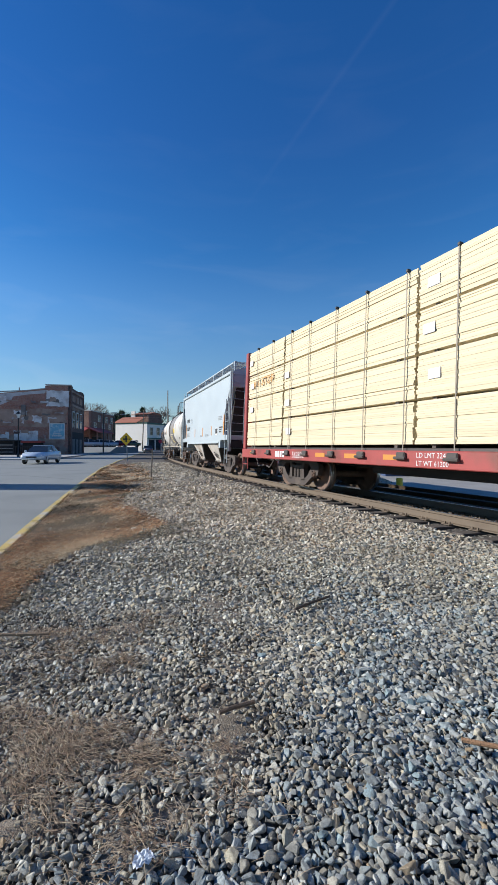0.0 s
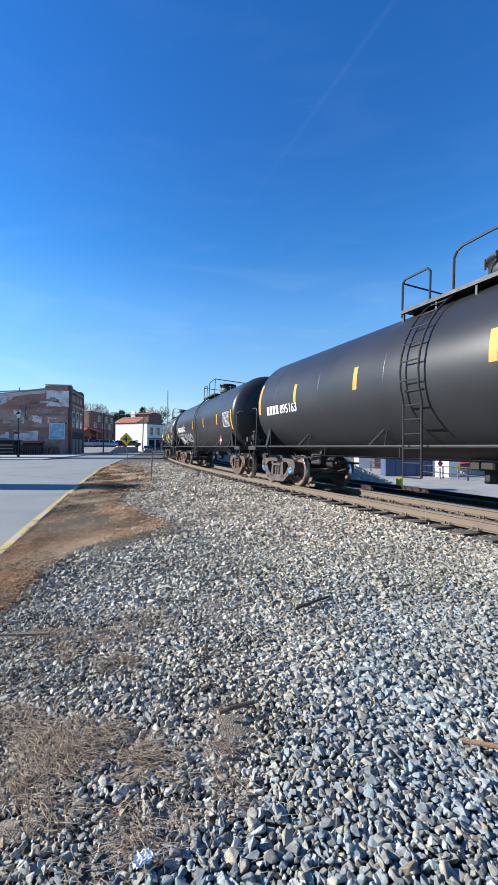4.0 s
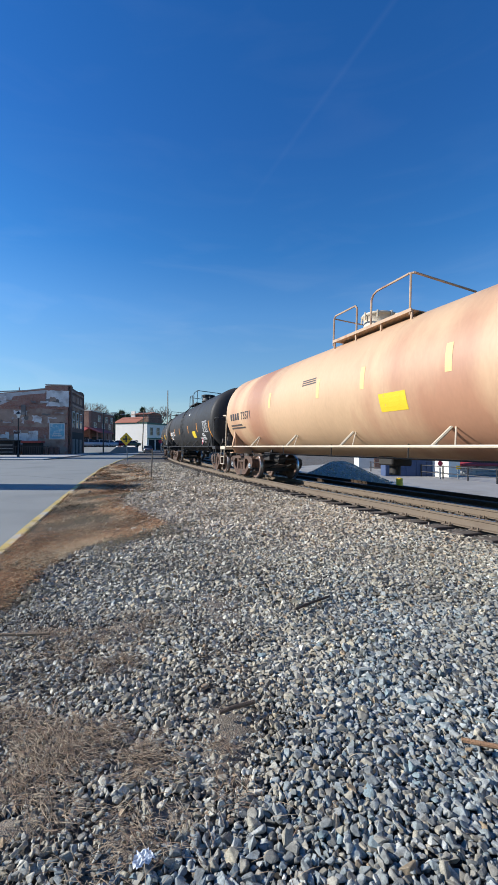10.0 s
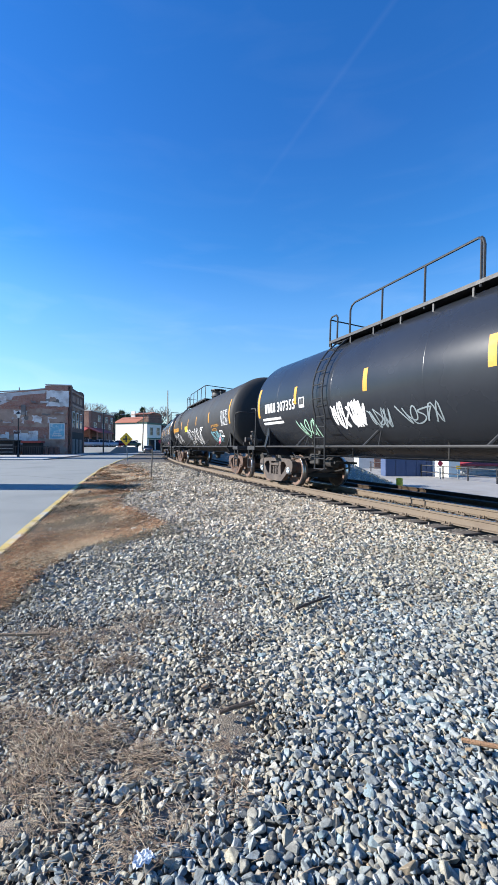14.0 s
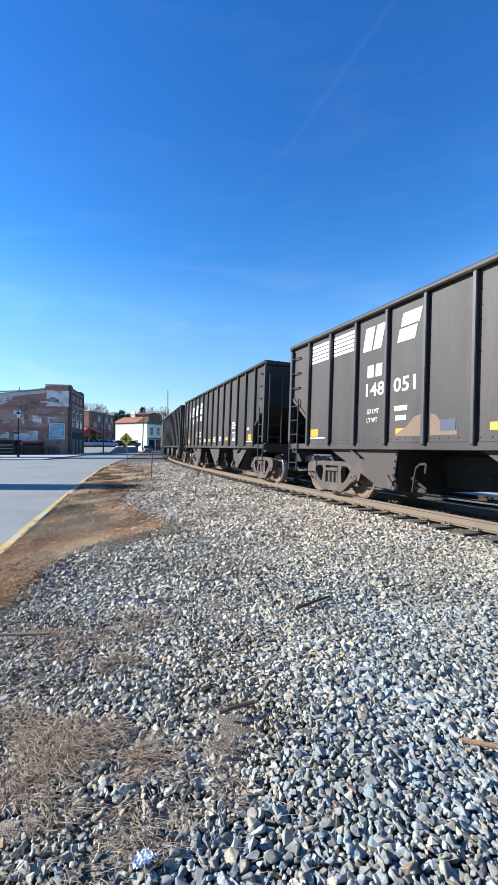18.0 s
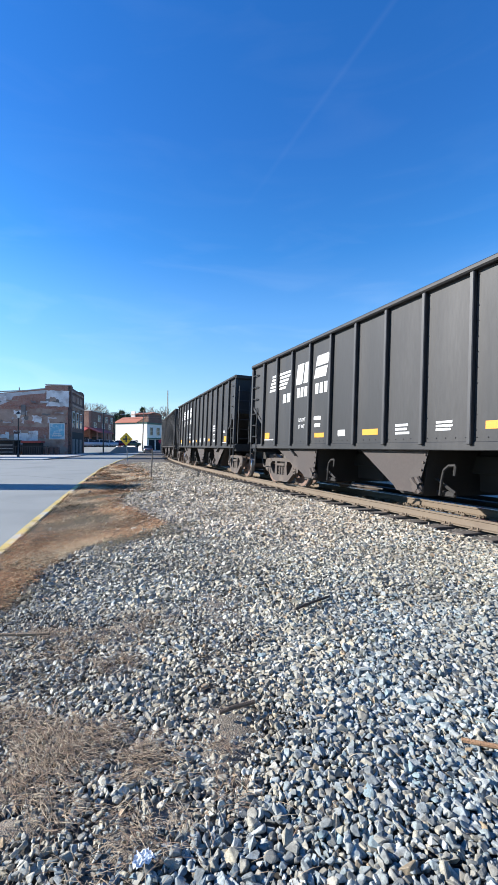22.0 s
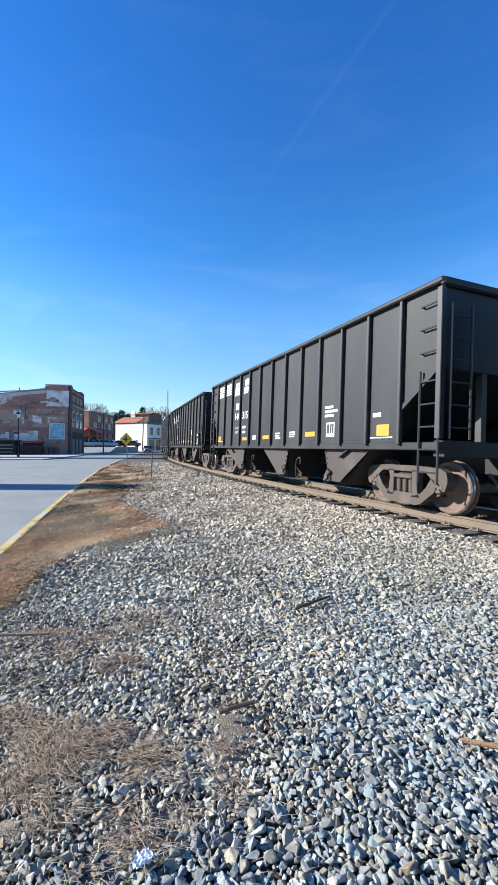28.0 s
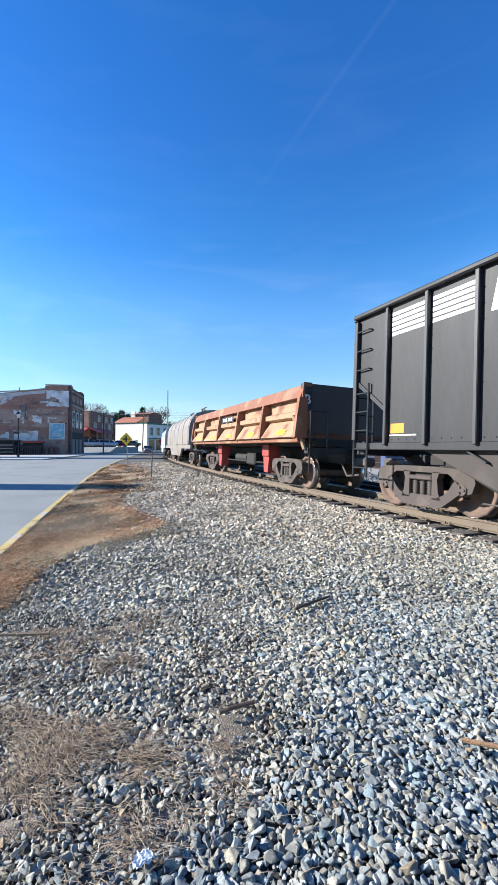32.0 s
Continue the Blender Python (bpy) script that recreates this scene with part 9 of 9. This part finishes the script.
    scribble(c, 0.3, 4.6, 1.4, 2.45, put, paint_dark_spray, 61, 0.035, 6)
    scribble(c, 0.8, 4.9, 1.35, 2.2, put, hopper_grey, 62, 0.09, 7)
    rust = stain_material("rust_stain", (0.42, 0.19, 0.08), (0.66, 0.44, 0.26))
    r = random.Random(12)
    spots = ((-7.85, -6.75, 3.30, 3.75), (-6.6, -5.3, 3.35, 3.95), (-5.2, -3.5, 3.30, 4.06), (-4.3, -3.7, 2.85, 3.3), (-2.5, -1.3, 3.25, 3.75), (-1.6, 1.1, 2.55, 3.05), (0.3, 1.3, 3.45, 3.95), (1.9, 3.1, 3.2, 3.7), (3.6, 6.2, 3.1, 4.0), (6.6, 8.2, 3.3, 4.0), (-8.7, -7.9, 1.65, 2.4), (2.4, 4.2, 2.6, 3.0), (-1.0, 0.6, 1.62, 1.9), (5.6, 7.5, 1.6, 1.95))
    for x0, x1, z0, z1 in spots:
        g = 0.12
        part("rust_patch", Form().box(x0 - g, x1 + g, y, y + 0.003, z0 - g, z1 + g), rust, c)


# ---- lumber flat ----
paper_pale = mat("tag_paper", (0.62, 0.60, 0.60), 0.8, var=0.15, scale=12)
lumber_mix = island_material("lumber_boards", [(0, (0.686, 0.590, 0.405)), (0.25, (0.651, 0.546, 0.361)), (0.5, (0.722, 0.634, 0.449)), (0.7, (0.616, 0.502, 0.326)), (0.85, (0.695, 0.572, 0.370))], 0.8, 25, 0.1)


def add_lumber():
    car = thing("centerbeam_flatcar", "red flatcar stacked with strapped pale lumber bundles", "railroad car")
    L = 22.0
    h = L / 2
    part("deck", Form().box(-h, h, -1.5, 1.5, 1.06, 1.15, 0.01), strap_dark, car)
    for s in (-1, 1):
        part("side_sill", Form().box(-h, h, *sorted((s * 1.42, s * 1.58)), 0.80, 1.10, 0.015), red_paint, car, "red steel side sill")
    part("centre_sill", Form().box(-h, h, -0.25, 0.25, 0.70, 1.05, 0.02), under_steel, car)
    part("centre_beam", Form().box(-h + 0.3, h - 0.3, -0.1, 0.1, 1.15, 4.35), red_paint, car)
    for k in (-1, 1):
        part("bulkhead", Form().box(*sorted((k * (h - 0.02), k * (h - 0.22))), -1.56, 1.56, 1.1, 4.46, 0.02), red_paint, car, "red end bulkhead")
        coupler(car, k * (h - 0.1), k)
        part("end_step", ladder_form(k * (h - 0.08), k * (h - 0.5), -1.56, 0.4, 1.1, 2), red_paint, car)
    cuts = [-10.72, -8.10, -3.0, 0.9, 4.7, 8.0, 10.72]
    rows = [1.17, 1.98, 2.78, 3.58, 4.40]
    r = random.Random(5)
    for i in range(6):
        for j in range(4):
            for s in (-1, 1):
                z = rows[j] + 0.045
                k = 20
                dz = (rows[j + 1] - rows[j] - 0.05) / k
                apart = s < 0 and i < 4
                f = Form()
                if apart:
                    f.box(cuts[i] + 0.08, cuts[i + 1] - 0.08, -1.50, -0.12, z, z + k * dz - 0.004)
                    b = part("lumber_bundle", f, lumber_mix, car, "bundle of pale sawn boards")
                for q in range(k):
                    y1 = 1.53 + r.uniform(-0.007, 0.005) - (r.uniform(0.008, 0.02) if r.random() < 0.16 else 0.0) + (0.02 if i == 2 else 0.0)
                    x0, x1 = cuts[i] + 0.02 + r.uniform(0, 0.05), cuts[i + 1] - 0.02 - r.uniform(0, 0.05)
                    if apart:
                        part("board", Form().box(x0, x1, -y1, -1.505, z + q * dz, z + (q + 1) * dz - 0.0015), lumber_wood, b)
                    else:
                        f.box(x0, x1, *sorted((s * y1, s * 0.12)), z + q * dz, z + (q + 1) * dz - 0.0012)
                if not apart:
                    b = part("lumber_bundle", f, lumber_mix, car, "bundle of pale sawn boards", kind="stuff")
                if s < 0:
                    for x in (cuts[i] + 0.4, cuts[i + 1] - 0.5):
                        part("spacer", Form().box(x - 0.04, x + 0.04, -1.50, -0.12, rows[j] - 0.02, rows[j] + 0.044), tie_wood, b)
                    if r.random() < 0.75:
                        x = cuts[i] + 0.10 + r.uniform(0, 0.25)
                        part("paper_tag", Form().box(x, x + 0.26, -1.566, -1.562, z + 0.30, z + 0.48), paper_pale, b, "pale paper tag")
    for x in (-9.95, -8.84, -7.65, -6.68, -5.5, -4.41, -3.25, -2.13, -0.9, 0.4, 1.7, 3.0, 4.3, 5.6, 7.0, 8.4, 9.8):
        st = part("strap", Form().box(x - 0.011, x + 0.011, -1.572, -1.566, 1.1, 4.43).box(x - 0.011, x + 0.011, -1.57, 1.57, 4.43, 4.436), strap_grey, car)
        part("corner_guard", Form().box(x - 0.028, x + 0.028, -1.585, -1.50, 4.39, 4.45, 0.01), black_decal, st)
        part("winch", Form().box(x - 0.11, x + 0.11, -1.64, -1.585, 0.92, 1.07, 0.02).bar((x - 0.14, -1.64, 0.96), (x + 0.14, -1.64, 0.96), 0.03), truck_dark, st, "dark strap winch")
    y = -1.584
    for i in range(4):
        side_patch(car, -8.40 + i * 0.15, -8.29 + i * 0.15, 0.87, 1.04, y, white_decal, "initial_block")
    flat_text(car, "562832", -7.37, 0.87, 0.17, y, white_decal, 0.62)
    flat_text(car, "LD LMT 2248", -2.9, 0.98, 0.09, y, white_decal, 0.68)
    flat_text(car, "LT WT 61200", -2.9, 0.84, 0.09, y, white_decal, 0.68)
    for x in (-10.3, -6.2, -5.0, -3.75, 1.2, 3.6, 6.3):
        side_patch(car, x, x + 0.42, 0.92, 1.02, y, orange_decal, "reflective_stripe")
    side_bars(car, -1.35, -0.7, 0.84, 1.0, 2, y, white_decal)
    flat_text(car, "# 1 STOP", -10.2, 3.15, 0.26, -1.575, mat("marker_orange", (0.50, 0.28, 0.10), 0.8), 1.5, "chalk_mark")
    a = 8.0
    yaw = math.degrees(a / R_MID)
    for k in (-1, 1):
        truck(car, k * a, truck_grey, truck_rust, -k * yaw)
    part("underframe", Form().box(-5, 5, -0.8, 0.8, 0.6, 0.8, 0.03).bar((-1, -0.7, 0.62), (0.2, -0.7, 0.62), 0.2, 12), under_steel, car)
    place_car(car, 8.4, -13.6, a)


# ---- side-dump car ----
def add_dump():
    car = thing("side_dump_car", "rusty orange side-dump car with scraped panels", "railroad car")
    L = 12.8
    h = L / 2
    x0, x1 = -h + 0.2, h - 0.2
    part("floor", Form().box(x0, x1, -1.4, 1.4, 1.42, 1.55), rust_orange, car)
    part("underframe", Form().box(-h, h, -0.35, 0.35, 0.75, 1.2, 0.03).box(x0, x1, -1.1, 1.1, 1.2, 1.4), under_steel, car)
    for s in (-1, 1):
        def Y(a, b):
            return sorted((s * a, s * b))
        part("top_rail", Form().prism([(s * 1.62, 2.46), (s * 1.50, 2.80), (s * 1.40, 2.84), (s * 1.40, 2.46)], 0, x0, x1), rust_orange, car, "thick rusty top rail")
        part("side_plate", Form().box(x0, x1, *Y(1.38, 1.42), 1.5, 2.46), rust_pale, car)
        part("mid_rail", Form().prism([(s * 1.60, 1.96), (s * 1.60, 2.10), (s * 1.42, 2.16), (s * 1.42, 1.90)], 0, x0, x1), rust_pale, car)
        part("bottom_rail", Form().box(x0, x1, *Y(1.42, 1.66), 1.28, 1.40, 0.02), rust_orange, car)
        k = 5
        for i in range(k + 1):
            x = x0 + (x1 - x0) * i / k
            part("stake", Form().prism([(s * 1.66, 2.46), (s * 1.72, 2.0), (s * 1.78, 1.40), (s * 1.42, 1.40), (s * 1.42, 2.46)], 0, x - 0.07, x + 0.07), rust_orange, car)
        for i in range(k):
            xa, xb = x0 + (x1 - x0) * i / k + 0.15, x0 + (x1 - x0) * (i + 1) / k - 0.15
            part("panel", Form().box(xa + 0.45, xb - 0.05, *Y(1.421, 1.47), 2.14, 2.38, 0.01), rust_pale, car)
            part("apron", Form().prism([(s * 1.45, 1.90), (s * 1.76, 1.42), (s * 1.72, 1.40), (s * 1.42, 1.86)], 0, xa, xb), rust_pale, car)
            if s < 0:
                part("yellow_mark", Form().prism([(s * 1.715, 1.50), (s * 1.72, 1.50), (s * 1.64, 1.64), (s * 1.635, 1.64)], 0, xa + 1.0, xa + 1.6), yellow_sheet, car)
    for k in (-1, 1):
        e0, e1 = sorted((k * (h - 0.2), k * (h - 0.32)))
        part("end_wall", Form().prism([(-1.4, 1.4), (1.4, 1.4), (1.55, 2.84), (-1.55, 2.84)], 0, e0, e1), strap_dark, car)
        part("end_plate", Form().prism([(-1.62, 1.6), (-1.30, 1.6), (-1.30, 2.86), (-1.55, 2.86)], 0, *sorted((k * (h - 0.19), k * (h - 0.15)))), rust_orange, car)
        part("end_platform", Form().box(*sorted((k * (h - 0.2), k * h)), -1.45, 1.45, 1.0, 1.15), black_steel, car)
        part("end_arm", Form().bar((k * (h - 0.1), -1.5, 1.1), (k * (h - 0.5), -1.66, 2.0), 0.05), rust_pale, car)
        part("end_handrail", Form().tube([(k * h, -1.4, 0.5), (k * h, -1.4, 2.1), (k * h, -0.9, 2.1), (k * h, -0.9, 1.1)], 0.022), black_steel, car)
        coupler(car, k * (h - 0.1), k)
    b = part("letter_plate", Form().box(h - 0.149, h - 0.145, -1.52, -1.30, 2.1, 2.75), black_decal, car)
    me = letters("B", 0.25)
    me.materials.append(white_decal)
    part("lettering", me, None, b, at=pose(h - 0.143, -1.50, 2.3, 0, 0, 90))
    for x in (-2.6, 2.9):
        f = Form().box(x - 0.28, x + 0.28, -1.2, -0.75, 0.85, 1.25, 0.03).prism([(x - 0.26, 0.9), (x + 0.26, 0.9), (x + 0.16, 0.32), (x - 0.16, 0.32)], 1, -1.15, -0.8)
        part("air_cylinder", f, red_paint, car, "bright red dump cylinder")
    f = Form().bar((-1.2, -0.7, 0.75), (0.2, -0.7, 0.75), 0.2, 12).box(0.5, 1.4, -1.0, -0.4, 0.5, 0.95, 0.05).bar((-2.2, -0.9, 0.62), (2.4, -0.9, 0.62), 0.03)
    part("air_tank", f, under_steel, car)
    plate = side_patch(car, -0.9, 0.6, 2.13, 2.36, -1.63, black_decal, "number_panel")
    for i in range(4):
        part("digit_block", plate_form(-0.75 + i * 0.34, -0.55 + i * 0.34, -1.632, 2.18, 2.31), white_decal, plate)
    a = 4.35
    yaw = math.degrees(a / R_MID)
    for k in (-1, 1):
        truck(car, k * a, truck_grey, truck_grey, -k * yaw)
    place_car(car, -466.6, -479.4, a)


# ---- coil cars ----
def add_coil():
    for lead, trail, m, lab in ((-480.6, -494.6, hood_grey, "weathered coil car under a rounded tan-grey hood"), (-495.9, -509.9, hopper_grey, "coil car under a rounded pale grey hood"), (-511.2, -525.2, hood_grey, "weathered coil car under a rounded tan-grey hood")):
        L = lead - trail
        h = L / 2
        car = thing("coil_car", lab, "railroad car", "coil cars in the train")
        sec = [(-1.5, 1.3), (-1.5, 2.3), (-1.40, 2.75), (-1.1, 3.15), (-0.6, 3.38), (0, 3.45), (0.6, 3.38), (1.1, 3.15), (1.40, 2.75), (1.5, 2.3), (1.5, 1.3)]
        f = Form()
        n_ = len(sec)
        pts = [(x, y, z) for x in (-h + 0.9, h - 0.9) for y, z in sec]
        f.add(pts, [(i, i + 1, n_ + i + 1, n_ + i) for i in range(n_ - 1)], True).add(pts[:n_], [tuple(range(n_))]).add(pts[n_:], [tuple(range(n_))])
        hood = part("hood", f, m, car, "rounded steel hood")
        for i in range(6):
            x = -h + 1.2 + (L - 2.4) * i / 5
            q = [(y * 1.012, z + 0.02) for y, z in sec]
            part("hood_rib", Form().prism(q + [(y * 0.99, z - 0.03) for y, z in sec[::-1]], 0, x - 0.03, x + 0.03), m, hood)
        for x in (-2.5, 2.5):
            part("lifting_bracket", Form().tube([(x - 0.6, 0, 3.42), (x - 0.3, 0, 3.85), (x + 0.3, 0, 3.85), (x + 0.6, 0, 3.42)], 0.05).bar((x - 0.9, 0, 3.85), (x + 0.9, 0, 3.85), 0.04), truck_dark, hood)
        for s in (-1, 1):
            part("side_sill", Form().prism([(-h, 1.28), (h, 1.28), (h, 1.05), (3.3, 1.05), (2.6, 0.55), (-2.6, 0.55), (-3.3, 1.05), (-h, 1.05)], 1, *sorted((s * 1.40, s * 1.52))), m, car)
        part("deck", Form().box(-h, h, -1.4, 1.4, 1.1, 1.26), under_steel, car)
        for k in (-1, 1):
            part("end_handrail", Form().tube([(k * (h - 0.1), -1.4, 1.2), (k * (h - 0.1), -1.4, 2.2), (k * (h - 0.1), 1.4, 2.2), (k * (h - 0.1), 1.4, 1.2)], 0.025), truck_dark, car)
            coupler(car, k * (h - 0.1), k)
        side_bars(car, -1.0, 1.4, 2.0, 2.4, 1, -1.506, paint_dark_spray)
        a = 4.9
        yaw = math.degrees(a / R_MID)
        for k in (-1, 1):
            truck(car, k * a, truck_grey, truck_rust, -k * yaw)
        place_car(car, lead, trail, a)


# ---- the train ----
# (builder, lead end at 0 s, trail end at 0 s)
def place_car(car, lead, trail, a):
    mid = (lead + trail) / 2
    TRAIN.append((car, mid, a))


def run(t):
    """Metres run by the train at t seconds: a steady pace that slackens a little towards the end."""
    return SPEED * t + float(np.interp(t, [0, 16, 19, 23, 26, 30, 32], [0, 0, 0.1, 0.5, 0.35, -0.3, -0.8]))


def motions():
    """Keys the cars along the line and the wheels on their cars."""
    for car, mid, a in TRAIN:
        lift = Matrix.Translation((0, a * a / (2 * R_MID), 0))
        walk(car, [(t / 2, track(mid + run(t / 2)) @ lift) for t in range(65)])
        t0, t1 = (-36 - mid) / SPEED, (0.5 - mid) / SPEED
        k0, k1 = max(1, math.floor(t0 * FPS)), min(32 * FPS - 1, math.ceil(t1 * FPS))
        for w in car.children:
            if not w.name.startswith("wheelset") or k1 <= k0:
                continue
            x, y, z = w.matrix_basis.translation
            turn = math.degrees(SPEED / FPS / WHEEL_R)
            rows = [(0.0, pose(x, y, z))] if k0 > 0 else []
            rows += [(k / FPS, pose(x, y, z, 0, (turn * (k - k0)) % 360, 0)) for k in range(k0, k1 + 1)]
            rows += [(32.0, rows[-1][1])]
            walk(w, rows)
    walk(DRIVEN, [(t, pose(-17.2 + 1.15 * min(t, 9), 34.7 - 8.8 * min(t, 20), GROUND + 0.03, 0, 0, -82.5)) for t in range(33)])
    for w in DRIVEN.children:
        if w.name.startswith("wheel"):
            x, y, z = w.matrix_basis.translation
            walk(w, [(k / 15, pose(x, y, z, 0, (8.9 / 15 / 0.33 * 57.3 * k) % 360, 0)) for k in range(31)] + [(32.0, pose(x, y, z, 0, (8.9 / 15 / 0.33 * 57.3 * 30) % 360, 0))])


TRAIN = []
railway(0.0, "railway_track", "main railroad track curving past on wooden ties", (-75, 6), rail_side, rail_head)
railway(3.7, "siding_track", "dark siding track beyond the main line", (-40, 2), siding_rail, siding_rail).location.z = -0.24
add_lumber()
add_covered()
add_tanks()
add_hoppers()
add_dump()
add_coil()


motions()
